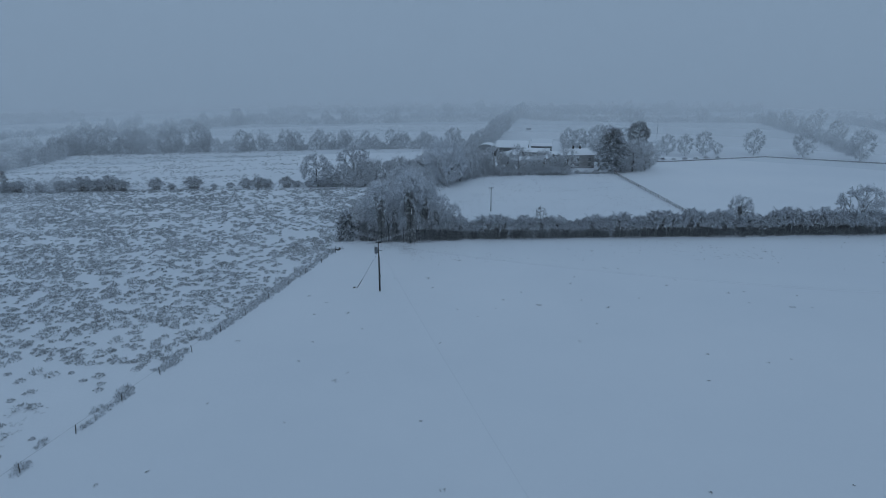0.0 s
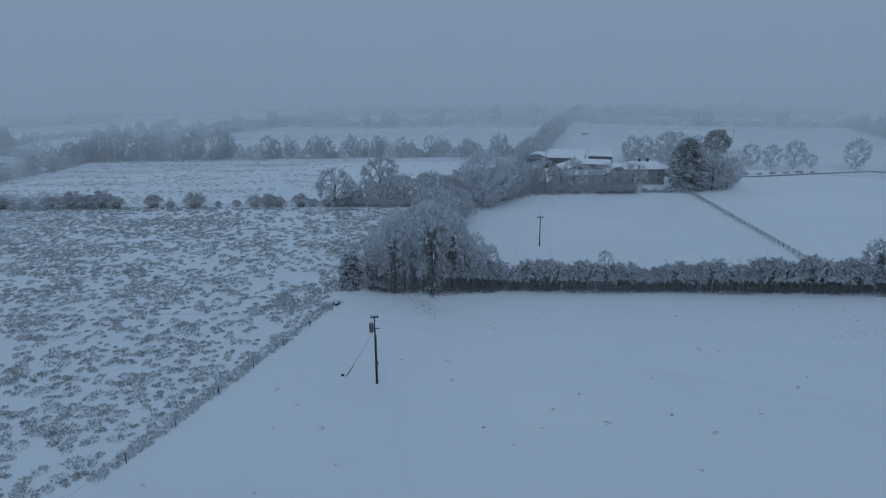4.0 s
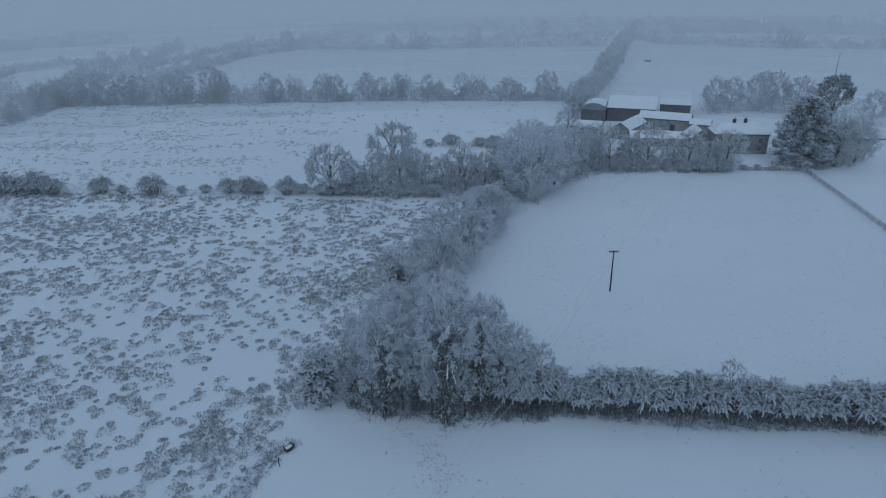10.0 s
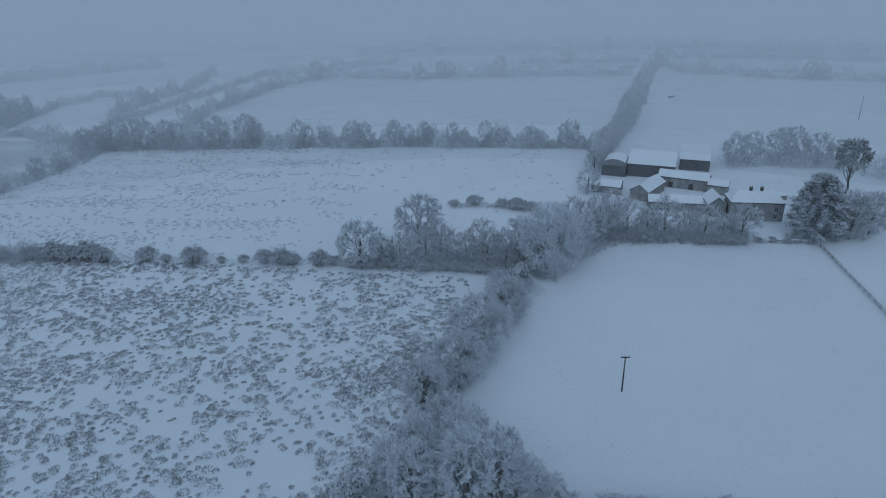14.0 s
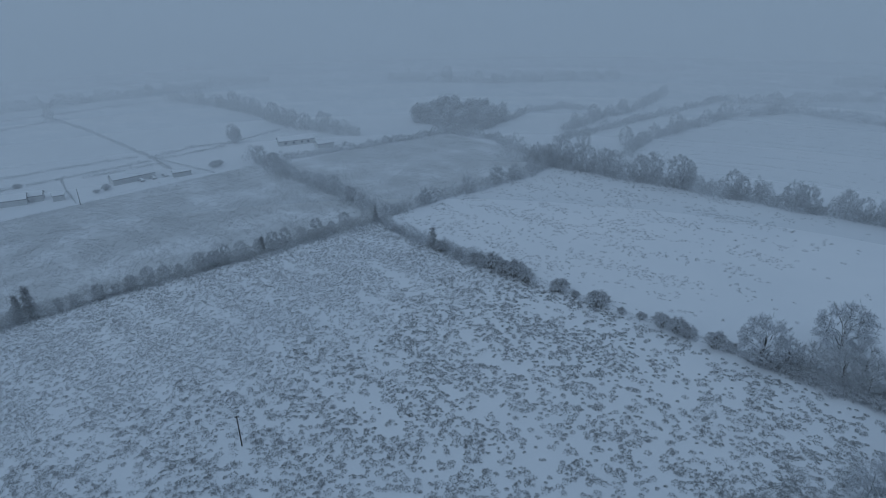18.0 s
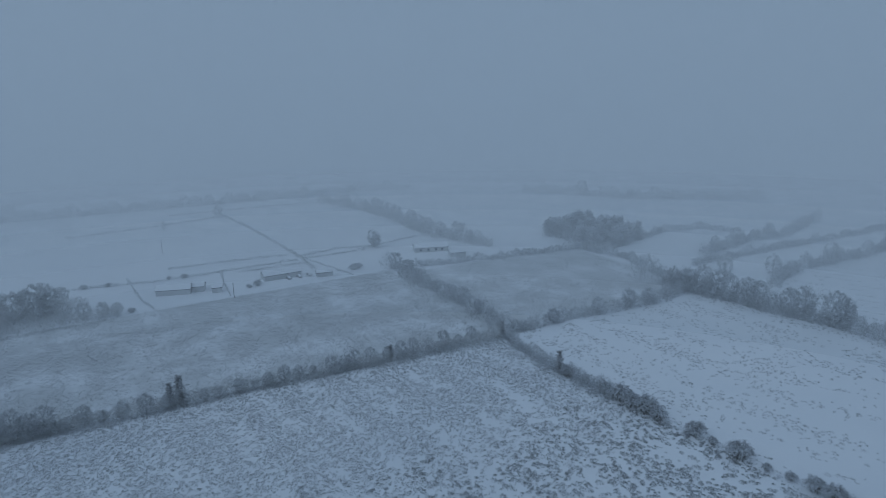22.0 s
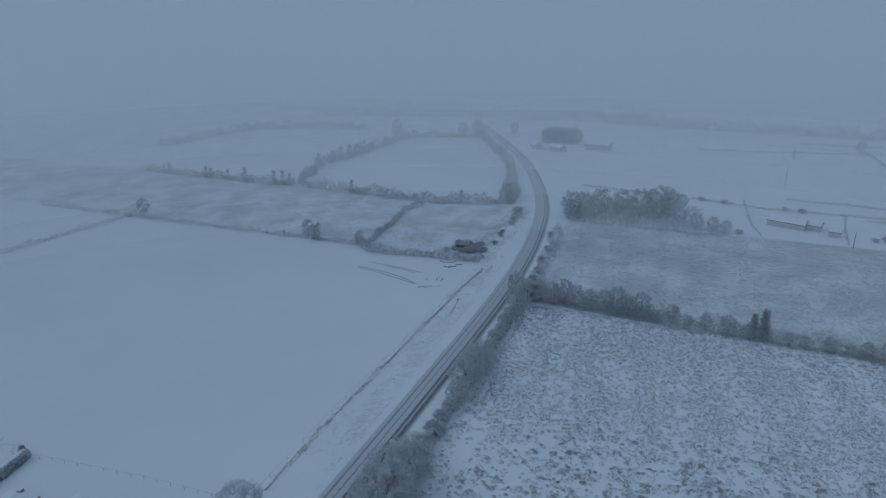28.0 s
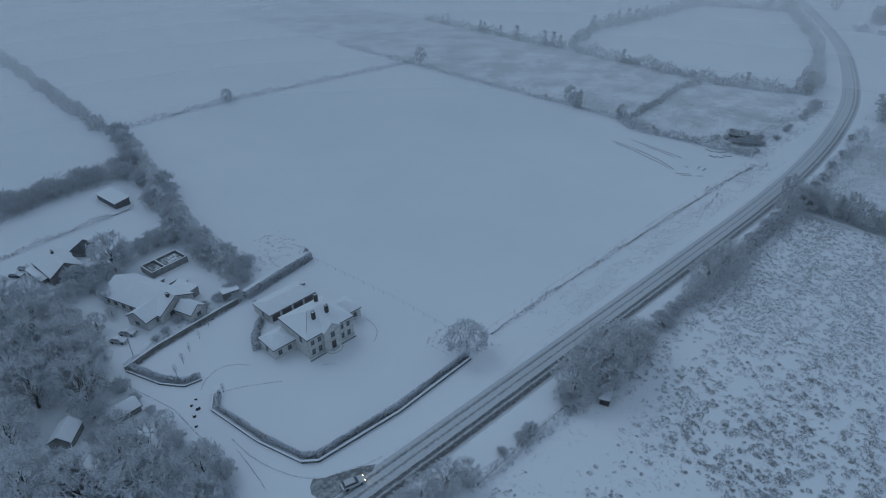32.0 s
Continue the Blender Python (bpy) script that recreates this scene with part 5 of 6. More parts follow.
def rail_fence(name, label, a, b, step, rails, height, wood=MAT_WOOD):
    ob = thing(name, label, "fence")
    a, b = Vector((*a, 0)), Vector((*b, 0))
    n = max(1, round((b - a).length / step))
    d = (b - a).normalized()
    turn = math.atan2(d.y, d.x)
    post = Shape().box(-0.07, -0.07, -0.2, 0.07, 0.07, height, 0.01).mesh("post", wood)
    plank = Shape().box(0, -0.025, -0.06, (b - a).length / n, 0.025, 0.06).mesh("rail", wood)
    for i in range(n + 1):
        q = a.lerp(b, i / n)
        part("post", post, None, ob).matrix_local = Matrix.Translation(q) @ Matrix.Rotation(turn, 4, "Z")
        if i < n:
            for z in rails:
                part("rail", plank, None, ob).matrix_local = Matrix.Translation(q + Vector((0.09 * d.y, -0.09 * d.x, z))) @ Matrix.Rotation(turn, 4, "Z")
    return ob


rail_fence("post_and_rail_fence", "dark wooden post-and-rail fence across snowy paddocks", (82, 277), (82, 172), 2.8, (0.4, 0.8, 1.15), 1.35)
rail_fence("wire_fence", "thin post fence with snow along the rough pasture", (-58, 40.3), (-87, 39.8), 2.6, (0.55, 0.95), 1.1, MAT_FENCESNOW)


def stakes(name, label, line, step, height=1.15, seed=1, wood=MAT_FARLIMB):
    """Lone fence stakes along a line, with one strand of wire."""
    rr = random.Random(seed)
    ob = thing(name, label, "fence")
    stake = Shape().tube([(0, 0, -0.2), (0, 0, height)], [0.06, 0.055], 5).mesh("stake", wood)
    for p, q in zip(line, line[1:]):
        a, b = Vector((*p, 0)), Vector((*q, 0))
        n = max(1, round((b - a).length / step))
        for i in range(n):
            m = part("stake", stake, None, ob)
            m.matrix_local = Matrix.Translation(a.lerp(b, i / n) + Vector((rr.uniform(-.1, .1), rr.uniform(-.1, .1), 0))) @ Euler((rr.uniform(-.08, .08), rr.uniform(-.08, .08), 0)).to_matrix().to_4x4()
        part("strand", Shape().tube([tuple(a + Vector((0, 0, height - 0.15))), tuple(b + Vector((0, 0, height - 0.15)))], [0.012, 0.012], 3), MAT_STEEL, ob)
    return ob


stakes("stake_fence", "weathered stake fence beside a frosted ditch", [(-23.5, 154), (-36.5, 104), (-46.8, 64), (-52, 42)], 9, 1.25, 2, MAT_POLE)
stakes("stake_fence", "stake fence along a garden lawn", [(-82, -51), (-86, -17), (-87, 2), (-84, 14)], 4, 1.2, 3)
stakes("stake_fence", "stake fence between field and road", [(-90, 10.5), (-125, 10.3), (-219, 13.2), (-236, 15), (-240, 8)], 7, 1.2, 4)
stakes("stake_fence", "far stake fence of a farm paddock", [(-318, 30), (-320, 98), (-317, 164), (-325, 218)], 5, 1.3, 6)

trough = thing("water_trough", "dark water trough half filled with snow at a field corner", "trough", pose(-23.2, 157, 0, 0, 0, 60) @ Matrix.Diagonal((0.62, 0.62, 0.8, 1)))
part("basin", Shape().prism([(-0.9, -0.45, -0.05), (0.9, -0.45, -0.05), (0.9, 0.45, -0.05), (-0.9, 0.45, -0.05)], [(-1.0, -0.55, 0.6), (1.0, -0.55, 0.6), (1.0, 0.55, 0.6), (-1.0, 0.55, 0.6)]), MAT_CLOD, trough)
part("snow_fill", Shape().box(-0.85, -0.42, 0.6, 0.55, 0.42, 0.66, 0.05), MAT_SNOW, trough)
part("standpipe", Shape().tube([(-1.1, 0.3, -0.1), (-1.1, 0.3, 1.3)], [0.05, 0.05], 5), MAT_POLE, trough)


# ---- buildings ----
def window(parent, m, w, h, cols=2, rows=2):
    """A window on a wall, its face towards -y of m: frame, pane, bars and sill."""
    ob = part("window", Shape().box(-w / 2 - 0.06, -0.03, -0.06, w / 2 + 0.06, 0.02, h + 0.06), MAT_GLASS, parent)
    ob.matrix_local = m
    fr = Shape()
    for x0, z0, x1, z1 in ((-w / 2 - 0.09, -0.09, w / 2 + 0.09, 0), (-w / 2 - 0.09, h, w / 2 + 0.09, h + 0.09), (-w / 2 - 0.09, 0, -w / 2, h), (w / 2, 0, w / 2 + 0.09, h)):
        fr.box(x0, -0.07, z0, x1, -0.025, z1)
    for i in range(1, cols):
        fr.box(-w / 2 + w * i / cols - 0.03, -0.06, 0, -w / 2 + w * i / cols + 0.03, -0.028, h)
    for i in range(1, rows):
        fr.box(-w / 2, -0.055, h * i / rows - 0.03, w / 2, -0.03, h * i / rows + 0.03)
    part("window_frame", fr, MAT_FRAME, ob)
    part("window_sill", Shape().box(-w / 2 - 0.15, -0.16, -0.17, w / 2 + 0.15, -0.02, -0.09), MAT_STONE, ob)
    return ob


def on_wall(side, L, W, u, z):
    turn = {"f": 0, "r": 90, "b": 180, "l": 270}[side]
    x, y = {"f": (u, -W / 2), "b": (u, W / 2), "r": (L / 2, u), "l": (-L / 2, u)}[side]
    return pose(x, y, z, 0, 0, turn)


def house(name, label, category, m, L, W, eave, ridge, wall, hip=0.0, over=0.3, windows=(), doors=(), chimneys=(), snow=0.14, roof=None, group=""):
    """A house: L along x, W along y, roof ridge along x; hip: how far the ridge ends are drawn in."""
    ob = thing(name, label, category, m, group)
    lo = [(-L / 2, -W / 2, -0.2), (L / 2, -W / 2, -0.2), (L / 2, W / 2, -0.2), (-L / 2, W / 2, -0.2)]
    body = Shape().prism(lo, [(x, y, eave) for x, y, _ in lo])
    if not hip:
        rise = ridge - 0.12
        for s in (-1, 1):
            a, b, c = (s * L / 2, -W / 2, eave), (s * L / 2, W / 2, eave), (s * L / 2, 0, rise)
            a2, b2, c2 = ((s * (L / 2 - 0.3), *q[1:]) for q in (a, b, c))
            body.prism([a, b, c], [a2, b2, c2])
    part("wall", body, wall, ob)
    X, Y, drop = L / 2 + over, W / 2 + over, over * (ridge - eave) / (W / 2)
    for nm, z0, z1, inset, mat in (("roof", 0.0, 0.16, 0.0, roof or MAT_SLATE), ("snow_cover", 0.165, 0.165 + snow, 0.07, MAT_SNOW)):
        if not snow and nm == "snow_cover":
            continue
        x, y, h = X - inset, Y - inset, hip + (over if hip else 0) - (inset if not hip else 0)
        rx = (L / 2 + over - hip - (0 if hip else inset)) if hip else X - inset
        e = eave - drop
        ring = [(-x, -y), (x, -y), (x, y), (-x, y)]
        s = Shape()
        top = [(p[0], p[1], e + z1) for p in ring] + [(-rx, 0, ridge + z1), (rx, 0, ridge + z1)]
        bot = [(p[0], p[1], e + z0) for p in ring] + [(-rx, 0, ridge + z0), (rx, 0, ridge + z0)]
        s.add(top + bot, [(0, 1, 5, 4), (2, 3, 4, 5), (1, 2, 5), (3, 0, 4), (7, 6, 10, 11), (9, 8, 11, 10), (8, 7, 11), (6, 9, 10), (0, 6, 7, 1), (1, 7, 8, 2), (2, 8, 9, 3), (3, 9, 6, 0)] if hip else
              [(0, 1, 5, 4), (2, 3, 4, 5), (7, 6, 10, 11), (9, 8, 11, 10), (0, 6, 7, 1), (2, 8, 9, 3), (1, 7, 11, 5), (5, 11, 8, 2), (3, 9, 10, 4), (4, 10, 6, 0)])
        part(nm, s, mat, ob, "unbroken blanket of snow on the roof" if nm == "snow_cover" else "")
    for side, u, z, w, h in windows:
        window(ob, on_wall(side, L, W, u, z), w, h)
    for side, u, w, h in doors:
        d = part("door", Shape().box(-w / 2, -0.05, 0, w / 2, 0.02, h), MAT_DOOR, ob)
        d.matrix_local = on_wall(side, L, W, u, 0)
        part("door_frame", Shape().box(-w / 2 - 0.12, -0.08, 0, -w / 2, -0.0, h + 0.12).box(w / 2, -0.08, 0, w / 2 + 0.12, 0, h + 0.12).box(-w / 2, -0.08, h, w / 2, 0, h + 0.12), MAT_FRAME, d)
    for cx, cy, top in chimneys:
        c = part("chimney", Shape().box(cx - 0.42, cy - 0.32, eave, cx + 0.42, cy + 0.32, top).box(cx - 0.5, cy - 0.4, top, cx + 0.5, cy + 0.4, top + 0.15), MAT_BRICK, ob)
        for s in (-0.2, 0.2):
            part("chimney_pot", Shape().tube([(cx + s, cy, top + 0.15), (cx + s, cy, top + 0.55)], [0.12, 0.09], 7), MAT_BRICK, c)
        part("snow_cap", Shape().box(cx - 0.45, cy - 0.35, top + 0.15, cx + 0.45, cy + 0.35, top + 0.2, 0.05), MAT_SNOW, c)
    return ob


def shed(name, label, m, L, W, low, high, wall, category="shed", gap=False):
    """A lean-to shed with a roof that slopes along y."""
    ob = thing(name, label, category, m)
    part("wall", Shape().prism([(-L / 2, -W / 2, -0.1), (L / 2, -W / 2, -0.1), (L / 2, W / 2, -0.1), (-L / 2, W / 2, -0.1)],
                               [(-L / 2, -W / 2, low), (L / 2, -W / 2, low), (L / 2, W / 2, high), (-L / 2, W / 2, high)]), wall, ob)
    o = 0.3
    for nm, z, t, mat in (("roof", 0, 0.1, MAT_TIN), ("snow_cover", 0.105, 0.14, MAT_SNOW)):
        q = 0 if nm == "roof" else 0.05
        ring = [(-L / 2 - o + q, -W / 2 - o + q, low + z), (L / 2 + o - q, -W / 2 - o + q, low + z), (L / 2 + o - q, W / 2 + o - q, high + z), (-L / 2 - o + q, W / 2 + o - q, high + z)]
        part(nm, Shape().prism(ring, [(a, b, c + t) for a, b, c in ring]), mat, ob)
    if gap:
        part("doorway", Shape().box(-0.5, -W / 2 - 0.04, 0, 0.5, -W / 2 + 0.01, 1.9), MAT_DOOR, ob)
    return ob


# the country house south of the road; its front faces +y
front = [("b", u, z, 0.85, h) for u in (-5.2, -3.3, 3.3, 5.2) for z, h in ((0.9, 1.5), (3.7, 1.3))]
villa = house("country_house", "two-storey grey stone country house under snow with hipped roof", "house", pose(-62.6, -18.6, 0), 13.0, 12.0, 5.9, 8.6, MAT_STONE, 4.6, 0.35,
              front + [("r", u, z, 1.0, 1.5) for u in (3.0,) for z in (3.7,)] + [("l", u, z, 1.0, 1.5) for u in (3.0, -2) for z in (0.9, 3.7)], (), ((-1.9, 2.4, 9.6), (1.9, 2.4, 9.6), (-3.0, -3.8, 9.2)))
part("hip_ridge", Shape().tube([(6.75, 6.25, 5.98), (2.3, 0.1, 8.94)], [0.05, 0.05], 4), MAT_SLATE, villa, "dark line of hip tiles bared of snow")
bay = part("entrance_bay", Shape().box(-2.2, 5.9, -0.2, 2.2, 6.9, 5.9).prism([(-2.2, 6.9, 5.9), (2.2, 6.9, 5.9), (0, 6.9, 7.6)], [(-2.2, 6.5, 5.9), (2.2, 6.5, 5.9), (0, 6.5, 7.6)]), MAT_STONE, villa, "gabled stone entrance bay")
gr = Shape()
for s in (-1, 1):
    gr.prism([(s * 2.5, 2.6, 5.85), (s * 2.5, 7.15, 5.85), (0, 7.15, 7.85), (0, 2.6, 7.85)], [(s * 2.5, 2.6, 6.12), (s * 2.5, 7.15, 6.12), (0, 7.15, 8.12), (0, 2.6, 8.12)])
part("gable_snow", gr, MAT_SNOW, bay)
window(villa, pose(0, 6.9, 3.7, 0, 0, 180), 1.0, 1.5)
door = part("door", Shape().box(-0.6, 6.88, 0.3, 0.6, 6.96, 2.5), MAT_DOOR, villa, "dark panelled front door")
part("door_surround", Shape().box(-0.85, 6.88, 0.3, -0.6, 7.04, 2.7).box(0.6, 6.88, 0.3, 0.85, 7.04, 2.7).box(-0.95, 6.88, 2.7, 0.95, 7.06, 3.0), MAT_RENDER, door)
for k, r in enumerate((2.3, 1.9, 1.5)):
    ring = [(r * math.cos(math.pi * i / 12), 6.9 + r * 0.8 * math.sin(math.pi * i / 12)) for i in range(13)]
    part("step", Shape().prism([(*p, -0.05) for p in ring], [(*p, 0.12 * (k + 1)) for p in ring]), MAT_STONE if k != 1 else MAT_SNOW, villa, "half-round entrance step")
for s in (-1, 1):
    part("plinth", Shape().box(min(s * 2.3, s * 6.5), 6.75, 0.0, max(s * 2.3, s * 6.9), 7.0, 0.3), MAT_DARKWALL, villa, "dark stone kerb below the front wall")
    for x in (s * 6.5, s * 2.2):
        for z in np.arange(0.2, 5.6, 0.62):
            part("quoin", Shape().box(x - 0.3, 5.97 if abs(x) > 3 else 6.87, z, x + 0.3, 6.03 if abs(x) > 3 else 6.93, z + 0.36), MAT_RENDER, villa)
house("house_wing", "single-storey grey stone wing with snowy hipped roof", "house wing", pose(-53.1, -21.6, 0), 6.0, 6.6, 3.0, 4.5, MAT_STONE, 2.6, 0.3, [("b", -1.2, 0.9, 0.9, 1.3), ("b", 1.4, 0.9, 0.9, 1.3), ("r", 0, 0.9, 0.9, 1.3)])
house("house_wing", "single-storey grey stone wing with snowy hipped roof", "house wing", pose(-72.1, -20.6, 0), 6.0, 6.6, 3.0, 4.5, MAT_STONE, 2.6, 0.3, [("b", -1.2, 0.9, 0.9, 1.3), ("b", 1.4, 0.9, 0.9, 1.3)])
house("coach_house", "long low stone outbuilding under thick snow", "outbuilding", pose(-63.8, -35.6, 0, 0, 0, 2), 14.0, 7.6, 2.5, 3.8, MAT_STONE, 2.2, 0.3, [("r", 0.5, 0.9, 0.9, 1.1)], [("b", -5.0, 2.6, 2.1), ("b", -1.6, 2.8, 2.1), ("b", 1.9, 2.8, 2.1), ("b", 5.2, 2.2, 2.1)])
tank = thing("roof_tank", "small dark skylight box on a snowy outbuilding roof", "skylight", pose(-70.2, -36.2, 3.5))
part("box", Shape().box(-0.6, -0.4, -0.3, 0.6, 0.4, 0.35, 0.05), MAT_DARKWALL, tank)
part("snow_cap", Shape().box(-0.55, -0.35, 0.35, 0.55, 0.35, 0.45, 0.05), MAT_SNOW, tank)


# garden walls, each with a clipped hedge behind it
def garden_wall(label, line, height=1.0, thick=0.4, hedge=0.0, seed=1, wall=True, tall=1.25):
    for (x0, y0), (x1, y1) in zip(line, line[1:]):
        span, turn = math.hypot(x1 - x0, y1 - y0), math.degrees(math.atan2(y1 - y0, x1 - x0))
        if wall:
            ob = thing("garden_wall", label, "wall", pose(x0, y0, 0, 0, 0, turn))
            # low walls take the darker colour, which includes shade on their faces
            part("stonework", Shape().box(0, -thick / 2, -0.1, span, thick / 2, height), MAT_BARN if height < 0.6 else MAT_DARKWALL, ob)
            part("snow_coping", Shape().box(0, -thick / 2 - 0.03, height, span, thick / 2 + 0.03, height + 0.12, 0.05), MAT_SNOW, ob, "rounded ridge of snow on the coping")
    if hedge:
        off = hedge * 0.5 + 0.45
        shifted = []
        for i, p in enumerate(line):
            a, b = Vector((*line[max(0, i - 1)], 0)), Vector((*line[min(len(line) - 1, i + 1)], 0))
            d = (b - a).normalized()
            shifted.append((p[0] + d.y * off * (1 if wall else 0), p[1] - d.x * off * (1 if wall else 0)))
        scatter_hedge("garden_hedge", "clipped garden hedge rimmed with snow", shifted, tall * 1.04, hedge, int(330 * tall), 0.40, 0.17, MAT_HEDGESNOW, 300 + seed, 0.10)
        scatter_hedge("garden_hedge", "dark heart of a clipped garden hedge", shifted, tall, hedge, int(70 * tall), 0.36, 0.12, MAT_THORN, 340 + seed, 0.10)


garden_wall("low stone roadside wall capped with snow", [(-83, 14.6), (-60, 15.6), (-40, 14.2), (-37.4, 12)], 0.58, 0.45, 1.7, 1, tall=1.45)
garden_wall("low stone lane wall capped with snow", [(-37.4, 12), (-34, 1), (-32.5, -8), (-31.5, -14), (-34.0, -18)], 0.4, 0.35, 1.6, 2)
garden_wall("curved stone gate wall capped with snow", [(-34.5, -24.5), (-30.6, -25.2), (-27, -30), (-23.2, -40)], 0.4, 0.3, 1.7, 3, tall=1.4)
garden_wall("long stone garden wall topped with snow", [(-23.2, -40.5), (-32, -43), (-52, -46), (-56, -46.5)], 1.1, 0.45)
scatter_hedge("garden_hedge", "dark hedge along a garden wall", [(-23.5, -39.6), (-32, -42.0), (-52, -45.0), (-56, -45.5)], 1.15, 0.8, 110, 0.35, 0.09, MAT_THORN, 350, 0.2)
scatter_hedge("garden_hedge", "snow-topped creeper along a garden wall", [(-23.5, -41.6), (-32, -44.2), (-52, -47.2), (-56, -47.6)], 1.3, 2.2, 90, 0.4, 0.10, MAT_MIDSNOW, 351, 0.5)
garden_wall("long stone garden wall topped with snow", [(-58, -47), (-70, -49.5), (-82, -51.5)], 2.0, 1.0, 1.6, 4, tall=2.2)
garden_wall("clipped shrubs", [(-49.1, -24.6), (-50.4, -28.4), (-53.2, -31.8), (-55.8, -34.6)], hedge=2.4, seed=5, wall=False, tall=1.7)
garden_wall("clipped shrubs", [(-57.6, -38.4), (-57.8, -40.6)], hedge=2.6, seed=6, wall=False, tall=2.2)
shed("garden_shed", "small garden shed with snowy lean-to roof by a wall", pose(-55.5, -50.0, 0, 0, 0, -10), 4.2, 3.0, 2.0, 2.5, MAT_DARKWALL)

# bungalow
house("bungalow", "long bungalow with a broad snow-covered gable roof", "house", pose(-38.6, -63.5, 0, 0, 0, 109), 22, 11, 2.8, 5.6, MAT_RENDER, 0, 0.4, [("f", u, 0.9, 1.3, 1.1) for u in (-9, -6, -3, 0)] + [("r", u, 0.9, 1.3, 1.1) for u in (-2, 2)], [("f", 2, 1.0, 2.1)], ((9.5, -0.8, 6.3),))
house("bungalow_wing", "bungalow wing with snow-covered gable", "house wing", pose(-35.4, -55.6, 0, 0, 0, 19), 7, 7, 2.8, 4.8, MAT_RENDER, 0, 0.35, [("r", 0, 0.9, 1.4, 1.1), ("b", 0, 0.9, 1.2, 1.1)])
house("bungalow_wing", "small gabled wing of a bungalow under snow", "house wing", pose(-44.2, -49.6, 0, 0, 0, 109), 5.5, 5, 2.6, 4.2, MAT_RENDER, 0, 0.3, [("r", 0, 0.9, 1.2, 1.1)])
shed("back_shed", "flat-roofed back extension covered in snow", pose(-46.8, -60.0, 0, 0, 0, 19), 4.5, 7, 2.4, 2.7, MAT_DARKWALL)
for k, (x, y) in enumerate(((-46.5, -68), (-44.5, -71), (-49, -65.5))):
    shed("coop", "low dark coop beside a bungalow", pose(x, y, 0, 0, 0, 15), 2.2, 1.6, 0.7, 0.9, MAT_DARKWALL)
pen = thing("roofless_store", "roofless block store with snow on its wall tops", "outbuilding", pose(-49.4, -78.1, 0, 0, 0, 8))
for nm, b in (("wall", (-5.7, -3.1, -0.1, 5.7, -2.8, 2.0)), ("wall", (-5.7, 2.8, -0.1, 5.7, 3.1, 2.0)), ("wall", (-5.7, -2.8, -0.1, -5.4, 2.8, 2.0)), ("wall", (5.4, -2.8, -0.1, 5.7, 2.8, 2.0)), ("cross_wall", (1.2, -2.8, -0.1, 1.5, 2.8, 2.0))):
    w = part(nm, Shape().box(*b), MAT_DARKWALL, pen)
    part("snow_coping", Shape().box(b[0] - 0.03, b[1] - 0.03, 2.0, b[3] + 0.03, b[4] + 0.03, 2.1, 0.03), MAT_SNOW, w)
part("rubble", Shape().box(-5.3, -2.7, 0, 1.1, 2.7, 1.5, 0.4).box(1.6, -2.7, 0, 5.3, 2.7, 1.6, 0.5), snow_ground("rubble", (0.14, 0.14, 0.14), 0.38, 1.3, 0.3, 0.15), pen)
# its closed dark walls stand in for shade under an open front
shed("open_shed", "dark open-fronted shed with snowy roof in a back field", pose(-55.0, -133.2, 0, 0, 0, 97), 13.0, 5.2, 2.0, 2.7, MAT_BARN)
house("cottage", "dark gabled cottage with snow on its roof", "house", pose(-26.5, -98, 0, 0, 0, 95), 13, 9, 2.6, 5.5, MAT_DARKWALL, 0, 0.3, [("r", -2, 0.9, 1, 1.1), ("r", 2, 0.9, 1, 1.1)], (), ((-1.5, 0, 6.4),))
house("cottage", "small dark slate-roofed hut in a garden", "hut", pose(-35.2, -104, 0, 0, 0, 40), 5, 4.5, 2.2, 4.0, MAT_DARKWALL, 1.6, 0.3, snow=0.0)
shed("low_shed", "low dark wall shed in a garden", pose(-20.6, -98.5, 0, 0, 0, 98), 10, 1.6, 1.5, 1.8, MAT_DARKWALL)
house("outhouse", "small outhouse roof white with snow among trees", "outhouse", pose(-6.5, -28, 0, 0, 0, 50), 5.5, 4.5, 1.8, 3.3, MAT_DARKWALL, 0, 0.3)
house("outhouse", "low outhouse roof white with snow beside a lane", "outhouse", pose(-17.8, -26.6, 0, 0, 0, 5), 5.6, 4, 1.5, 2.6, MAT_DARKWALL, 0, 0.3)
shed("field_shelter", "small dark shelter with snowy roof under trees", pose(-93.4, 45.0, 0, 0, 0, 20), 2.4, 2.0, 1.5, 1.8, MAT_HUTWALL, "shelter", True)
place(copy_thing(lowsh, Matrix()), [(-256, 5, 1.0), (-262, 5.5, 0.9), (-258, 8, 0.8), (-264, -5, 0.7), (-254, -7, 0.6), (-254.5, 0, 0.7), (-255.5, 3, 0.9), (-261, 2, 0.8), (-256.5, -4, 0.6), (-263.5, 0, 0.9), (-266, 6, 0.6), (-260, 9.5, 0.5), (-270, 11, 0.6), (-282, 10, 0.7), (-288, 9.5, 0.5), (-301, 10, 0.7), (-309, 9, 0.9), (-316, 9, 1.0), (-322, 8, 1.1), (-251, 11, 0.5)], R, "shrubs round a ruin")
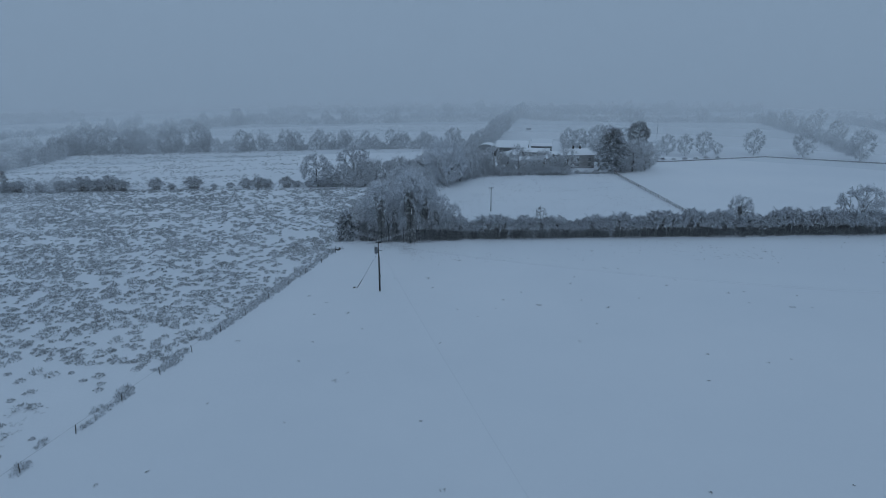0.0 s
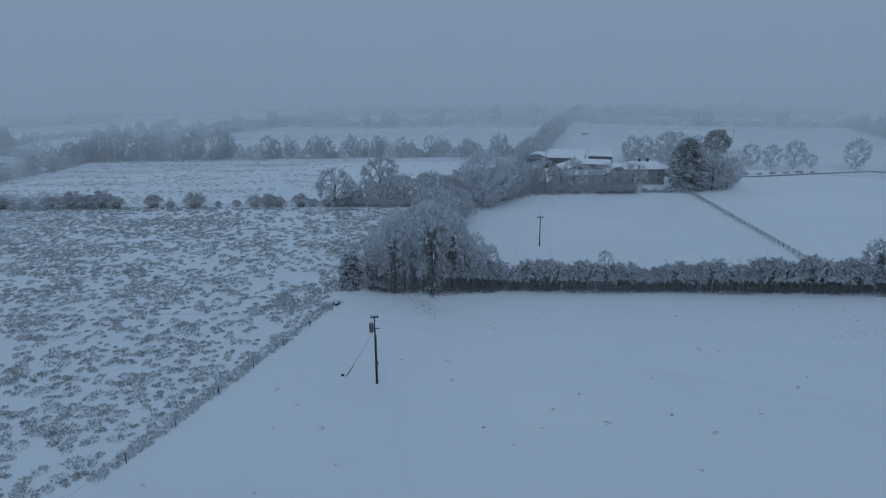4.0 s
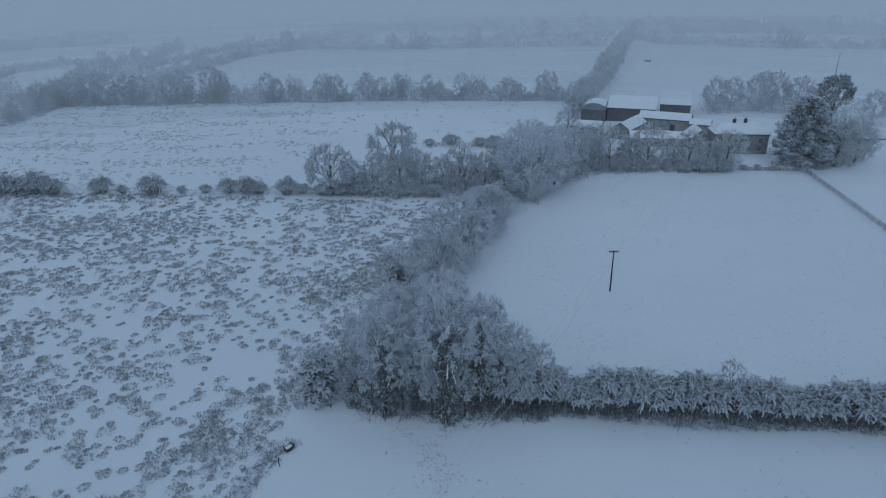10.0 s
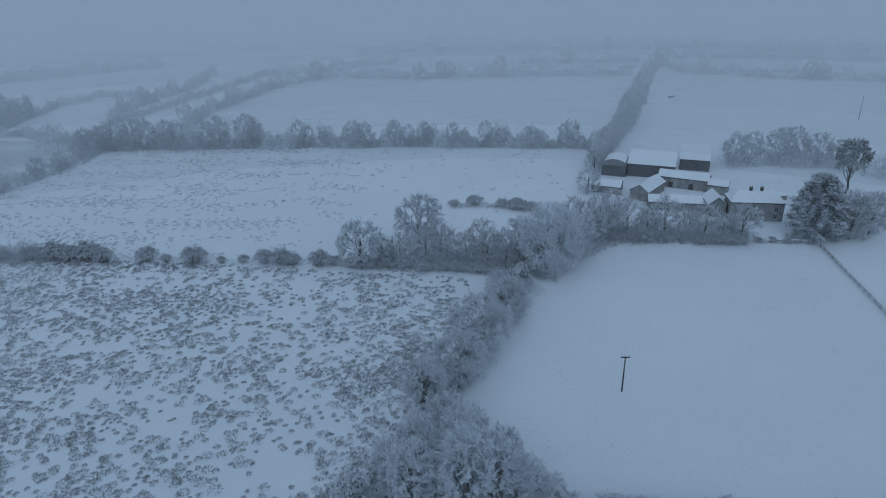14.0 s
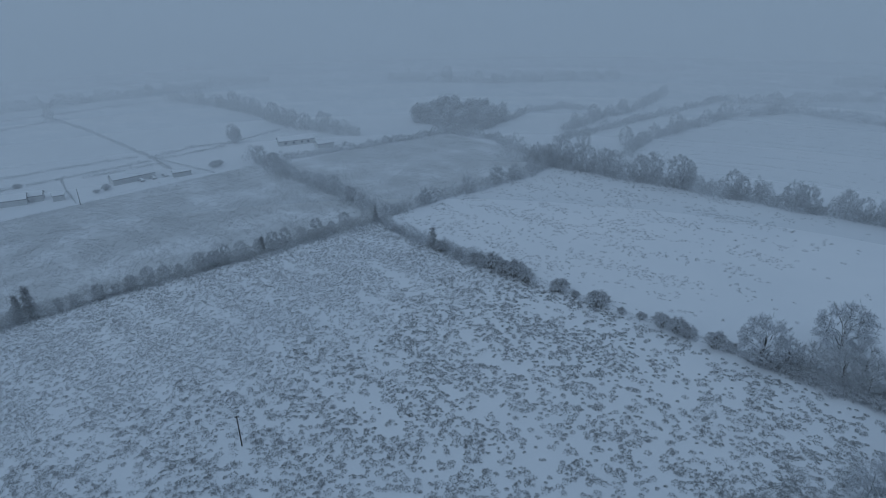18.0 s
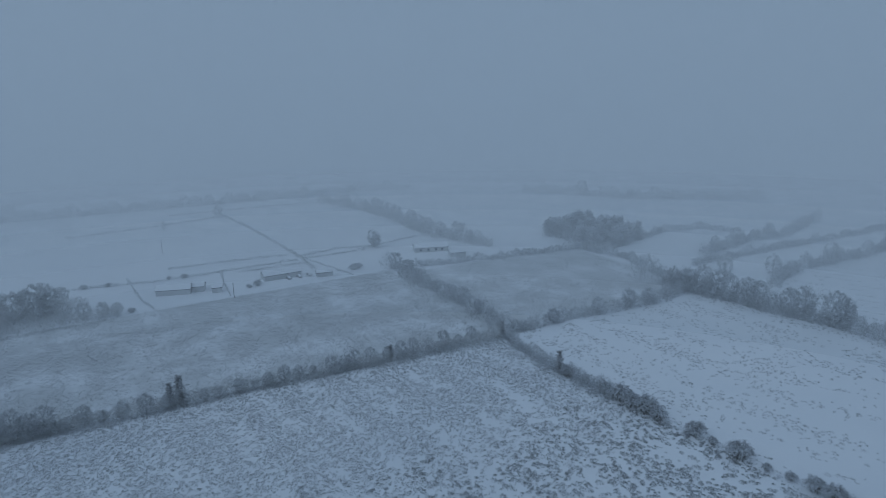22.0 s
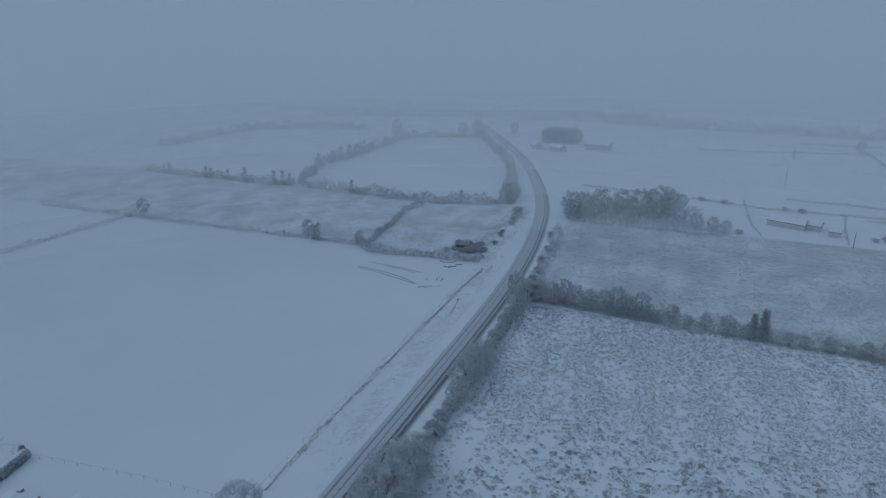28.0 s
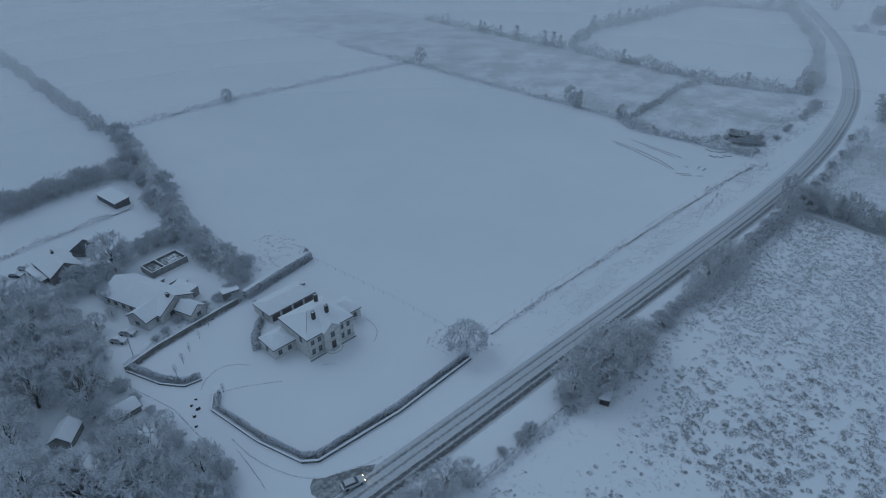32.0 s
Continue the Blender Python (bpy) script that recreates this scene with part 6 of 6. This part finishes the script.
for k, (x, y) in enumerate(((-240.1, -3.6), (-240.8, -0.1), (-241.9, 0.8), (-235.1, 0.4), (-236.5, 2.6), (-239.5, 4.4))):
    lg = thing("timber_stack", "dark timber lying in snow by a field gate", "timber", pose(x, y, 0, 0, 0, 75 + 25 * (k % 3)), "timber by the gate")
    part("log", Shape().tube([(-1.6, 0, 0.13), (1.6, 0, 0.15)], [0.17, 0.15], 7), MAT_FENCESNOW, lg)
    part("log", Shape().tube([(-1.4, 0.5, 0.12), (1.7, 0.45, 0.12)], [0.15, 0.13], 7), MAT_FENCESNOW, lg)
hut = house("ruined_cottage", "small derelict cottage with a rotten snow-dusted roof amid scrub", "house", pose(-260, -1, 0, 0, 0, 100), 6.4, 4.4, 2.2, 3.5, MAT_DARKWALL, 0, 0.2, snow=0.0, roof=MAT_MOSSROOF, windows=[("f", -2, 0.9, 0.9, 1.0), ("f", 2, 0.9, 0.9, 1.0)], doors=[("f", 0, 1.0, 2.0)])

# north-east farm: dwelling in front, barns behind
house("farmhouse", "two-storey dark farmhouse with snow-covered slate roof", "house", pose(70.0, 300.2, 0), 15.6, 8.0, 6.0, 8.5, MAT_DARKWALL, 2.6, 0.3, [("f", u, z, 1.0, 1.4) for u in (-5.5, 0, 5.5) for z in (0.9, 3.3)], [("f", -2.6, 1.1, 2.1)], ((-1.6, 0, 9.7), (1.6, 0, 9.7)))
house("farmhouse_wing", "gabled return of a farmhouse under snow", "house wing", pose(59.0, 303.5, 0, 0, 0, 90), 9.0, 5.5, 4.0, 6.3, MAT_DARKWALL, 0, 0.3, [("f", 0, 0.9, 1.0, 1.3)])
house("long_barn", "long low barn with snow-covered roof", "barn", pose(54.5, 329.4, 0, 0, 0, -20), 17, 6.0, 3.8, 5.5, MAT_DARKWALL, 0, 0.3, (), [("f", -4, 1.6, 2.2), ("f", 3, 1.6, 2.2)])
house("lean_barn", "small barn at the end of a long barn", "barn", pose(65.0, 323.4, 0, 0, 0, -20), 6.5, 5.5, 3.2, 4.4, MAT_DARKWALL, 0, 0.3)
house("stone_barn", "gabled stone barn under deep snow", "barn", pose(40.5, 319.0, 0, 0, 0, 60), 15, 6.5, 3.4, 5.4, MAT_DARKWALL, 0, 0.3)
house("low_byre", "low byre with snow-covered roof behind shrubs", "byre", pose(49.0, 306.8, 0, 0, 0, -3), 20, 6.5, 2.6, 4.0, MAT_DARKWALL, 0, 0.3)
house("low_byre", "low byre with snow-covered roof behind shrubs", "byre", pose(27.0, 322.5, 0, 0, 0, -15), 10, 7, 2.6, 3.9, MAT_DARKWALL, 0, 0.3)
# solid dark walls in place of the shaded insides of open fronts
shed("cattle_shed", "dark open-fronted cattle shed with snowy roof", pose(45.5, 345.0, 0, 0, 0, -13), 17, 12, 4.8, 7.2, MAT_BARN, "barn")
shed("cattle_shed", "dark open-fronted cattle shed with snowy roof", pose(63.6, 356.5, 0, 0, 0, -12), 11, 14, 4.2, 6.8, MAT_BARN, "barn")
dutch = thing("dutch_barn", "round-roofed hay barn with snow on its curved roof", "barn", pose(32.0, 345.0, 0, 0, 0, -14))
arc = [(4.6 * math.cos(math.pi * i / 12), 4.2 + 2.4 * math.sin(math.pi * i / 12)) for i in range(13)]
part("wall", Shape().prism([(-4.5, -5, 0), (4.5, -5, 0), (4.5, 5, 0), (-4.5, 5, 0)], [(-4.5, -5, 4.2), (4.5, -5, 4.2), (4.5, 5, 4.2), (-4.5, 5, 4.2)]), MAT_BARN, dutch)
part("roof", Shape().prism([(x, -5.2, z) for x, z in arc], [(x, 5.2, z) for x, z in arc]), MAT_TIN, dutch)
arc2 = [(x * 0.97, z + 0.14) for x, z in arc]
part("snow_cover", Shape().prism([(x, -4.9, z) for x, z in arc2], [(x, 5.15, z) for x, z in arc2]), MAT_SNOW, dutch, smooth=False)
garden_wall("low stone yard wall under snow", [(66, 279.2), (80, 279.6)], 0.9, 0.5)
garden_wall("low field wall under snow", [(101, 313), (124, 316), (176, 330), (222, 301)], 0.6, 0.6)
for k, (x, y) in enumerate(((78, 316), (84, 318), (90, 316))):
    shed("yard_store", "small snow-covered store in a farmyard", pose(x, y, 0, 0, 0, 20 * k), 3.2, 2.4, 1.5, 1.8, MAT_DARKWALL)

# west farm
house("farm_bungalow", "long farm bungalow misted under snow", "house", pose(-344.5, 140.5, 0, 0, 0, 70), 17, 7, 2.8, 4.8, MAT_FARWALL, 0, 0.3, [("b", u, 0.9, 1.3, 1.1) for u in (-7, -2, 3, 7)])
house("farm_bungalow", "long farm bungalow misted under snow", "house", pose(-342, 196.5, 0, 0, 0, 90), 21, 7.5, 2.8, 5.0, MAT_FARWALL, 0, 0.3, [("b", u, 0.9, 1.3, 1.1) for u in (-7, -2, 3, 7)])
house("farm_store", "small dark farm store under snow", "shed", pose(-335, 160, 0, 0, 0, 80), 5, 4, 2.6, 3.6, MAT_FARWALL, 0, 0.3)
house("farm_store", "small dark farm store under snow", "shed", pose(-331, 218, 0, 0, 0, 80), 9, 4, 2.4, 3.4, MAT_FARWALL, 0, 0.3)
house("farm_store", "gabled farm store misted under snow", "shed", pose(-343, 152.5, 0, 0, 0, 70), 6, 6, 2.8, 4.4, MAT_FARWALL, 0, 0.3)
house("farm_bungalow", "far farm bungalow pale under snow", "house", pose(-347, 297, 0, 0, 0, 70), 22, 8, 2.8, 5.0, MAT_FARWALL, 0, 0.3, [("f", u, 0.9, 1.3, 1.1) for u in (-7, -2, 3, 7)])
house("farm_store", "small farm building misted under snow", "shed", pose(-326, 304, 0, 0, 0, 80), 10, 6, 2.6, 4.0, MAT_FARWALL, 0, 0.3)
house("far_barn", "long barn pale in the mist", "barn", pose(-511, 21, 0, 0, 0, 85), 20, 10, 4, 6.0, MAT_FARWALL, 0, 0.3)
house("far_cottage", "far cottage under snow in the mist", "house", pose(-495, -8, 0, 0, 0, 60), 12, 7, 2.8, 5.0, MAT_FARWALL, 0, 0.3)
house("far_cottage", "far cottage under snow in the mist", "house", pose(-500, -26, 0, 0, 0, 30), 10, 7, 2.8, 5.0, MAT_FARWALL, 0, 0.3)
place(copy_thing(mist, Matrix()), [(-530, -17, 0.9), (-533, -11, 0.8), (-527, -5, 0.9), (-536, 1, 0.7), (-531, -24, 0.8), (-526, -12, 0.7)], R, "far trees")
for line in ([(-377, 221), (-350, 226), (-322, 232)], [(-387, 122), (-340, 124), (-322, 128)], [(-322, 164), (-345, 166), (-372, 170)]):
    scatter_hedge("hedge", "low snowy garden hedge by a farm", line, 1.0, 1.4, 24, 0.6, 0.12, MAT_FARTWIG, int(abs(line[0][1])) + 400, 0.4)
place(copy_thing(lowsh, Matrix()), [(-334, 181, 0.9), (-332, 176, 0.6), (-333, 237, 1.1), (-335, 241, 0.9), (-324, 118, 0.7), (-372, 150, 0.8), (-374, 142, 0.6), (-378, 112, 0.7), (-380, 100, 0.8)], R, "shrubs at the farm")

# gardens and woodland round the houses
place(copy_thing(oak, Matrix()), [(-38, -86, 0.95), (-31, -72, 0.4)], R)
dome = bare_tree("lawn_tree", 43, "rounded leafless tree beside a roadside wall", 8.4, 0.20, 5.6, 0.10, (18, 8, 4), 7000, 9500, 0.6, 0.042, (MAT_FARLIMB, MAT_FARTWIG, MAT_MIDSNOW))
place(dome, [(-84.3, 12, 1.0, 0)], R)
gsh = cane_bush("garden_shrub", 53, "dense garden shrub thick with snow", 8.0, 7.4, 5.8, 60, 3800, 6500, 0.72, 0.06, (MAT_FARLIMB, MAT_FARTWIG, MAT_MIDSNOW), "shrub")
place(gsh, [(-62, -62, 1.0), (-66, -60, 0.8), (-63, -68, 1.1), (-60, -74, 1.2), (-62, -82, 1.2), (-58, -90, 1.1), (-62, -94, 1.2), (-64, -102, 1.2), (-66, -112, 1.2), (-64, -120, 1.1), (-60, -96, 1.0), (-53, -92, 1.0), (-48, -91, 0.9), (-42, -90, 1.0), (-33, -84, 1.0), (-30, -80, 0.9), (-28, -88, 1.0), (-24, -82, 0.9)]
      + [(-70, -122, 1.1), (-72, -132, 1.2), (-68, -140, 1.1), (-66, -150, 1.2), (-72, -160, 1.3), (-76, -170, 1.2), (-78, -182, 1.3), (-80, -195, 1.3), (-66, -160, 1.0), (-58, -157, 1.0), (-52, -156, 1.3), (-45, -155, 0.9), (-40, -154, 1.3), (-33, -153, 1.1), (-27, -152, 1.4), (-19, -150, 1.0), (-13, -149, 1.3), (-5, -147, 1.2),
            (-44, -50.5, 0.4), (-40, -49.5, 0.35), (-48, -50, 0.4), (-36, -47, 0.35), (-33, -46, 0.3), (-52, -50.5, 0.45), (-57.5, -52, 0.6), (-62, -54, 0.7), (-56.2, -47, 0.5)], R, "garden shrubs")
dense = bare_tree("woodland_tree", 41, "bare woodland tree crowded with snowy twigs", 12.5, 0.28, 5.8, 0.10, (12, 6, 4), 3000, 9000, 0.8, 0.058, (MAT_LIMB, MAT_FARTWIG, MAT_MIDSNOW), skirt=12)
place(dense, [(-22, 3, 0.85), (-18, 9, 0.8), (-14, 0, 1.05), (-17, -8, 1.0), (-12, -11, 0.85), (-22.5, -16, 0.4), (-14, -19, 0.7), (-9, 3, 1.15), (-4, -6, 1.2), (3, -18, 1.0), (2, -32, 1.1), (-13, -36, 1.1), (-17, -44, 1.0), (-11, -46, 1.1), (-5, -42, 1.2), (-15, -53, 1.05), (-9, -56, 1.15), (-3, -54, 1.2), (-18, -62, 0.85)]
      + [(-12, -66, 1.1), (-5, -68, 1.2), (-14, -75, 1.0), (-8, -78, 1.1), (-20, -73, 0.75), (-16, -84, 0.8), (-10, -88, 0.9), (-2, -80, 1.1), (3, -45, 1.2), (4, -14, 1.2), (4, 4, 1.2), (-24, -60, 0.5), (-12, 8, 0.8), (-29, -64, 0.3)], R, "woodland trees by the lane")
scatter_hedge("hedge", "hedge of tangled shrubs behind back gardens", [(-60, -55), (-62, -80), (-64, -105), (-66, -122), (-74, -150), (-80, -195)], 6.0, 9, 170, 0.9, 0.09, MAT_MIDTWIG, 520, 0.3)
scatter_hedge("hedge", "hedge of tangled shrubs behind back gardens", [(-66, -155), (-35, -151), (-18, -148), (0, -144)], 7.0, 9, 190, 0.9, 0.09, MAT_MIDTWIG, 521, 0.3)
for k, line in enumerate(([(-60, -55), (-62, -80), (-64, -105), (-66, -122), (-74, -150), (-80, -195)], [(-66, -155), (-35, -151), (-18, -148), (0, -144)])):
    scatter_hedge("hedge", "snow-laden tips of shrubs behind back gardens", line, 6.4, 9, 110, 0.8, 0.11, MAT_MIDSNOW, 530 + k, 0.4)
scatter_hedge("thicket", "snowy undergrowth of a lane-side wood", [(-16, -34), (-14, -50), (-12, -70), (-10, -88)], 5.0, 16, 160, 0.9, 0.07, MAT_HEDGE, 523, 0.35)
scatter_hedge("thicket", "snowy undergrowth of a lane-side wood", [(-17, 8), (-13, -4), (-8, -10)], 5.0, 12, 90, 0.9, 0.07, MAT_HEDGE, 525, 0.35)
scatter_hedge("thicket", "snowy undergrowth of a lane-side wood", [(1, -36), (-1, -50), (-3, -80)], 7.0, 14, 160, 0.9, 0.08, MAT_MIDTWIG, 524, 0.35)
scatter_hedge("hedge", "low snowy garden hedge between plots", [(-15, -118), (-33, -120.5), (-58, -123)], 1.3, 1.4, 110, 0.4, 0.07, MAT_MIDTWIG, 522, 0.7)
place(copy_thing(holly, Matrix()), [(-6, -2, 1.3), (-10, -7, 1.0), (-3, -11, 1.25), (-8, 7, 0.9), (0, 2, 1.2), (-82, -52.5, 0.35)], R)
place(copy_thing(gsh, Matrix()), [(-24, -3, 0.7), (-22, -10, 0.6), (-25, 4, 0.7), (-22, 9, 0.7), (-20, -34, 0.6), (-19, -48, 0.8), (-21, -54, 0.7), (-13, -29, 0.8), (-16, -14, 0.6), (-21.8, -22.5, 0.35), (-15, -23, 0.35), (-10.5, -23, 0.5), (-3, -23, 0.55), (-13.5, -26.5, 0.4), (-21, -29, 0.35)], R, "garden shrubs")
sap = bare_tree("sapling", 42, "thin young garden tree in snow", 3.4, 0.05, 0.6, 0.3, (8, 4), 160, 40, 0.35, 0.03)
place(sap, [(-34, -33, 1.0), (-37, -36, 0.9), (-31, -30, 1.1), (-41, -39, 0.8), (-45, -42, 0.7), (-36, -17, 0.9)], R, "young garden trees")
for k, (x, y, s) in enumerate(((-29.6, -16.5, 0.7), (-29, -18.5, 0.5), (-28.0, -15, 0.55), (-30.6, -19.6, 0.45), (-27, -12, 0.5))):
    b = thing("boulder", "dark boulder poking from snow by a gateway", "rock", pose(x, y, 0, 0, 0, 50 * k), "gateway boulders")
    part("stone", Shape().prism([(s, 0, -.1), (s * .4, s * .8, -.1), (-s * .7, s * .5, -.1), (-s * .9, -s * .3, -.1), (s * .2, -s * .8, -.1)], [(s * .5, 0, s * .8), (s * .2, s * .4, s * .9), (-s * .4, s * .3, s * .8), (-s * .5, -s * .1, s * .9), (s * .1, -s * .4, s * .75)]), snowy("boulder", (0.07, 0.068, 0.065), 0.75), b)
tufts("rough_grass", "scrubby tussocks behind a garden wall", (-84, -67, -72, -53), 260, 0.35, 0.45, 0.35, 30, MAT_RUSH, 20)
scatter_hedge("hedge", "snow-topped hedge before a farmyard", [(64, 278.4), (82, 278.8)], 1.0, 1.6, 90, 0.4, 0.09, MAT_MIDSNOW, 526, 0.2)
tufts("yard_weeds", "dark weeds and ruts in a snowy farmyard", (62, 100, 308, 340), 900, 0.3, 0.3, 0.25, 14, MAT_THORN, 22)
tufts("border_plants", "dark clumps of border plants in snow", (-89, -80, 2, 10), 110, 0.62, 0.36, 0.4, 30, MAT_THORN, 12)

for k, (nm, lb, line, w) in enumerate((("lane_edge", "dark frosted grass edge of a snowy lane", [(-20.6, -37.3), (-23.8, -27.2), (-25.8, -20.0), (-26.2, -9.3), (-27.6, -3.2)], 0.2),
                                       ("lane_edge", "dark broken grass edge of a snowy lane mouth", [(-30.6, -3.8), (-31.0, 2.8), (-31.8, 6.7), (-32.9, 9.9), (-34.3, 13.2), (-36.4, 16.2), (-38.5, 18.2), (-41.9, 19.5), (-45.5, 21.1), (-49.6, 22.1)], 0.3),
                                       ("lane_edge", "dark grass edge of a snowy lane", [(-30.0, -0.3), (-29.7, 5.2), (-29.3, 10.4), (-29.0, 12.5)], 0.25),
                                       ("drive_mark", "dark scrape in drive snow", [(-56.9, -9.1), (-59.4, -7.1)], 0.3), ("drive_mark", "dark scrape in drive snow", [(-69.5, -16.5), (-70.4, -14.4)], 0.3),
                                       ("drive_edge", "dark drive edge line in a snowy lawn", [(-32.9, -21.6), (-33.9, -22.9), (-35.2, -24), (-36.6, -24.7), (-38, -25.1), (-39.4, -25.2), (-40.7, -24.9), (-42.2, -24), (-43.5, -22.8), (-44.6, -21.3)], 0.08),
                                       ("drive_edge", "faint drive edge line in a snowy lawn", [(-33.3, -18.7), (-40, -15.7), (-47.4, -10.9)], 0.10),
                                       ("drive_edge", "faint dark kerb curve before a house", [(-75.2, -15), (-75.3, -12.8), (-74.7, -10.6), (-73.6, -8.8), (-72.2, -7.6), (-70.8, -6.9)], 0.08))):
    scatter_hedge(nm, lb, line, 0.07, w, 45 if "edge" in nm else 40, 0.2, 0.03, MAT_THORN, 500 + k, 0.5)
for k, line in enumerate((
        [(-222.6, -36.2), (-222.3, -28.8), (-220.4, -20.1), (-217.9, -12.0), (-214.1, -4.8)],
        [(-221.3, -34.7), (-220.4, -27.2), (-217.6, -18.1), (-215.5, -10.2), (-213.4, -5.9)],
        [(-229.0, -31.8), (-228.2, -21.6), (-227.2, -13.8), (-225.7, -7.4)],
        [(-226.9, -23.9), (-226.0, -16.2), (-224.5, -9.8)],
        [(-210.4, -2.4), (-212.8, -0.5), (-214.3, 1.9)],
        [(-211.1, 0.2), (-213.3, 2.8)],
        [(-220.1, 1.8), (-223.4, 1.3)],
        [(-220.0, 3.8), (-223.3, 3.7)],
        [(-219.8, -2.6), (-219.0, -1.3)],
        [(-214.5, 4.6), (-215.6, 6.1)])):
    scatter_hedge("mud_track", "dark muddy wheel rut in a snowy field", line, 0.08, 0.55, 55, 0.25, 0.05, MAT_THORN, 540 + k, 0.9)


for k, (x, y) in enumerate(((-204.3, 17.1), (-198.7, 18.0), (-194.0, 18.4), (-236.8, 18.7), (-242.0, 18.7), (-207.7, 12.0))):
    scatter_hedge("verge_scar", "dark scraped earth on a snowy verge", [(x - 2.2, y - 0.6), (x + 2.2, y + 0.5)], 0.12, 1.3, 34, 0.3, 0.05, MAT_THORN, 560 + k, 0.9)

feeder = thing("feed_trough", "lone cattle feeder half buried in field snow", "feeder", pose(79, 503, 0, 0, 0, 25))
part("basin", Shape().prism([(-1.5, -0.7, -0.1), (1.5, -0.7, -0.1), (1.5, 0.7, -0.1), (-1.5, 0.7, -0.1)], [(-1.8, -0.9, 1.3), (1.8, -0.9, 1.3), (1.8, 0.9, 1.3), (-1.8, 0.9, 1.3)]), MAT_BARN, feeder)
part("snow_fill", Shape().box(-1.7, -0.8, 1.3, 1.7, 0.8, 1.5, 0.25), MAT_SNOW, feeder)


# ---- vehicles ----
MAT_FROSTGLASS = solid("frosted_car_glass", (0.34, 0.35, 0.37), 0.5, 0.3, 3, 0.2)


def car(name, label, m, paint, lit=False, snow=True, length=4.4):
    """A car seen from afar: hull, cabin glass, roof, wheels and lamps; it points to +x."""
    ob = thing(name, label, "car", m)
    k, w = length / 4.4, 0.86
    side = [(-2.15, 0.32), (2.05, 0.32), (2.18, 0.55), (2.08, 0.78), (1.05, 0.95), (-1.55, 1.0), (-2.15, 0.9)]
    inner = [(a * 0.985, b) for a, b in side]
    part("body", Shape().prism([(a * k, -w, b) for a, b in inner], [(a * k, w, b) for a, b in inner]), paint, ob)
    cab, top = [(-1.85, 0.95), (1.0, 0.93), (0.3, 1.42), (-1.5, 1.45)], 0.16
    part("cabin_glass", Shape().add([(a * k, s * (w - 0.05 - (top if b > 1 else 0)), b) for s in (-1, 1) for a, b in cab], [(3, 2, 1, 0), (4, 5, 6, 7), (0, 1, 5, 4), (1, 2, 6, 5), (2, 3, 7, 6), (3, 0, 4, 7)]), MAT_FROSTGLASS if snow else MAT_GLASS, ob)
    part("roof", Shape().box(-1.55 * k, -w + 0.18, 1.40, 0.35 * k, w - 0.18, 1.5, 0.06), paint, ob)
    for x in (-1.35 * k, 1.35 * k):
        for s in (-1, 1):
            wh = part("wheel", Shape().tube([(x, s * (w - 0.18), 0.32), (x, s * (w + 0.02), 0.32)], [0.32, 0.32], 12), MAT_TYRE, ob)
            part("rim", Shape().tube([(x, s * (w + 0.02), 0.32), (x, s * (w + 0.03), 0.32)], [0.2, 0.18], 8), MAT_STEEL, wh)
    for s in (-1, 1):
        part("headlight", Shape().box(2.02 * k, s * 0.62 - 0.17, 0.58, 2.17 * k, s * 0.62 + 0.17, 0.74, 0.02), MAT_LAMP if lit else MAT_GLASS, ob, "lit warm headlight" if lit else "")
    if snow:
        part("snow_cover", Shape().box(-1.5 * k, -w + 0.2, 1.5, 0.3 * k, w - 0.2, 1.6, 0.08).box(1.0 * k, -w + 0.1, 0.93, 1.95 * k, w - 0.1, 1.0, 0.04).box(-2.1 * k, -w + 0.1, 0.98, -1.7 * k, w - 0.1, 1.06, 0.03), MAT_SNOW, ob)
        part("windscreen_snow", Shape().prism([(1.02 * k, -w + 0.1, 0.95), (1.02 * k, w - 0.1, 0.95), (0.33 * k, w - 0.24, 1.46), (0.33 * k, -w + 0.24, 1.46)], [(1.08 * k, -w + 0.1, 0.99), (1.08 * k, w - 0.1, 0.99), (0.37 * k, w - 0.24, 1.52), (0.37 * k, -w + 0.24, 1.52)]), MAT_SNOW, ob)
    return ob


car("van", "white pickup with lit headlights on a slushy road", pose(-41.4, 23.4, 0.05, 0, 0, 165), MAT_PAINTW, True, False, 4.7)
for x, y, a, p in ((-29.0, -53.6, 128, MAT_PAINTW), (-26.2, -52.2, 126, MAT_PAINTW), (-16.6, -104, 130, MAT_PAINTD), (-19.6, -106.6, 130, MAT_PAINTW)):
    car("parked_car", "parked car covered with snow beside a house", pose(x, y, 0, 0, 0, a), p)
for x, y in ((-336, 205), (-336, 199), (-336, 211)):
    car("parked_car", "far parked car under snow at a farm", pose(x, y, 0, 0, 0, 10), MAT_PAINTW)
car("parked_car", "parked car covered with snow in a farmyard", pose(76, 312, 0, 0, 0, 30), MAT_PAINTD)
